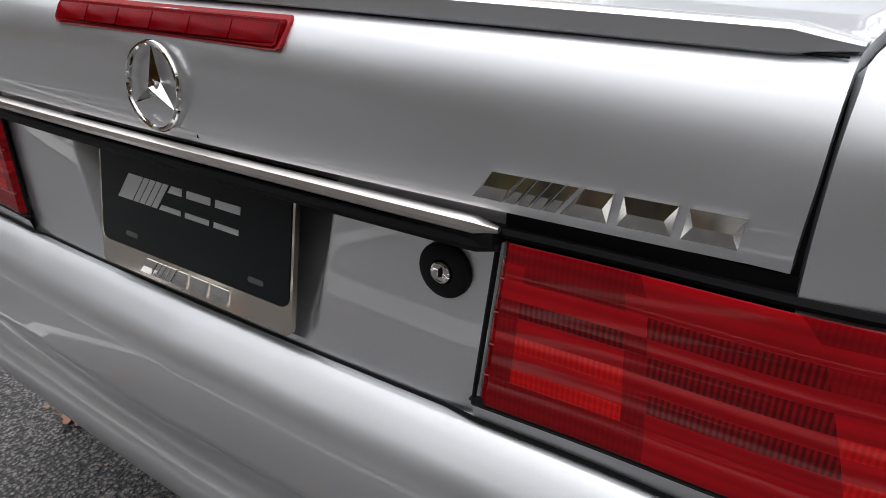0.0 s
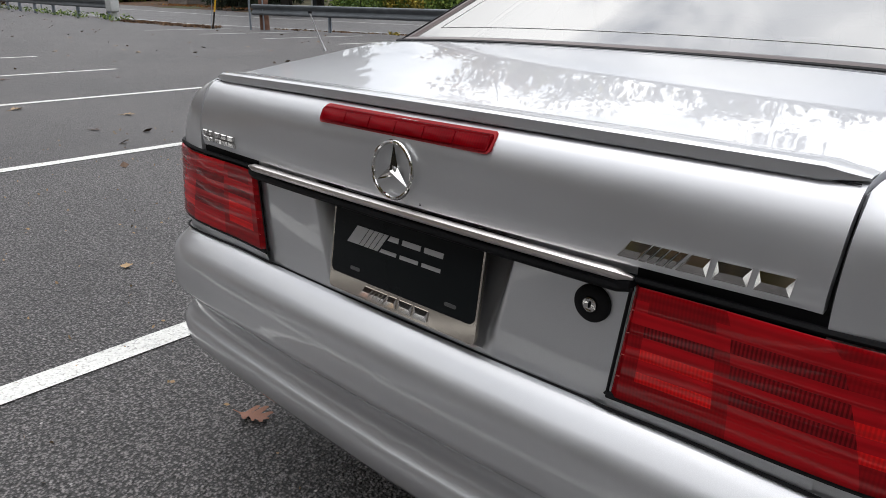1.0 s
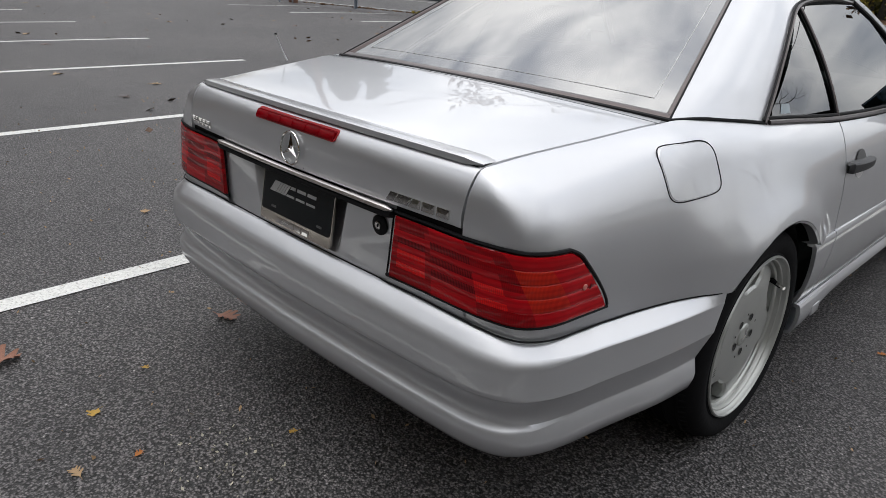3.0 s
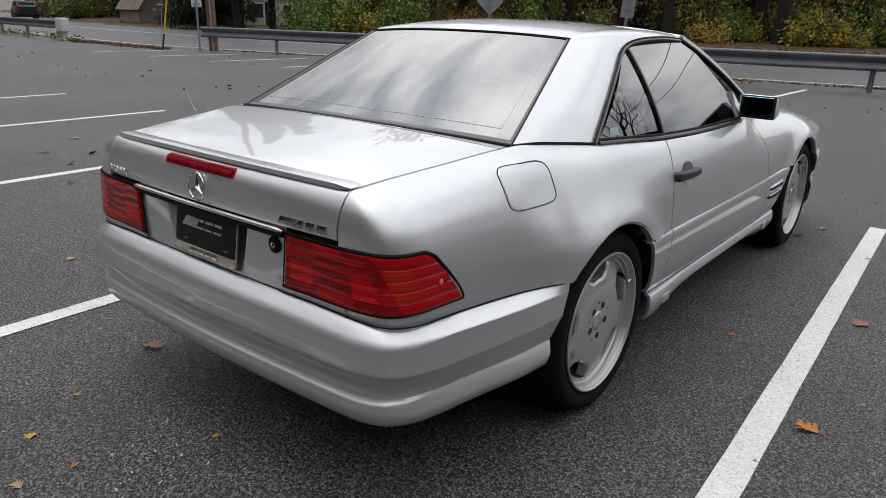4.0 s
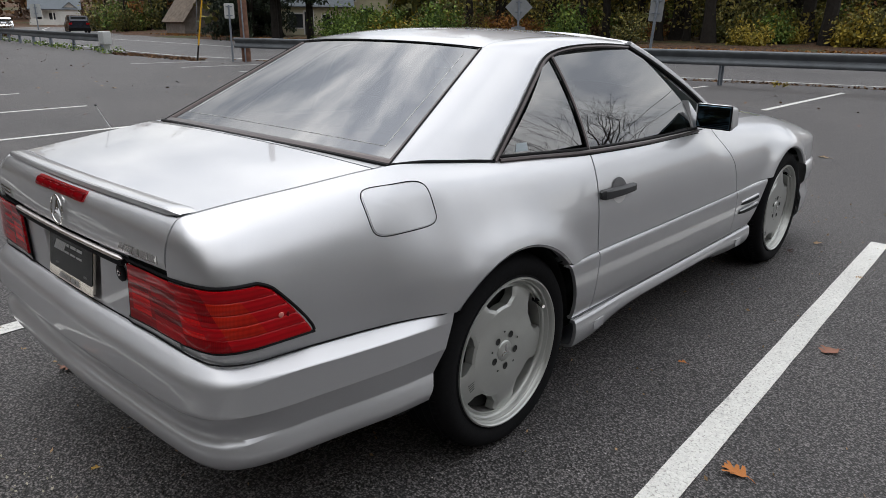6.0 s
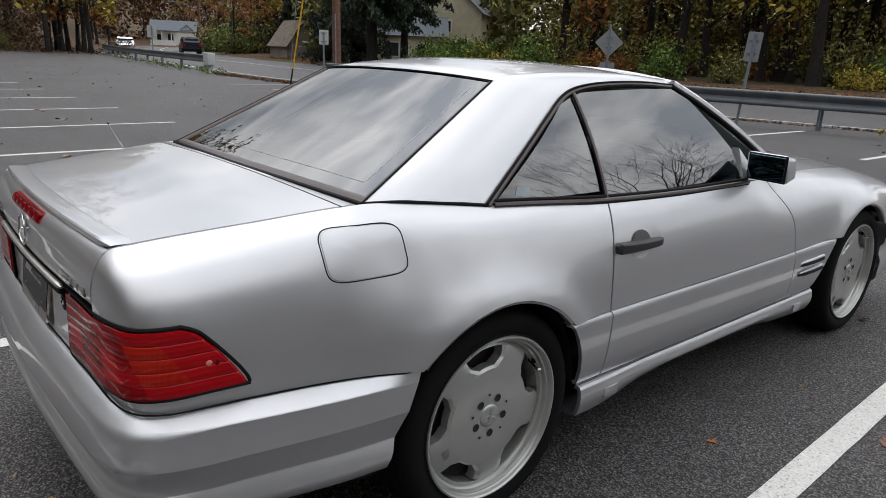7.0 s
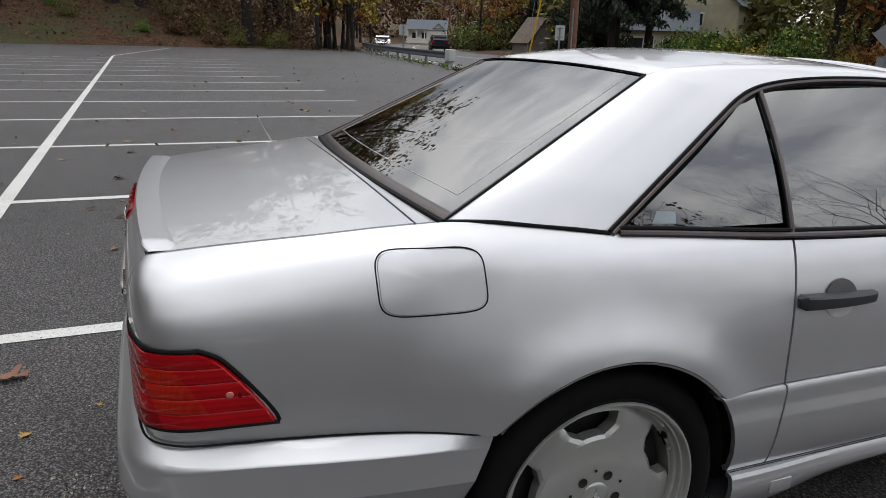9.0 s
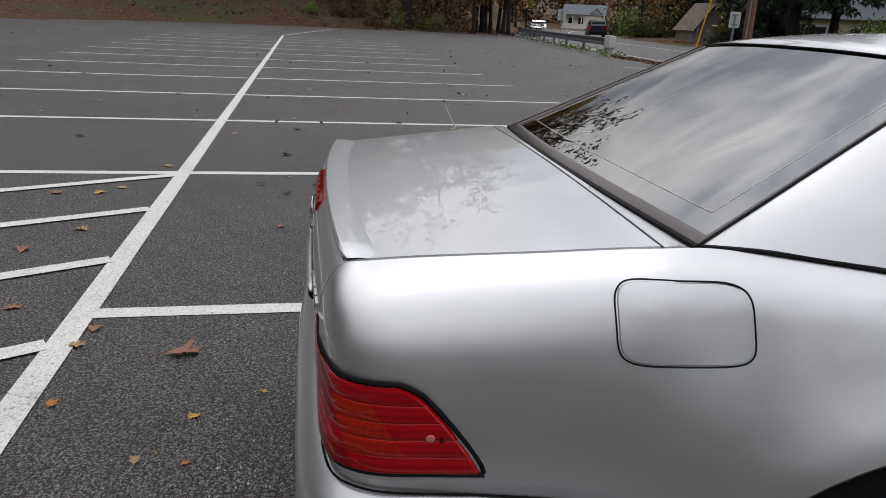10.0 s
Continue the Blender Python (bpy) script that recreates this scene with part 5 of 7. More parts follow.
for x, y, wd, rot, flipx in ((0.842, 0.0, 0.25, 0, False), (0.850, 2.515, 0.23, 25, False), (-0.842, 0.0, 0.25, 10, True), (-0.850, 2.515, 0.23, 40, True)):
    wheel = new("wheel")
    tagged(wheel, "silver alloy wheel with low-profile tyre")
    wheel.parent = car
    wheel_mesh(wheel, wd)
    wheel.location = (x, y, 0.3235)
    wheel.rotation_euler = (radians(rot), 0, math.pi if flipx else 0)


# ---- the lot, its painted lines and the road ----
def flat(name, pts, z, material, label, category, kind="structure", parent=None, cuts=0):
    bm = bmesh.new()
    f = bm.faces.new([bm.verts.new((x, y, z)) for x, y in pts])
    bm.normal_update()
    if f.normal.z < 0:
        f.normal_flip()
    ob = finish(name, bm, material, parent, "", smooth=False)
    if parent is None:
        tagged(ob, label, category, "", kind)
    return ob


LOT_EDGE = [(-44, -21), (-52, -17), (-58, -12.5), (-61, -5), (-62, 2), (-65, 9), (-70, 14.6)]
flat("parking_lot", [(40, -15), (40, 22), (3, 17.0), (-6, 15.4), (-19.5, 12.3), (-24.5, 11.2), (-30, 11.6), (-63, 15.2), (-70, 15.4)] + LOT_EDGE[::-1] + [(-34, -30), (-22, -31), (-8, -16)], 0.0, ASPHALT, "dark worn asphalt parking lot with stray leaves", "parking lot")


def stripe(p, q, width, z=0.004, name="parking_line"):
    """A painted line with worn edges."""
    p, q = Vector((*p, z)), Vector((*q, z))
    d = (q - p).normalized()
    n = Vector((-d.y, d.x, 0)) * width / 2
    L = (q - p).length
    k = max(2, min(60, int(L / 0.15)))
    bm = bmesh.new()
    rows = []
    for i in range(k + 1):
        c = p + d * (L * i / k)
        a, b = random.uniform(-0.0014, 0.0014), random.uniform(-0.0014, 0.0014)
        rows.append([c - n * (1 + a / width * 2), c + n * (1 + b / width * 2)])
    grid(bm, [[tuple(v) for v in r] for r in rows], flip=False)
    bm.normal_update()
    for f in bm.faces:
        if f.normal.z < 0:
            f.normal_flip()
    return tagged(finish(name, bm, LINE, None, "", smooth=False), "worn white painted parking line on asphalt", "painted line", "parking lines", "structure")


diag = lambda x: -1.92 + 0.040 * x
SL = -0.032
LINES_X = [1.345, -1.335, -4.115, -6.965, -9.66, -12.46, -15.2, -17.95, -20.7, -23.45, -26.2, -28.95, -31.7, -34.4]
for i, x0 in enumerate(LINES_X):
    top = 3.37 if i == 0 else 3.22 + 0.037 * x0
    lo = diag(x0) if i else -1.75
    stripe((x0 + SL * lo, lo), (x0 + SL * top, top), 0.10)
    if i >= 2:
        far = -6.9 + 0.045 * x0
        stripe((x0 + SL * lo + 0.0, lo), (x0 + SL * far, far), 0.10)
stripe((3.5, diag(3.5)), (-36.9, diag(-36.9)), 0.11, 0.0065)
stripe((-36.9, diag(-36.9)), (-56.0, -0.7), 0.10, 0.0065)
for x0, x1, y1 in ((-3.95, -3.1, -3.75), (-2.95, -2.2, -3.55), (-1.96, -1.25, -3.35), (-0.97, -0.3, -3.2), (0.02, 0.65, -3.1)):
    stripe((x0, diag(x0) - 0.05), (x1, y1), 0.10, 0.0092)
for k in range(8):
    x0 = -1.75 - 2.65 * k
    y0 = 10.35 + 0.105 * (x0 + 1.7)
    y1 = 14.75 + 0.19 * (x0 + 1.7)
    stripe((x0 - 0.1, y0), (x0, y1), 0.10)

road_pts_near = [(40, 27.5), (3, 17.3), (-6, 15.7), (-19.5, 12.5), (-24.5, 11.5), (-30, 11.9), (-63, 15.5), (-100, 26), (-140, 40)]
road_pts_far = [(-140, 56), (-100, 40), (-63, 28.5), (-40, 25.5), (-25, 27.5), (-14, 30.5), (-3, 34.5), (40, 50)]
flat("road", road_pts_near + road_pts_far, -0.012, ROAD, "pale grey two-lane road beyond the guardrail", "road")

for p, q in zip(road_pts_near, road_pts_near[1:]):
    d = Vector((q[0] - p[0], q[1] - p[1])).normalized()
    n = Vector((d.y, -d.x)) * 0.75
    if n.y < 0:
        n = -n
    stripe((p[0] + n.x, p[1] + n.y), (q[0] + n.x, q[1] + n.y), 0.12, -0.006, "road_edge_line")
mid_pts = [(40, 38), (3, 25.8), (-6, 23.5), (-19.5, 20.2), (-30, 19.2), (-63, 22.0), (-100, 33), (-140, 48)]
for p, q in zip(mid_pts, mid_pts[1:]):
    ob = stripe(p, q, 0.14, -0.006, "road_centre_line")
    tagged(ob, "worn pale centre line on the road")


def litter_mat():
    m, nt, b = shader("leaf_litter_ground")
    cells = tex(nt, "Noise", 3.2, 9, 0.78)
    green = tex(nt, "Noise", 0.16, 6)
    fine = tex(nt, "Noise", 9, 6)
    leaf = ramp(nt, cells.outputs["Fac"], [(0.34, (0.016, 0.009, 0.005)), (0.46, (0.055, 0.027, 0.013)), (0.56, (0.12, 0.056, 0.024)), (0.68, (0.24, 0.125, 0.055))])
    grass = ramp(nt, fine.outputs["Fac"], [(0.3, (0.025, 0.038, 0.012)), (0.7, (0.085, 0.10, 0.03))])
    f = ramp(nt, green.outputs["Fac"], [(0.50, (0, 0, 0)), (0.62, (0.8, 0.8, 0.8))])
    nt.links.new(mixed(nt, leaf, grass, f), b.inputs["Base Color"])
    b.inputs["Roughness"].default_value = 0.9
    bump(nt, b, cells.outputs["Fac"], 1.0, 0.15)
    return m


LITTER = litter_mat()
near_y = curve([(-p[0], p[1]) for p in road_pts_near])
far_y = curve([(-p[0], p[1]) for p in reversed(road_pts_far)])


def edge_dist(x, y):
    """How far a place lies beyond the lot's western edge."""
    best = 1e9
    for (ax, ay), (bx, by) in zip(LOT_EDGE, LOT_EDGE[1:]):
        dx, dy = bx - ax, by - ay
        t = min(max(((x - ax) * dx + (y - ay) * dy) / (dx * dx + dy * dy), 0), 1)
        d = math.hypot(x - ax - t * dx, y - ay - t * dy)
        if d < best:
            best, sign = d, 1 if (dx * (y - ay) - dy * (x - ax)) > 0 else -1
    return best * sign


def height(x, y):
    h = -0.05
    d = edge_dist(x, y)
    side = 1.0
    if x < -60 or y > 0:
        side = step(0.5, 22, near_y(-x) - y)
    if y < near_y(-x) and x < -30 and d > 0:
        h += side * 15 * (1 - math.exp(-max(0, d - 0.3) * 0.030))
    if x > -140:
        north = y - far_y(-x)
        if north > 0:
            h += 0.25 * step(0, 1.5, north) + 0.02 * max(0, north - 3)
    r = math.hypot(x, y)
    h += 30 * step(150, 420, r) * (0.7 + 0.3 * math.sin(math.atan2(y, x) * 5))
    h += 0.12 * noise.noise((x * 0.25, y * 0.25, 0)) * step(0.5, 6, max(d if x < -30 else 0, y - far_y(-x)))
    return h


xs = np.r_[-900, -600, -420, -320, -250, -200, np.arange(-170, -30, 2.0), np.arange(-30, 60, 4.0), 80, 120, 200, 320, 500, 900]
ys = np.r_[-900, -500, -300, -200, -140, np.arange(-110, -40, 10), np.arange(-40, 70, 2.0), 80, 95, 120, 150, 200, 300, 420, 600, 900]
bm = bmesh.new()
grid(bm, [[(x, y, height(x, y)) for y in ys] for x in xs])
bmesh.ops.recalc_face_normals(bm, faces=bm.faces)
if sum(f.normal.z for f in bm.faces) < 0:
    bmesh.ops.reverse_faces(bm, faces=bm.faces)
tagged(finish("ground", bm, LITTER, None, ""), "ground under brown fallen leaves with grassy patches and a wooded bank", "ground", "", "structure")


# ---- guardrails, signs, poles ----
def rail(points, end_box, group):
    """A W-beam guardrail with its posts."""
    g = thing("guardrail", "weathered galvanised steel guardrail on posts beside the road", "guardrail")
    sec = [(0.00, 0.775), (0.055, 0.770), (0.075, 0.745), (0.075, 0.70), (0.02, 0.65), (0.0, 0.61), (0.02, 0.57), (0.075, 0.52), (0.075, 0.475), (0.055, 0.45), (0.0, 0.445)]
    pts = path([(x, y, 0) for x, y in points], int(sum(math.dist(a, b) for a, b in zip(points, points[1:])) / 1.0) + 2)
    rows = []
    for i, p in enumerate(pts):
        d = pts[min(i + 1, len(pts) - 1)] - pts[max(i - 1, 0)]
        d /= np.linalg.norm(d)
        n = np.array((d[1], -d[0], 0))
        rows.append([tuple(p + n * o + np.array((0, 0, z))) for o, z in sec])
    bm = bmesh.new()
    grid(bm, rows)
    edge_flange(bm, 0.004, 0)
    part("beam", bm, GALV, g, "long ribbed steel beam", angle=50)
    return g, pts


def rail_post(g, x, y, ang=0.0):
    bm = bmesh.new()
    t = Matrix.Rotation(ang, 4, "Z")
    box(bm, (0.11, 0.012, 0.66), (x, y, 0.33), t, 0.002, 1)
    box(bm, (0.012, 0.15, 0.66), (x, y, 0.33), t, 0.002, 1)
    box(bm, (0.11, 0.10, 0.30), (x, y, 0.59), t, 0.004, 1)
    part("post", bm, POST, g, "steel rail post")


g1, _ = rail([(-19.7, 11.72), (-16.8, 12.35), (-12, 13.18), (-8.1, 13.88), (-4.3, 14.52), (-0.66, 15.1), (3, 15.75), (12, 17.6), (28, 21.5)], True, "")
for x, y in ((-19.45, 11.9), (-16.8, 12.5), (-12.6, 13.25), (-8.3, 14.0), (-4.3, 14.68), (-0.66, 15.26), (3.1, 15.95), (7, 16.75), (11, 17.6), (15, 18.5)):
    rail_post(g1, x, y, 0.17)
g2, _ = rail([(-62.5, 15.75), (-55, 14.4), (-48, 13.1), (-42, 12.2), (-36, 11.5), (-31, 11.1), (-28.4, 10.95)], True, "")
for k in range(10):
    x = -29 - 3.6 * k
    rail_post(g2, x, float(np.interp(-x, (28.4, 31, 36, 42, 48, 55, 62.5), (10.95, 11.1, 11.5, 12.2, 13.1, 14.4, 15.75))) + 0.14, -0.1)
bm = bmesh.new()
box(bm, (0.5, 0.34, 0.52), (-28.2, 10.95, 0.60), None, 0.05, 3)
box(bm, (0.14, 0.2, 0.45), (-28.2, 11.0, 0.2), None, 0.01, 1)
part("end_terminal", bm, simple("pale_terminal", (0.55, 0.57, 0.57), 0.5), g2, "pale boxy end terminal")


def sign_on_post(x, y, plates, post_h, label, lean=0.0, r=0.03, face=0.0):
    s = thing("road_sign", label, "sign", at=(x, y, 0))
    bm = bmesh.new()
    box(bm, (0.06, 0.035, post_h), (0, 0, post_h / 2), None, 0.004, 1)
    part("post", bm, POST, s)
    for outline, z, m in plates:
        bm = bmesh.new()
        a = [bm.verts.new((px, 0.028, z + pz)) for px, pz in outline]
        b = [bm.verts.new((px, 0.034, z + pz)) for px, pz in outline]
        bm.faces.new(a)
        bm.faces.new(b[::-1])
        for i in range(len(a)):
            bm.faces.new((a[i], b[i], b[(i + 1) % len(a)], a[(i + 1) % len(a)]))
        bmesh.ops.recalc_face_normals(bm, faces=bm.faces)
        part("sign_plate", bm, m, s, "bare metal back of a sign plate", smooth=False)
        for dz in (-0.14, 0.14):
            box_part("bracket", (0.20, 0.02, 0.03), (0, 0.016, z + dz), POST, s)
    s.rotation_euler = (0, lean, face)
    return s


dia = 0.42
sign_on_post(-11.5, 16.6, [([(0, -dia), (dia, 0), (0, dia), (-dia, 0)], 1.78, SIGN), (rounded(-0.22, 0.22, -0.12, 0.12, 0.03), 1.08, SIGN)], 2.3, "diamond road sign seen from its bare metal back", face=radians(30))
sign_on_post(-5.95, 14.3, [(rounded(-0.155, 0.155, -0.32, 0.32, 0.03), 1.70, SIGN)], 2.0, "upright rectangular sign seen from its bare metal back", lean=radians(3.5), face=radians(18))
sign_on_post(-19.55, 11.5, [(rounded(-0.16, 0.16, -0.24, 0.24, 0.03), 1.62, simple("white_sign", (0.62, 0.63, 0.62), 0.5))], 1.8, "small white marker sign on a steel post", face=radians(50))
sign_on_post(-40.7, 12.7, [(rounded(-0.26, 0.26, -0.32, 0.32, 0.04), 1.75, simple("pale_sign", (0.50, 0.52, 0.52), 0.5))], 2.1, "pale square sign beside the far guardrail", face=radians(60))
pole = thing("utility_pole", "brown wooden utility pole behind the guardrail", "utility pole")
tube_part("shaft", [(-19.42, 11.95, -0.1), (-19.5, 11.95, 4), (-19.62, 11.9, 9.5)], [0.15, 0.135, 0.11], POLEWOOD, pole, n=12)
tube_part("ground_rod_guard", [(-19.28, 11.82, 0), (-19.32, 11.82, 2.4)], 0.025, POST, pole)
guy = thing("guy_wire", "yellow-sleeved guy wire anchored in the lot", "guy wire")
ga, gb = Vector((-20.55, 10.75, 0.0)), Vector((-19.6, 11.85, 8.6))
tube_part("wire", [ga, gb], 0.012, POST, guy, n=6)
tube_part("sleeve", [lerp(ga, gb, 0.055), lerp(ga, gb, 0.34)], 0.026, YELLOW, guy, "yellow plastic sleeve", n=10)
tube_part("anchor_stub", [ga, lerp(ga, gb, 0.06)], 0.028, BARK, guy, n=8)
tube_part("second_wire", [ga + Vector((-0.1, 0, 0)), gb + Vector((-1.2, 0, 0))], 0.008, POST, guy, n=5)
for h, a, b in ((8.8, (-20.3, 12.7), (-75, 33)), (8.1, (-20.3, 12.7), (-75, 33.5)), (8.8, (-20.3, 12.7), (25, 24)), (8.1, (-20.3, 12.7), (25, 24.5))):
    w = thing("power_line", "thin dark overhead cable between poles", "cable")
    tube_part("cable", [(lerp(a[0], b[0], t), lerp(a[1], b[1], t), h - 4 * 0.9 * t * (1 - t)) for t in np.linspace(0, 1, 14)], 0.014, BLACK, w, n=5)
far_pole = copy_thing(pole, Matrix.Translation((-60, 23.0, 0)))
lamp_pole = thing("street_lamp", "distant utility pole with a curved lamp arm", "street lamp")
tube_part("shaft", [(-98, 38, 0), (-98, 38, 9)], 0.14, POLEWOOD, lamp_pole)
tube_part("arm", [(-98, 38, 5.4), (-99.5, 36.5, 6.3), (-101.5, 35, 6.5)], 0.06, GALV, lamp_pole)


# ---- houses ----
SIDING = simple("pale_yellow_siding", (0.58, 0.55, 0.41), 0.75, 0, 0.1, 2)
WHITE = simple("white_siding", (0.72, 0.72, 0.70), 0.7, 0, 0.06, 2)
SHINGLE = simple("grey_shingles", (0.13, 0.15, 0.17), 0.9, 0, 0.2, 6)
MOSSY = simple("old_wood_shingles", (0.19, 0.155, 0.125), 0.95, 0, 0.35, 3)
STONE = simple("grey_block_wall", (0.28, 0.25, 0.23), 0.9, 0, 0.25, 3, 0.3)
PANE = simple("dark_pane", (0.03, 0.035, 0.04), 0.12, coat=0.5)


def house(name, label, at, turn, w, d, h, roof_h, wall_m, roof_m, windows, over=0.35, boards=0.0, into=None):
    """A gabled building; the ridge runs along its own x."""
    g = into or thing(name, label, "house")
    M = Matrix.Translation(at) @ Matrix.Rotation(turn, 4, "Z")
    bm = bmesh.new()
    vs = [bm.verts.new(p) for p in ((-w / 2, -d / 2, 0), (w / 2, -d / 2, 0), (w / 2, d / 2, 0), (-w / 2, d / 2, 0), (-w / 2, -d / 2, h), (w / 2, -d / 2, h), (w / 2, d / 2, h), (-w / 2, d / 2, h), (-w / 2, 0, h + roof_h), (w / 2, 0, h + roof_h))]
    for f in ((0, 1, 5, 4), (2, 3, 7, 6), (1, 2, 6, 9, 5), (3, 0, 4, 8, 7)):
        bm.faces.new([vs[i] for i in f])
    bmesh.ops.transform(bm, matrix=M, verts=bm.verts)
    part("wall", bm, wall_m, g, smooth=False)
    if boards:
        bm = bmesh.new()
        z = boards
        while z < h:
            box(bm, (w + 0.03, 0.02, 0.02), (0, -d / 2 - 0.008, z))
            box(bm, (0.02, d + 0.03, 0.02), (w / 2 + 0.008, 0, z))
            box(bm, (0.02, d + 0.03, 0.02), (-w / 2 - 0.008, 0, z))
            z += boards
        bmesh.ops.transform(bm, matrix=M, verts=bm.verts)
        part("clapboards", bm, wall_m, g, smooth=False)
    for sg in (1, -1):
        bm = bmesh.new()
        sl = math.atan2(roof_h, d / 2)
        ln = math.hypot(roof_h, d / 2) + over
        c = Matrix.Translation((0, -sg * (ln / 2 * math.cos(sl)), h + roof_h - ln / 2 * math.sin(sl) + 0.06)) @ Matrix.Rotation(sg * sl, 4, "X")
        box(bm, (w + 2 * over, ln, 0.10), (0, 0, 0), c, 0.01, 1)
        bmesh.ops.transform(bm, matrix=M, verts=bm.verts)
        part("roof", bm, roof_m, g, smooth=False)
    for face_, x, z, ww, hh in windows:
        bm, bm2 = bmesh.new(), bmesh.new()
        if face_ == "front":
            c, sz, sf = (x, -d / 2 - 0.02, z), (ww, 0.04, hh), (ww + 0.2, 0.06, hh + 0.2)
        else:
            sgn = 1 if face_ == "right" else -1
            c, sz, sf = (sgn * (w / 2 + 0.02), x, z), (0.04, ww, hh), (0.06, ww + 0.2, hh + 0.2)
        box(bm2, sf, c, None, 0.01, 1)
        c2 = tuple(v * 1.0 + (0.03 if face_ == "right" and k == 0 else -0.03 if (face_ == "left" and k == 0) or (face_ == "front" and k == 1) else 0) for k, v in enumerate(c))
        box(bm, sz, c2, None, 0.005, 1)
        bmesh.ops.transform(bm, matrix=M, verts=bm.verts)
        bmesh.ops.transform(bm2, matrix=M, verts=bm2.verts)
        f = part("window", bm2, WHITE, g, "white-framed dark window", smooth=False)
        part("pane", bm, PANE, f, smooth=False)
    return g


farm = house("farmhouse", "pale yellow clapboard house half hidden behind conifers", (-46.2, 40.2, 0.1), radians(-52), 7.0, 6.0, 4.4, 2.6, SIDING, SHINGLE, [("right", 0.1, 3.25, 0.75, 0.85), ("right", 1.5, 1.75, 0.8, 1.0)], boards=0.18)
house("wing", "", (-45.2, 34.6, 0.0), radians(53), 5.6, 4.0, 2.5, 1.4, SIDING, SHINGLE, [("front", -1.35, 1.35, 1.1, 1.0), ("front", -0.35, 1.05, 0.62, 1.95), ("front", 1.0, 1.3, 0.6, 1.0)], boards=0.18, into=farm)
house("garden_shed", "low block-walled shed with a steep mossy shingle roof", (-60.0, 32.2, -0.1), radians(-2), 3.6, 3.3, 1.45, 2.15, STONE, MOSSY, [], 0.35)
WHM = Matrix.Translation((-160, 56.5, -0.3)) @ Matrix.Rotation(radians(68), 4, "Z")
wh = house("white_house", "distant white house with a grey roof and porch", (-160, 56.5, -0.3), radians(68), 9.0, 7.0, 3.6, 2.1, WHITE, SHINGLE, [("front", -2.9, 2.2, 0.9, 1.2), ("front", -0.6, 2.2, 1.1, 1.3)])
house("wing", "", (-157.9, 58.6, -0.3), radians(-22), 4.0, 3.0, 3.6, 1.3, WHITE, SHINGLE, [("right", -0.6, 2.5, 0.7, 1.1), ("right", 0.7, 2.5, 0.7, 1.1)], into=wh)
for k in range(3):
    bm = bmesh.new()
    box(bm, (0.20, 0.20, 2.6), (-4.2 + 1.9 * k, -5.4, 2.2), None, 0.01, 1)
    bmesh.ops.transform(bm, matrix=WHM, verts=bm.verts)
    part("porch_post", bm, WHITE, wh)
for name, size, at, m in (("porch_roof", (5.0, 2.2, 0.18), (-2.2, -4.5, 3.5), SHINGLE), ("porch_floor", (5.0, 2.2, 0.9), (-2.2, -4.5, 0.45), WHITE), ("porch_rail", (4.8, 0.08, 0.5), (-2.2, -5.5, 1.3), WHITE)):
    bm = bmesh.new()
    box(bm, size, at, None, 0.02, 1)
    bmesh.ops.transform(bm, matrix=WHM, verts=bm.verts)
    part(name, bm, m, wh)


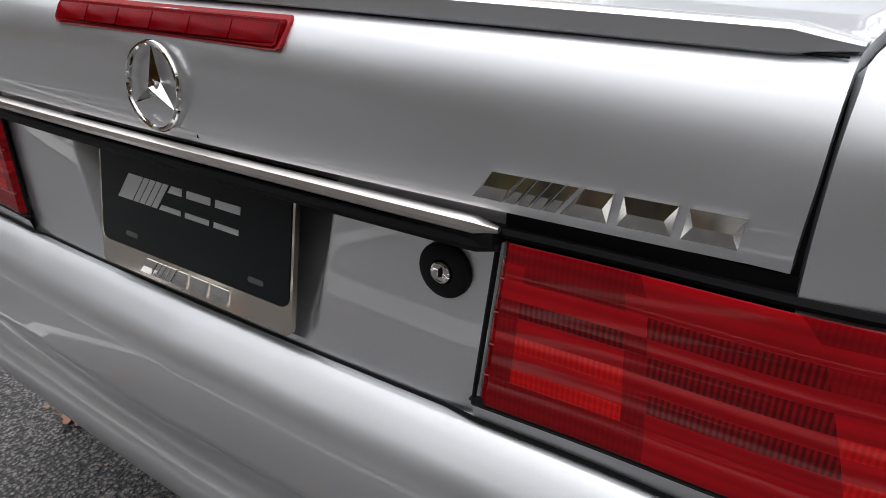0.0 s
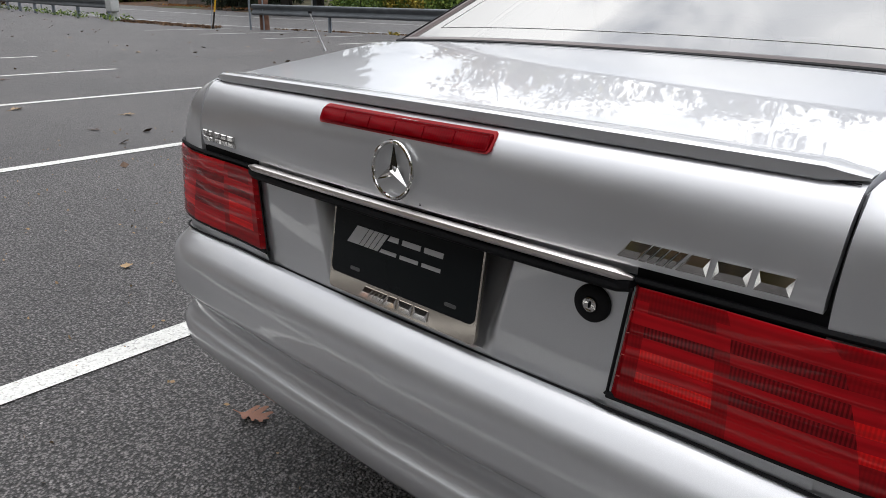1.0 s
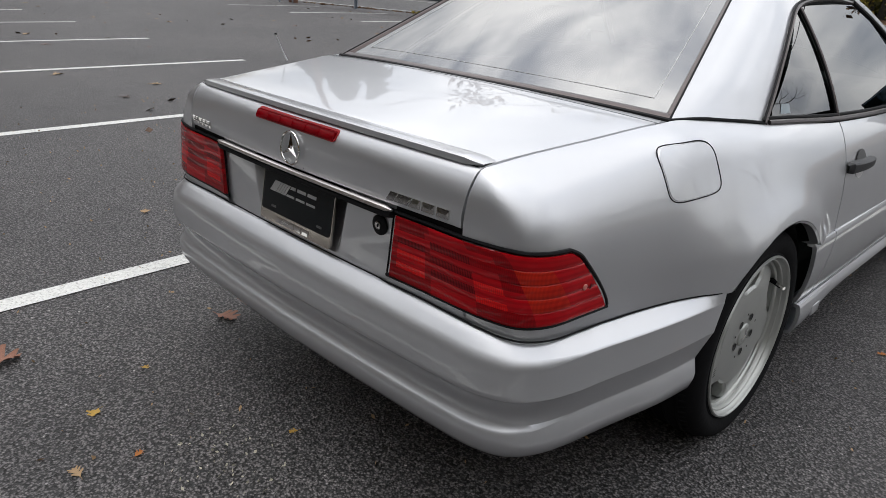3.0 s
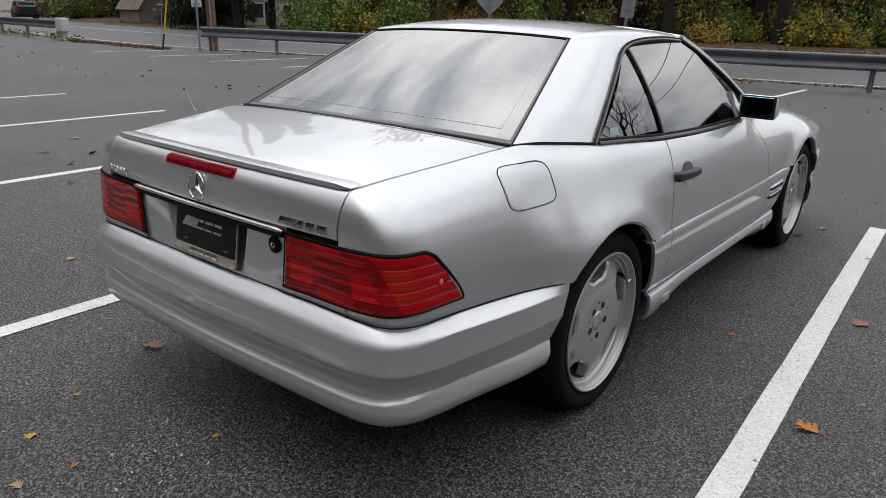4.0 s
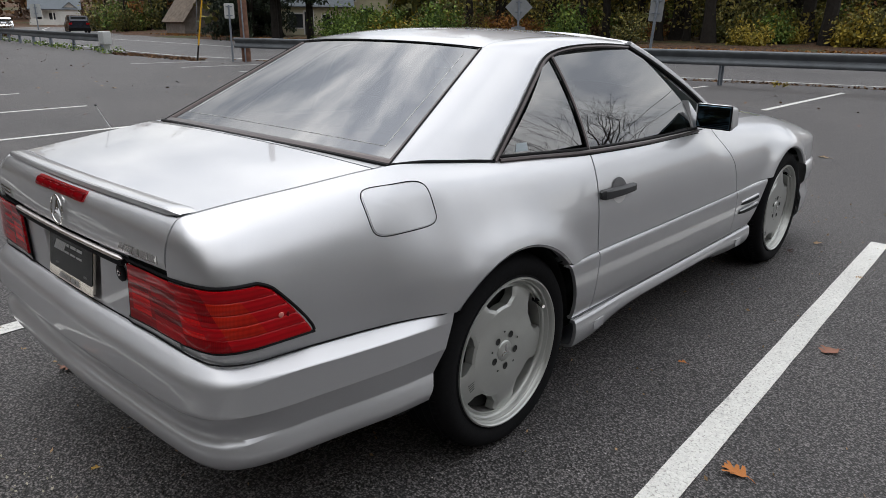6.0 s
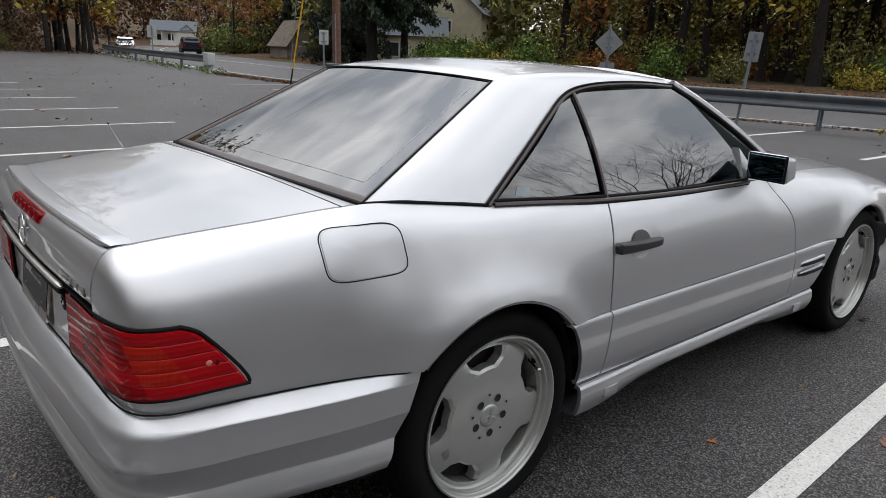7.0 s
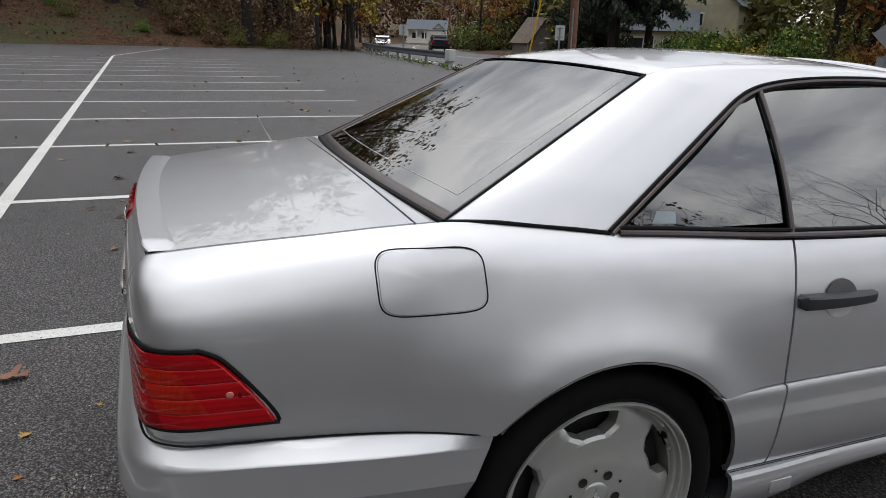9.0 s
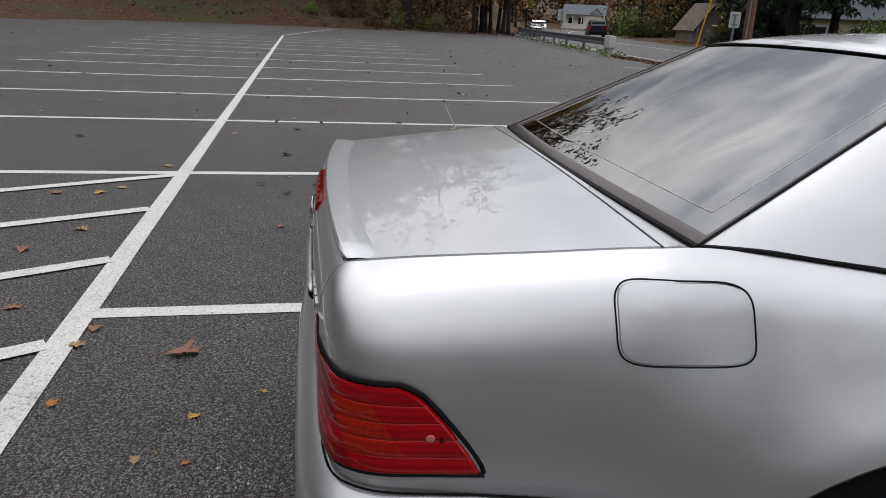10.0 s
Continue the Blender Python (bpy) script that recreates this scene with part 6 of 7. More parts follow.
# ---- distant vehicles on the road ----
def small_car(label, at, heading, paint, long_, wide, high, suv):
    g = thing("suv" if suv else "sedan", label, "car")
    M = Matrix.Translation(at) @ Matrix.Rotation(heading, 4, "Z")
    L, W, H = long_ / 2, wide / 2, high
    prof = [(-L, 0.45), (-L, 0.78 * H * 0.9), (-L * 0.86, H * (0.97 if suv else 0.66)), (-L * 0.45, H), (L * 0.12, H), (L * 0.42, 0.64 * H), (L * 0.92, 0.55 * H), (L, 0.45 * H), (L, 0.3), (-L, 0.3)]
    bm = bmesh.new()
    rows = [[(x, sx * W * (0.80 if z > 0.66 * H else 1.0), z) for x, z in prof + prof[:1]] for sx in (-1, -0.93, 0.93, 1)]
    grid(bm, rows)
    for sx, r in ((-1, rows[0]), (1, rows[-1])):
        bm.faces.new([bm.verts.new(p) for p in r[:-1]])
    bmesh.ops.remove_doubles(bm, verts=bm.verts, dist=1e-4)
    bmesh.ops.recalc_face_normals(bm, faces=bm.faces)
    bmesh.ops.transform(bm, matrix=M, verts=bm.verts)
    part("body", bm, paint, g, angle=25)
    for name, size, c, m in (("rear_window", (0.03, W * 1.35, H * 0.2), (-L * 0.945, 0, H * 0.82), PANE), ("side_window", (L * 1.0, W * 1.86, H * 0.18), (-L * 0.2, 0, H * 0.80), PANE), ("tail_lamp", (0.05, 0.28, 0.16), (-L - 0.005, W * 0.78, H * 0.56), LENS_R), ("tail_lamp", (0.05, 0.28, 0.16), (-L - 0.005, -W * 0.78, H * 0.56), LENS_R), ("bumper", (0.14, wide * 0.98, 0.26), (-L, 0, 0.45), BLACK), ("headlamp", (0.05, 0.35, 0.14), (L, W * 0.7, H * 0.42), WHITE), ("headlamp", (0.05, 0.35, 0.14), (L, -W * 0.7, H * 0.42), WHITE), ("windshield", (0.4, W * 1.4, 0.03), (L * 0.28, 0, H * 0.83), PANE)):
        bm = bmesh.new()
        box(bm, size, c, None, 0.01, 1)
        bmesh.ops.transform(bm, matrix=M, verts=bm.verts)
        part(name, bm, m, g)
    for x in (-L * 0.6, L * 0.62):
        for sy in (1, -1):
            bm = bmesh.new()
            lathe(bm, [(0.02, 0.1), (0.21, 0.105), (0.3, 0.1), (0.34, 0.07), (0.34, -0.1), (0.1, -0.11)], 20)
            bmesh.ops.transform(bm, matrix=M @ Matrix.Translation((x, sy * (W - 0.1), 0.34)) @ Matrix.Rotation(radians(90) * sy, 4, "Z"), verts=bm.verts)
            part("wheel", bm, TYRE, g)
    return g


small_car("dark blue suv driving away along the road", (-70.2, 26.0, 0), radians(164), simple("dark_blue_paint", (0.012, 0.016, 0.03), 0.2, 0.3, coat=1.0), 4.5, 1.85, 1.68, True)
small_car("pale silver sedan on the far road", (-79.8, 22.6, 0), radians(-17), simple("pale_paint", (0.55, 0.58, 0.62), 0.3, 0.4, coat=1.0), 4.5, 1.8, 1.45, False)
small_car("dark parked car beside the house", (-48.2, 30.6, 0.15), radians(40), simple("black_paint", (0.012, 0.012, 0.014), 0.2, coat=1.0), 4.5, 1.8, 1.45, False)


# ---- trees, shrubs, brush ----
G_YEL = leaf_mat("yellow_leaves", [(0.0, (0.12, 0.11, 0.014)), (0.5, (0.32, 0.25, 0.03)), (1.0, (0.50, 0.38, 0.045))])
G_ORG = leaf_mat("orange_leaves", [(0.0, (0.10, 0.035, 0.012)), (0.5, (0.24, 0.095, 0.02)), (1.0, (0.40, 0.19, 0.035))])
G_GRN = leaf_mat("green_leaves", [(0.0, (0.034, 0.07, 0.014)), (0.5, (0.10, 0.18, 0.026)), (1.0, (0.24, 0.32, 0.05))])
G_OLV = leaf_mat("olive_leaves", [(0.0, (0.04, 0.05, 0.016)), (0.5, (0.125, 0.135, 0.034)), (1.0, (0.28, 0.23, 0.055))])
G_PINE = leaf_mat("conifer_needles", [(0.0, (0.008, 0.016, 0.009)), (0.5, (0.018, 0.032, 0.016)), (1.0, (0.035, 0.05, 0.022))])
G_BRN = leaf_mat("brown_leaves", [(0.0, (0.045, 0.024, 0.014)), (0.5, (0.12, 0.06, 0.028)), (1.0, (0.22, 0.12, 0.05))])


def leaf_cloud(centres, per, size, spread, rng, droop=0.0):
    """Small bent leaf quads round the given centres."""
    c = np.repeat(np.array(centres, float), per, axis=0)
    n = len(c)
    v = rng.normal(size=(n, 3))
    v /= np.linalg.norm(v, axis=1)[:, None]
    c = c + v * (rng.random((n, 1)) ** 0.5) * np.array(spread)
    u = rng.normal(size=(n, 3))
    u /= np.linalg.norm(u, axis=1)[:, None]
    w = np.cross(u, rng.normal(size=(n, 3)))
    w /= np.linalg.norm(w, axis=1)[:, None]
    s = size * (0.5 + rng.random((n, 1)))
    k = np.stack([c - u * s, c + w * s * 0.55, c + u * s - np.array((0, 0, droop)) * s, c - w * s * 0.55], 1).reshape(-1, 3)
    return k, np.arange(n * 4).reshape(-1, 4)


def cloud_part(name, verts, faces, material, parent, label=""):
    me = bpy.data.meshes.new(name)
    me.from_pydata(verts.tolist(), [], faces.tolist())
    me.materials.append(material)
    ob = new(name, me)
    if parent is not None:
        ob.parent = parent
    return tagged(ob, label)


def tree_base(seed, tall, r0, limbs, start, label, category="tree", leaves=None, per=26, size=0.22, spread=(1.0, 1.0, 0.8), lean=0.3):
    rng = np.random.default_rng(seed)
    t = thing("tree", label, category)
    bm = bmesh.new()
    ax, ay = rng.normal(0, lean, 2)
    trunk = [(ax * (z / tall) ** 2 + 0.08 * math.sin(z * 0.7 + seed), ay * (z / tall) ** 2 + 0.08 * math.cos(z * 0.5), z) for z in np.linspace(-0.2, tall, 10)]
    tube(bm, trunk, [r0 * (1.5 if i == 0 else 1.05) * (1 - 0.85 * i / 9) for i in range(10)], 9)
    ends = []
    for k in range(limbs):
        z = lerp(start, tall * 0.97, (k + rng.random()) / limbs)
        i = z / tall * 9
        base = lerp(np.array(trunk[int(min(i, 8))]), np.array(trunk[int(min(i, 8)) + 1]), min(1, i - int(min(i, 8))))
        a = rng.random() * 2 * math.pi
        ln = tall * (0.10 + 0.22 * rng.random()) * (1.15 - 0.5 * z / tall)
        up = 0.35 + 0.5 * rng.random()
        p1 = base + np.array((math.cos(a), math.sin(a), up)) * ln * 0.5
        p2 = base + np.array((math.cos(a + 0.2), math.sin(a + 0.2), up * 1.15)) * ln
        rr = r0 * 0.32 * (1.1 - z / tall)
        tube(bm, [base, p1, p2], [rr, rr * 0.6, rr * 0.18], 6)
        ends += [p1 * 0.4 + p2 * 0.6, p2]
        for _ in range(3):
            b = a + rng.normal(0, 0.8)
            q0 = lerp(p1, p2, rng.random())
            q1 = q0 + np.array((math.cos(b), math.sin(b), 0.3 + 0.5 * rng.random())) * ln * 0.4
            tube(bm, [q0, lerp(q0, q1, 0.5) + rng.normal(0, 0.05, 3), q1], [rr * 0.35, rr * 0.22, rr * 0.08], 5)
            ends.append(q1)
            for _ in range(2):
                q2 = q1 + rng.normal(0, 1, 3) * ln * 0.16 + np.array((0, 0, ln * 0.1))
                tube(bm, [lerp(q0, q1, 0.7), q2], [rr * 0.14, rr * 0.05], 4)
    part("trunk", bm, BARK, t, "dark trunk with limbs")
    if leaves is not None:
        v, f = leaf_cloud(ends, per, size, spread, rng, 0.3)
        cloud_part("crown", v, f, leaves, t, "loose crown of autumn leaves")
    return t


def bare_tree(seed, tall):
    """A leafless tree that forks down to fine twigs."""
    rg = np.random.default_rng(seed)
    t = thing("tree", "bare tree with many fine twigs", "tree")
    bm = bmesh.new()

    def grow(p, d, ln, r, level):
        n = 4 if level < 2 else 3
        pts, rs = [p], [r]
        for i in range(1, n):
            d = d + rg.normal(0, 0.16, 3) + np.array((0, 0, 0.05))
            d /= np.linalg.norm(d)
            pts.append(pts[-1] + d * ln / (n - 1))
            rs.append(r * (1 - 0.45 * i / (n - 1)))
        tube(bm, pts, rs, (9, 7, 5, 4, 3, 3)[level], cap=False)
        if level == 5:
            return
        for k in range((5, 4, 4, 4, 4)[level]):
            q = pts[-1] if k < 2 else lerp(pts[-2], pts[-1], rg.random())
            e = d + rg.normal(0, 0.55, 3) * np.array((1, 1, 0.6)) + np.array((0, 0, 0.08))
            e /= np.linalg.norm(e)
            grow(q, e, ln * (0.62 + 0.2 * rg.random()), rs[-1] * (0.72 if k else 0.9), level + 1)

    grow(np.array((0, 0, -0.2)), np.array((0.05, 0, 1.0)), tall * 0.25, tall * 0.012, 0)
    part("trunk", bm, BARK, t, "dark forking trunk and twigs")
    return t


def conifer(seed, tall, foot=0.04):
    rng = np.random.default_rng(seed)
    t = thing("conifer", "tall dark green conifer with drooping boughs", "tree")
    bm = bmesh.new()
    tube(bm, [(0, 0, -0.2), (0, 0, tall)], [0.25, 0.03], 8)
    centres = []
    for k in range(150):
        z = tall * (foot + (0.99 - foot) * (k / 150))
        a = rng.random() * 2 * math.pi
        ln = (1 - z / tall) * 3.0 + 0.4
        ln *= 0.7 + 0.5 * rng.random()
        e = np.array((math.cos(a) * ln, math.sin(a) * ln, z - 0.28 * ln))
        tube(bm, [(0, 0, z), (e[0] * 0.5, e[1] * 0.5, z - 0.05 * ln), tuple(e)], [0.03, 0.02, 0.008], 4)
        for s in (0.3, 0.5, 0.7, 0.88, 1.0):
            centres.append((e[0] * s, e[1] * s, z - 0.28 * ln * s * s - 0.1))
    part("trunk", bm, BARK, t)
    v, f = leaf_cloud(centres, 22, 0.13, (0.34, 0.34, 0.30), rng, 1.0)
    cloud_part("bough_foliage", v, f, G_PINE, t, "drooping dark boughs")
    return t


def shrub(seed, r, h, mat, label):
    rng = np.random.default_rng(seed)
    t = thing("shrub", label, "shrub")
    bm = bmesh.new()
    cs = []
    for k in range(22):
        a, q = rng.random() * 2 * math.pi, rng.random() ** 0.6 * r
        z = h * (0.25 + 0.75 * rng.random()) * (1 - 0.35 * q / r)
        e = (math.cos(a) * q, math.sin(a) * q, z)
        tube(bm, [(math.cos(a) * q * 0.2, math.sin(a) * q * 0.2, -0.1), (e[0] * 0.7, e[1] * 0.7, z * 0.6), e], [0.022, 0.014, 0.004], 4)
        cs += [e, (e[0] * 0.85, e[1] * 0.85, z * 0.65), (e[0] * 0.9, e[1] * 0.9, z * 0.35)]
    part("stem", bm, BARK, t, "thin stems")
    v, f = leaf_cloud(cs, 24, 0.075, (0.45, 0.45, 0.38), rng, 0.2)
    cloud_part("foliage", v, f, mat, t, "small leaves")
    return t


rng = np.random.default_rng(11)


def put(kinds, n, region, group, lo=0.8, hi=1.2, gap=1.0):
    """Copies of the given kinds over a region: region(rng) gives x, y."""
    for k in range(n):
        x, y = region()
        src = kinds[k % len(kinds)]
        s = lo + (hi - lo) * rng.random()
        c = copy_thing(src, Matrix.Translation((x, y, height(x, y) - 0.05)) @ Matrix.Rotation(rng.random() * 6.28, 4, "Z"))
        c.scale = (s, s, s)
        tagged(c, group=group)


def polar(h0, h1, d0, d1):
    def f():
        h, d = radians(lerp(h0, h1, rng.random())), lerp(d0, d1, rng.random() ** 0.8)
        return 2.1 - d * math.sin(h), -1.0 + d * math.cos(h)
    return f


FARAWAY = Matrix.Translation((0, 0, 0))
wood = [tree_base(1, 15, 0.26, 16, 3.0, "tall woodland tree with thin yellow leaves", leaves=G_YEL, per=10),
        tree_base(2, 17, 0.33, 16, 5.0, "tall dark woodland tree with brown leaves", leaves=G_BRN, per=9),
        tree_base(3, 13, 0.20, 16, 2.0, "slim woodland tree with orange leaves", leaves=G_ORG, per=14),
        tree_base(4, 16, 0.38, 14, 4.0, "thick woodland tree with olive leaves", leaves=G_OLV, per=12)]
bare = [bare_tree(7, 20.5), bare_tree(8, 15.0)]
pines = [conifer(5, 13), conifer(6, 10), conifer(9, 15, 0.24)]
shr = [shrub(21, 1.3, 1.9, G_GRN, "leafy green shrub beside the road"), shrub(22, 1.2, 1.7, G_YEL, "yellowing shrub beside the road"), shrub(23, 1.1, 2.2, G_OLV, "dull olive shrub in the undergrowth"), shrub(24, 1.2, 1.5, G_ORG, "orange-leaved shrub on leaf litter"), shrub(25, 1.2, 1.6, G_BRN, "brown-leaved shrub in the undergrowth")]
for o, (x, y) in zip(wood + bare + pines + shr, ((-22, 40), (-15, 39.5), (-30, 47), (-9, 41), (12.4, 16.6), (20.0, 15.0), (-44.5, 28.4), (-50.4, 32.3), (-34.6, 26.2), (-33.5, 29.5), (-12, 38), (-18, 36), (-26, 37), (-63, 17))):
    o.location = (x, y, height(x, y) - 0.05)
bare[0].scale = (0.8, 0.8, 0.9)
put(bare[:1], 1, lambda: (15.5, 13.5), "bare trees beside the lot", 0.7, 0.75)
# woods across the road
put(wood, 60, polar(3, 42, 45, 75), "woods across the road", 0.9, 1.3)
put([shr[2], shr[1], shr[4], shr[0], shr[3]], 58, polar(3, 43, 42, 60), "undergrowth", 0.8, 1.5)
put([shr[0], shr[0], shr[1]], 14, polar(43, 52, 41, 46), "green roadside bushes", 1.0, 1.35)
put(pines[:2], 4, polar(56.6, 58.2, 59, 65), "conifers by the house", 0.8, 1.1)
put(pines[2:], 2, polar(51.0, 56.5, 43, 46), "conifers before the house", 0.9, 1.1)
put([shr[0], shr[2], shr[2]], 9, polar(64.0, 68.0, 80, 104), "bushes beside the shed", 1.3, 2.2)
put([pines[1], wood[2], wood[0]], 12, polar(60, 67, 78, 110), "trees behind the shed", 0.7, 1.1)
put([wood[0], wood[2], wood[3]], 16, polar(66, 78, 182, 215), "trees behind the white house", 0.8, 1.1)
put([wood[0], wood[2], wood[0]], 9, polar(74.5, 80, 108, 135), "yellow trees at the bend", 0.6, 0.95)
put([shr[1], shr[0], shr[1], shr[2]], 20, polar(2, 24, 42, 50), "yellow-green roadside brush", 0.9, 1.5)
# the wooded bank west of the lot
put([wood[1], wood[3], wood[2], wood[1]], 72, polar(79.5, 118, 67, 105), "trees on the bank", 1.1, 1.6)
put([wood[2], wood[0], wood[2]], 9, polar(75.5, 80, 64, 74), "orange trees at the foot of the bank", 0.75, 1.0)
put([shr[2], shr[4], shr[2], shr[4]], 34, polar(80.5, 90, 64.5, 85), "undergrowth on the bank", 0.6, 1.2)
put([shr[4], shr[2], shr[0]], 26, polar(90, 118, 62, 84), "brush on the bank", 0.35, 0.8)
# trees behind the camera; the bare ones show mirrored in the glass
put(bare, 5, lambda: (19 + 6 * rng.random(), -12 + 24 * rng.random()), "bare trees beside the lot", 0.8, 1.15)
# unseen trees east and south, set dense to darken paint and ground
put([wood[1], wood[3], wood[0]], 34, lambda: (25 + 11 * rng.random(), -40 + 62 * rng.random()), "trees east of the lot", 0.9, 1.3)
put([wood[1], wood[3], wood[2]], 54, lambda: (-30 + 62 * rng.random(), -24 - 12 * rng.random()), "trees south of the lot", 0.9, 1.35)
# dense leafy distance
# unseen leaf mass added to shut out low sky behind the lot
rng4 = np.random.default_rng(31)
cs = [(rng4.uniform(-45, 38), rng4.uniform(-42, -28), 0.5 + 13 * rng4.random()) for _ in range(420)] + [(rng4.uniform(29, 40), rng4.uniform(-40, 24), 0.5 + 11 * rng4.random()) for _ in range(300)]
rng2 = np.random.default_rng(77)
v, f = leaf_cloud(cs, 26, 0.34, (2.2, 2.2, 1.6), rng4)
tagged(cloud_part("unseen_lot_woods", v, f, G_OLV, None), "unseen dense olive and brown woods added to darken the car's reflections", "woods", "", "stuff")
cs = []
for k in range(1700):
    h, d = radians(rng2.uniform(2, 61)), rng2.uniform(62, 92)
    cs.append((2 - d * math.sin(h), -1 + d * math.cos(h), 0.5 + 7.5 * rng2.random() ** 1.2))
v, f = leaf_cloud(cs, 26, 0.34, (2.2, 2.2, 1.6), rng2)
tagged(cloud_part("far_woods", v, f, G_OLV, None), "dense far woods of dull olive and brown leaves", "woods", "", "stuff")
cs = []
for k in range(700):
    h, d = radians(rng2.uniform(60, 120)), rng2.uniform(112, 190)
    if 1.10 < h < 1.36:
        d = max(d, 186)
    x, y = 2 - d * math.sin(h), -1 + d * math.cos(h)
    cs.append((x, y, height(x, y) + 0.5 + 13 * rng2.random()))
v, f = leaf_cloud(cs, 26, 0.55, (3.2, 3.2, 2.2), rng2)
tagged(cloud_part("far_hill_woods", v, f, G_BRN, None), "far hillside woods in brown and orange leaf", "woods", "", "stuff")
cs = []
for k in range(560):
    h, d = radians(rng2.uniform(2, 44)), rng2.uniform(45, 62)
    x, y = 2 - d * math.sin(h), -1 + d * math.cos(h)
    cs.append((x, y, height(x, y) + 0.2 + 5.5 * rng2.random() ** 1.3))
v, f = leaf_cloud(cs, 34, 0.12, (1.3, 1.3, 0.8), rng2)
tagged(cloud_part("woods_understory", v, f, leaf_mat("mixed_understory", [(0.0, (0.05, 0.05, 0.016)), (0.4, (0.15, 0.14, 0.036)), (0.7, (0.28, 0.22, 0.05)), (0.9, (0.38, 0.35, 0.06)), (1.0, (0.50, 0.42, 0.07))]), None), "brown and yellow understory leaves among trunks", "woods", "", "stuff")
cs = []
for k in range(520):
    h, d = radians(rng2.uniform(79, 91)), rng2.uniform(67, 86)
    x, y = 2 - d * math.sin(h), -1 + d * math.cos(h)
    cs.append((x, y, height(x, y) + 0.2 + 4.0 * rng2.random() ** 1.4))
v, f = leaf_cloud(cs, 24, 0.13, (1.5, 1.5, 1.0), rng2)
tagged(cloud_part("bank_understory", v, f, G_BRN, None), "brown understory leaves on the wooded bank", "woods", "", "stuff")
v, f = leaf_cloud([(x, y, height(x, y) + 0.03) for x, y in [polar(76, 118, 61.5, 90)() for _ in range(2600)]], 7, 0.11, (1.2, 1.2, 0.05), rng2)
tagged(cloud_part("bank_leaf_litter", v, f, G_BRN, None), "brown fallen leaves over the bank", "leaf litter", "", "stuff")
v, f = leaf_cloud([(x, far_y(-x) + 0.5 + 2.0 * rng2.random(), 0.18) for x in rng2.uniform(-60, 25, 500)], 10, 0.07, (0.8, 0.6, 0.05), rng2)
tagged(cloud_part("verge_leaf_litter", v, f, G_ORG, None), "orange fallen leaves along the far verge", "leaf litter", "", "stuff")
v, f = leaf_cloud([(x, float(np.interp(-x, (-12, -3, 6, 19.5, 24.5), (19.6, 17.0, 15.4, 12.3, 11.2))) + rng2.normal(0, 0.12) + 0.15, 0.012) for x in rng2.uniform(-19.5, 8, 420)], 5, 0.035, (0.25, 0.12, 0.012), rng2)
tagged(cloud_part("rail_leaf_litter", v, f, G_BRN, None), "dry leaves gathered along the lot edge", "leaf litter", "", "stuff")
v, f = leaf_cloud([(x, 11.05 + rng2.normal(0, 0.22), 0.02) for x in rng2.uniform(-27.5, -20.8, 260)], 6, 0.05, (0.3, 0.12, 0.03), rng2)
tagged(cloud_part("verge_litter", v, f, G_BRN, None), "brown dry leaves heaped between the guardrails", "leaf litter", "", "stuff")
v, f = leaf_cloud([(x, y, 0.12) for x, y in [(lerp(-27.6, -60, t), float(np.interp(t, (0, 0.2, 0.5, 1), (11.0, 11.5, 12.6, 15.6))) + rng2.normal(0, 0.25)) for t in rng2.random(60) ** 1.9]], 14, 0.05, (0.35, 0.25, 0.16), rng2)
tagged(cloud_part("rail_weeds", v, f, G_GRN, None), "green and yellow weeds along the far guardrail", "weeds", "", "stuff")
v, f = leaf_cloud([(x, y, 0.08) for x, y in ((-3.2, 15.0), (-3.0, 15.05), (-14.6, 12.95), (-14.4, 13.0))], 16, 0.035, (0.14, 0.07, 0.08), rng2)
tagged(cloud_part("weed_tuft", v, f, G_YEL, None), "yellow-green weeds at the lot edge", "weeds", "", "stuff")


# ---- fallen leaves on the lot ----
LEAF_M = {"russet": simple("russet_leaf", (0.27, 0.125, 0.08), 0.7, 0, 0.35, 40), "orange": simple("orange_leaf", (0.42, 0.15, 0.03), 0.7, 0, 0.3, 40), "tan": simple("tan_leaf", (0.36, 0.24, 0.13), 0.75, 0, 0.3, 40), "yellow": simple("yellow_leaf", (0.48, 0.30, 0.06), 0.7, 0, 0.3, 40), "dark": simple("dark_leaf", (0.07, 0.045, 0.035), 0.8, 0, 0.3, 40)}


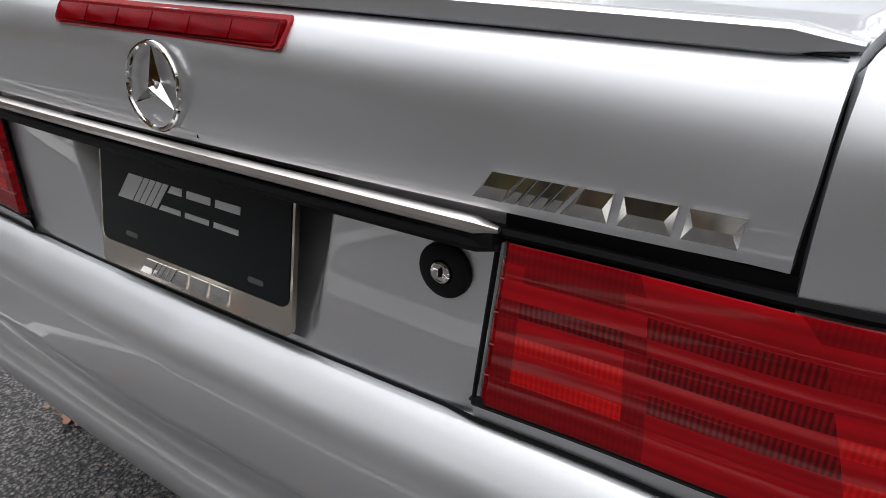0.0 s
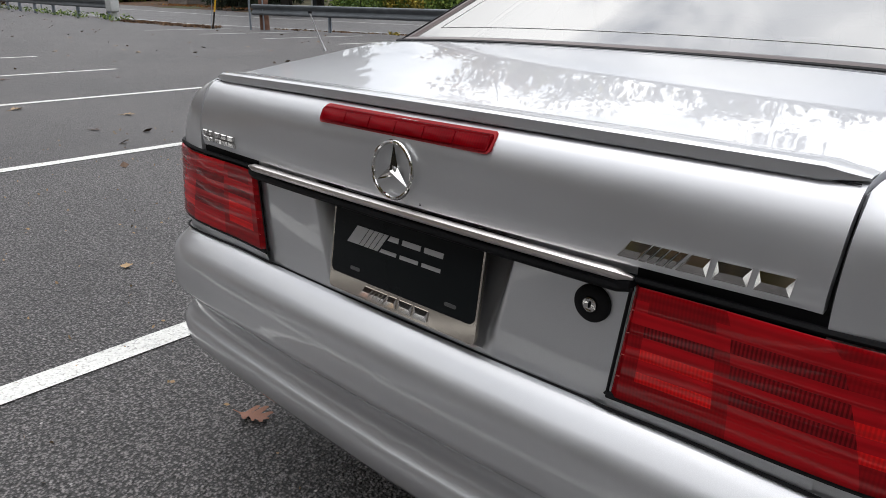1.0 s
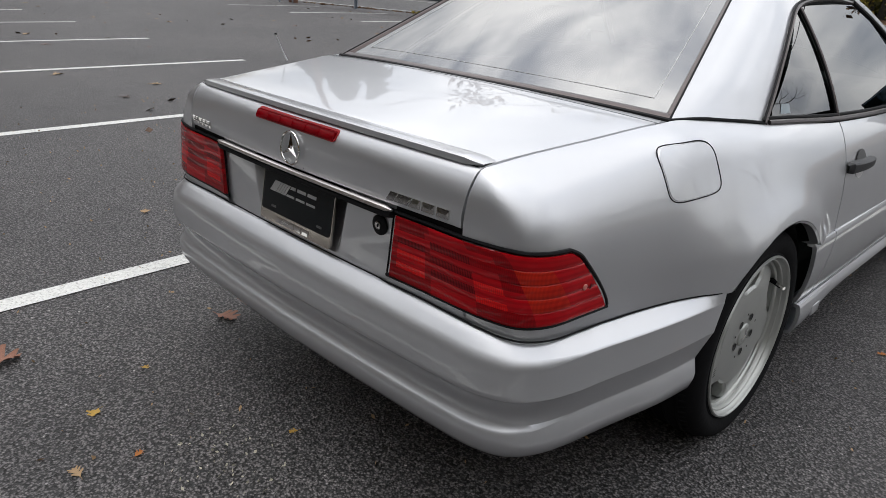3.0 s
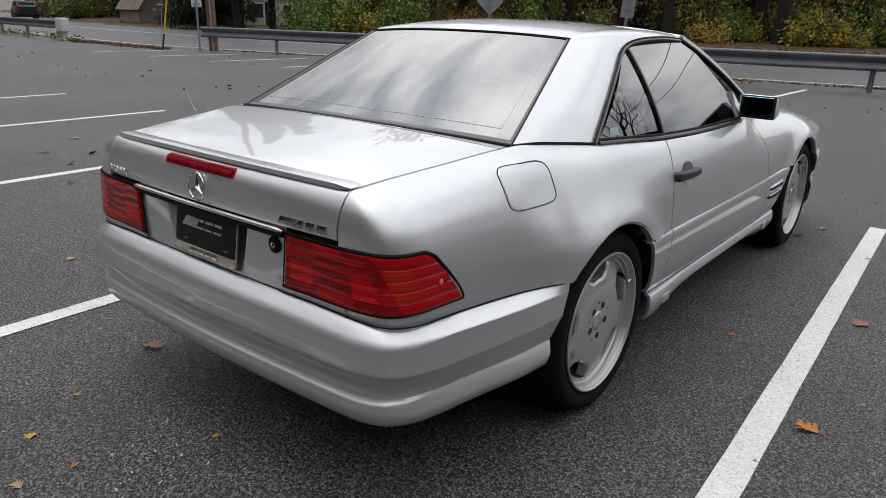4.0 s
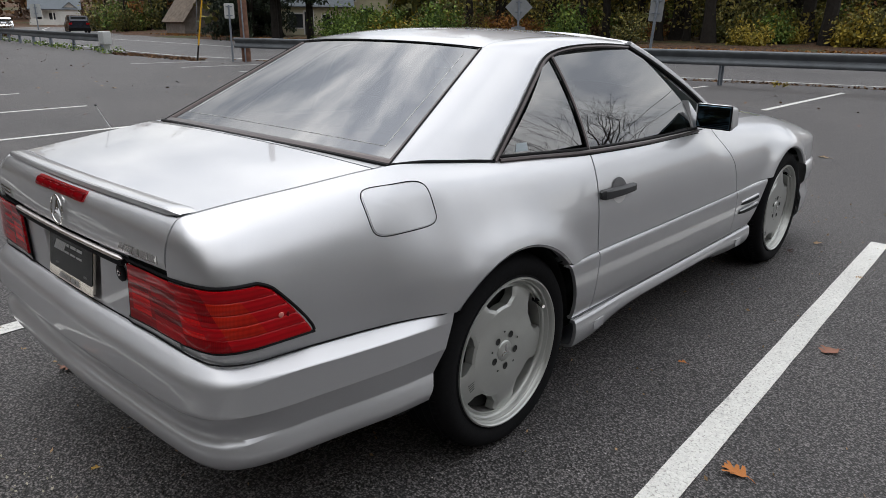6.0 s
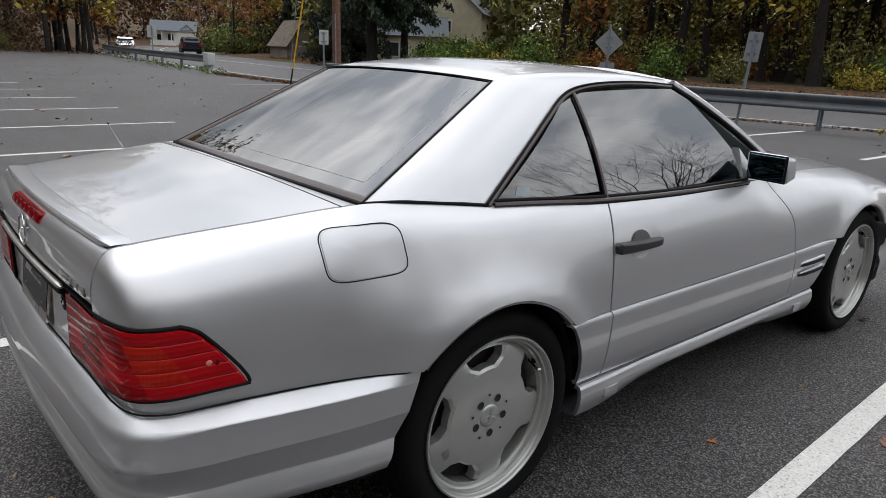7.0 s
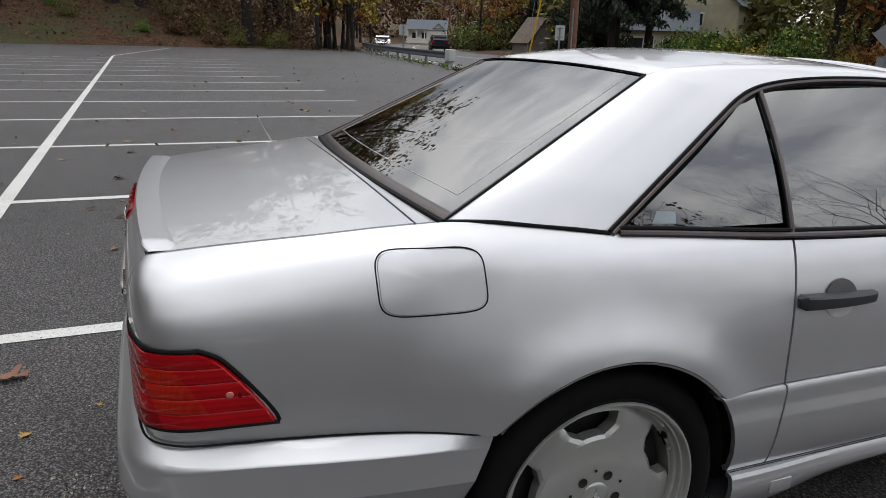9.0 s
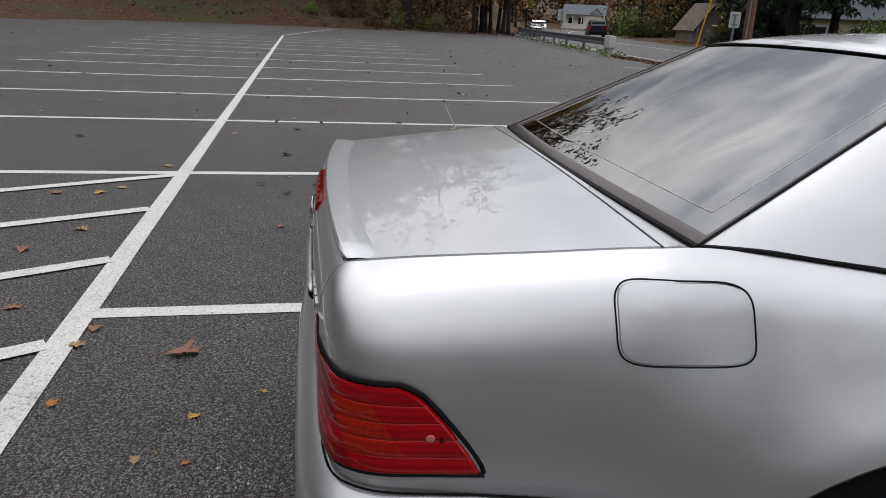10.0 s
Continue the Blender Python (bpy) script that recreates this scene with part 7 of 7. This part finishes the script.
def fallen_leaf(x, y, size, tone, spin, lobes=7, seed=0):
    """A dry oak leaf: a stalk, a midrib and curled lobes with deep bays between them."""
    rg = np.random.default_rng(seed)
    bm = bmesh.new()
    spine = []
    bend, cup = rg.uniform(-0.2, 0.2), rg.uniform(0.10, 0.45)
    for k in range(9):
        ax = -0.85 + 1.85 * k / 8
        spine.append(Vector((ax, bend * (ax * ax - 0.4), 0.06 + 0.12 * rg.random())))
    mids = [bm.verts.new(p) for p in spine]
    for sg in (1, -1):
        rim = []
        for k in range(9):
            out = (0.07, 0.16, 0.62, 0.17, 0.78, 0.20, 0.52, 0.16, 0.03)[k] * (0.75 + 0.5 * rg.random())
            fwd = 0.30 if k in (2, 4, 6) else 0.02
            p = spine[k] + Vector((fwd * (0.7 + 0.6 * rg.random()), sg * out, cup * out * out + (0.10 * rg.random() if k % 2 == 0 else 0.0)))
            if k in (2, 4, 6):
                wide = 0.11 + 0.05 * rg.random()
                rim.append((bm.verts.new(p + Vector((-wide, -sg * 0.10, 0.02))), bm.verts.new(p), bm.verts.new(p + Vector((wide, -sg * 0.07, 0.0)))))
            else:
                rim.append((bm.verts.new(p),))
        for k in range(8):
            edge = [rim[k][-1]] if k == 0 else list(rim[k])
            nxt = rim[k + 1][0]
            loop = [mids[k]] + edge + [nxt, mids[k + 1]]
            bm.faces.new(loop if sg == -1 else loop[::-1])
    tube(bm, [tuple(spine[0]), (-1.1, bend * 0.5, 0.10), (-1.4, bend * 0.8 + 0.1, 0.05)], [0.03, 0.025, 0.02], 5)
    bmesh.ops.triangulate(bm, faces=[f for f in bm.faces if len(f.verts) > 4])
    ob = finish("fallen_leaf", bm, LEAF_M[tone], None, "", angle=60)
    ob.location, ob.scale, ob.rotation_euler = (x, y, 0.001), (size, size, size), (0, 0, radians(spin))
    return tagged(ob, f"curled {tone} oak leaf lying on the asphalt", "leaf", "fallen leaves")


SPOTS = [(-0.72, -0.785, 0.062, "russet"), (-0.872, -1.487, 0.085, "russet"), (1.468, 0.349, 0.058, "orange"), (1.447, 1.464, 0.062, "russet"), (-0.42, -1.36, 0.028, "yellow"), (-0.536, -1.838, 0.036, "orange"), (-0.963, -1.904, 0.05, "tan"), (-1.112, -1.873, 0.045, "russet"), (-2.5, -2.36, 0.06, "tan"), (-3.38, -2.51, 0.055, "yellow"), (-3.54, -2.41, 0.06, "tan"), (-3.35, -2.8, 0.06, "russet"), (-2.12, -2.53, 0.06, "russet"), (-4.85, -1.32, 0.07, "dark"), (-5.95, -1.91, 0.06, "tan"), (-0.567, -1.153, 0.018, "yellow"), (-1.345, -2.28, 0.05, "russet"), (0.113, 6.39, 0.07, "tan"), (0.95, 3.09, 0.04, "tan"), (0.862, 2.79, 0.04, "dark"), (1.3, 2.56, 0.03, "tan"), (-0.165, -1.344, 0.02, "orange"), (-0.19, -1.49, 0.03, "tan"), (0.016, -0.98, 0.018, "yellow"), (-2.01, -0.53, 0.04, "tan"), (-5.1, 0.62, 0.06, "dark"), (-6.6, 0.53, 0.08, "tan"), (1.03, 0.94, 0.025, "orange")]
for k, (x, y, s, tone) in enumerate(SPOTS):
    fallen_leaf(x, y, s * 0.8, tone, (k * 73 + 20) % 360, 5, k)
rng3 = np.random.default_rng(5)
for k in range(110):
    x, y = rng3.uniform(-26, 6), rng3.uniform(-6, 13)
    if -1.2 < x < 1.1 and -1.4 < y < 3.8 or math.hypot(x - 1.5, y + 1) < 1.4:
        continue
    fallen_leaf(x, y, rng3.uniform(0.025, 0.065), ("russet", "tan", "tan", "dark", "tan")[k % 5], rng3.uniform(0, 360), 5, 100 + k)
v, f = leaf_cloud([(x, y, 0.012) for x, y in zip(rng3.uniform(-58, 9, 800), rng3.uniform(-16, 12.5, 800)) if not (-1.4 < x < 2.6 and -2.4 < y < 4) and edge_dist(x, y) < -1], 1, 0.045, (0.1, 0.1, 0.008), rng3)
v[:, 2] = np.clip(v[:, 2], 0.003, 0.03)
tagged(cloud_part("lot_leaf_scatter", v, f, G_BRN, None), "small dry leaves scattered over the lot", "leaf litter", "", "stuff")
# grit and crumbs
cs = [(rng3.normal(0.02, 0.10), rng3.normal(-1.20, 0.07), 0.004) for _ in range(90)]
v, f = leaf_cloud(cs, 1, 0.0055, (0.01, 0.01, 0.002), rng3)
tagged(cloud_part("pale_crumbs", v, f, simple("pale_crumb", (0.55, 0.52, 0.42), 0.8), None), "pale crumbs spilled on the asphalt behind the car", "crumbs", "", "stuff")
cs = [(x, y, 0.004) for x, y in zip(rng3.uniform(-5, 3, 1500), rng3.uniform(-3.2, 4.5, 1500))]
v, f = leaf_cloud(cs, 1, 0.008, (0.02, 0.02, 0.003), rng3)
tagged(cloud_part("leaf_crumbs", v, f, LEAF_M["tan"], None), "scattered crumbs of dry leaf on asphalt", "leaf litter", "", "stuff")
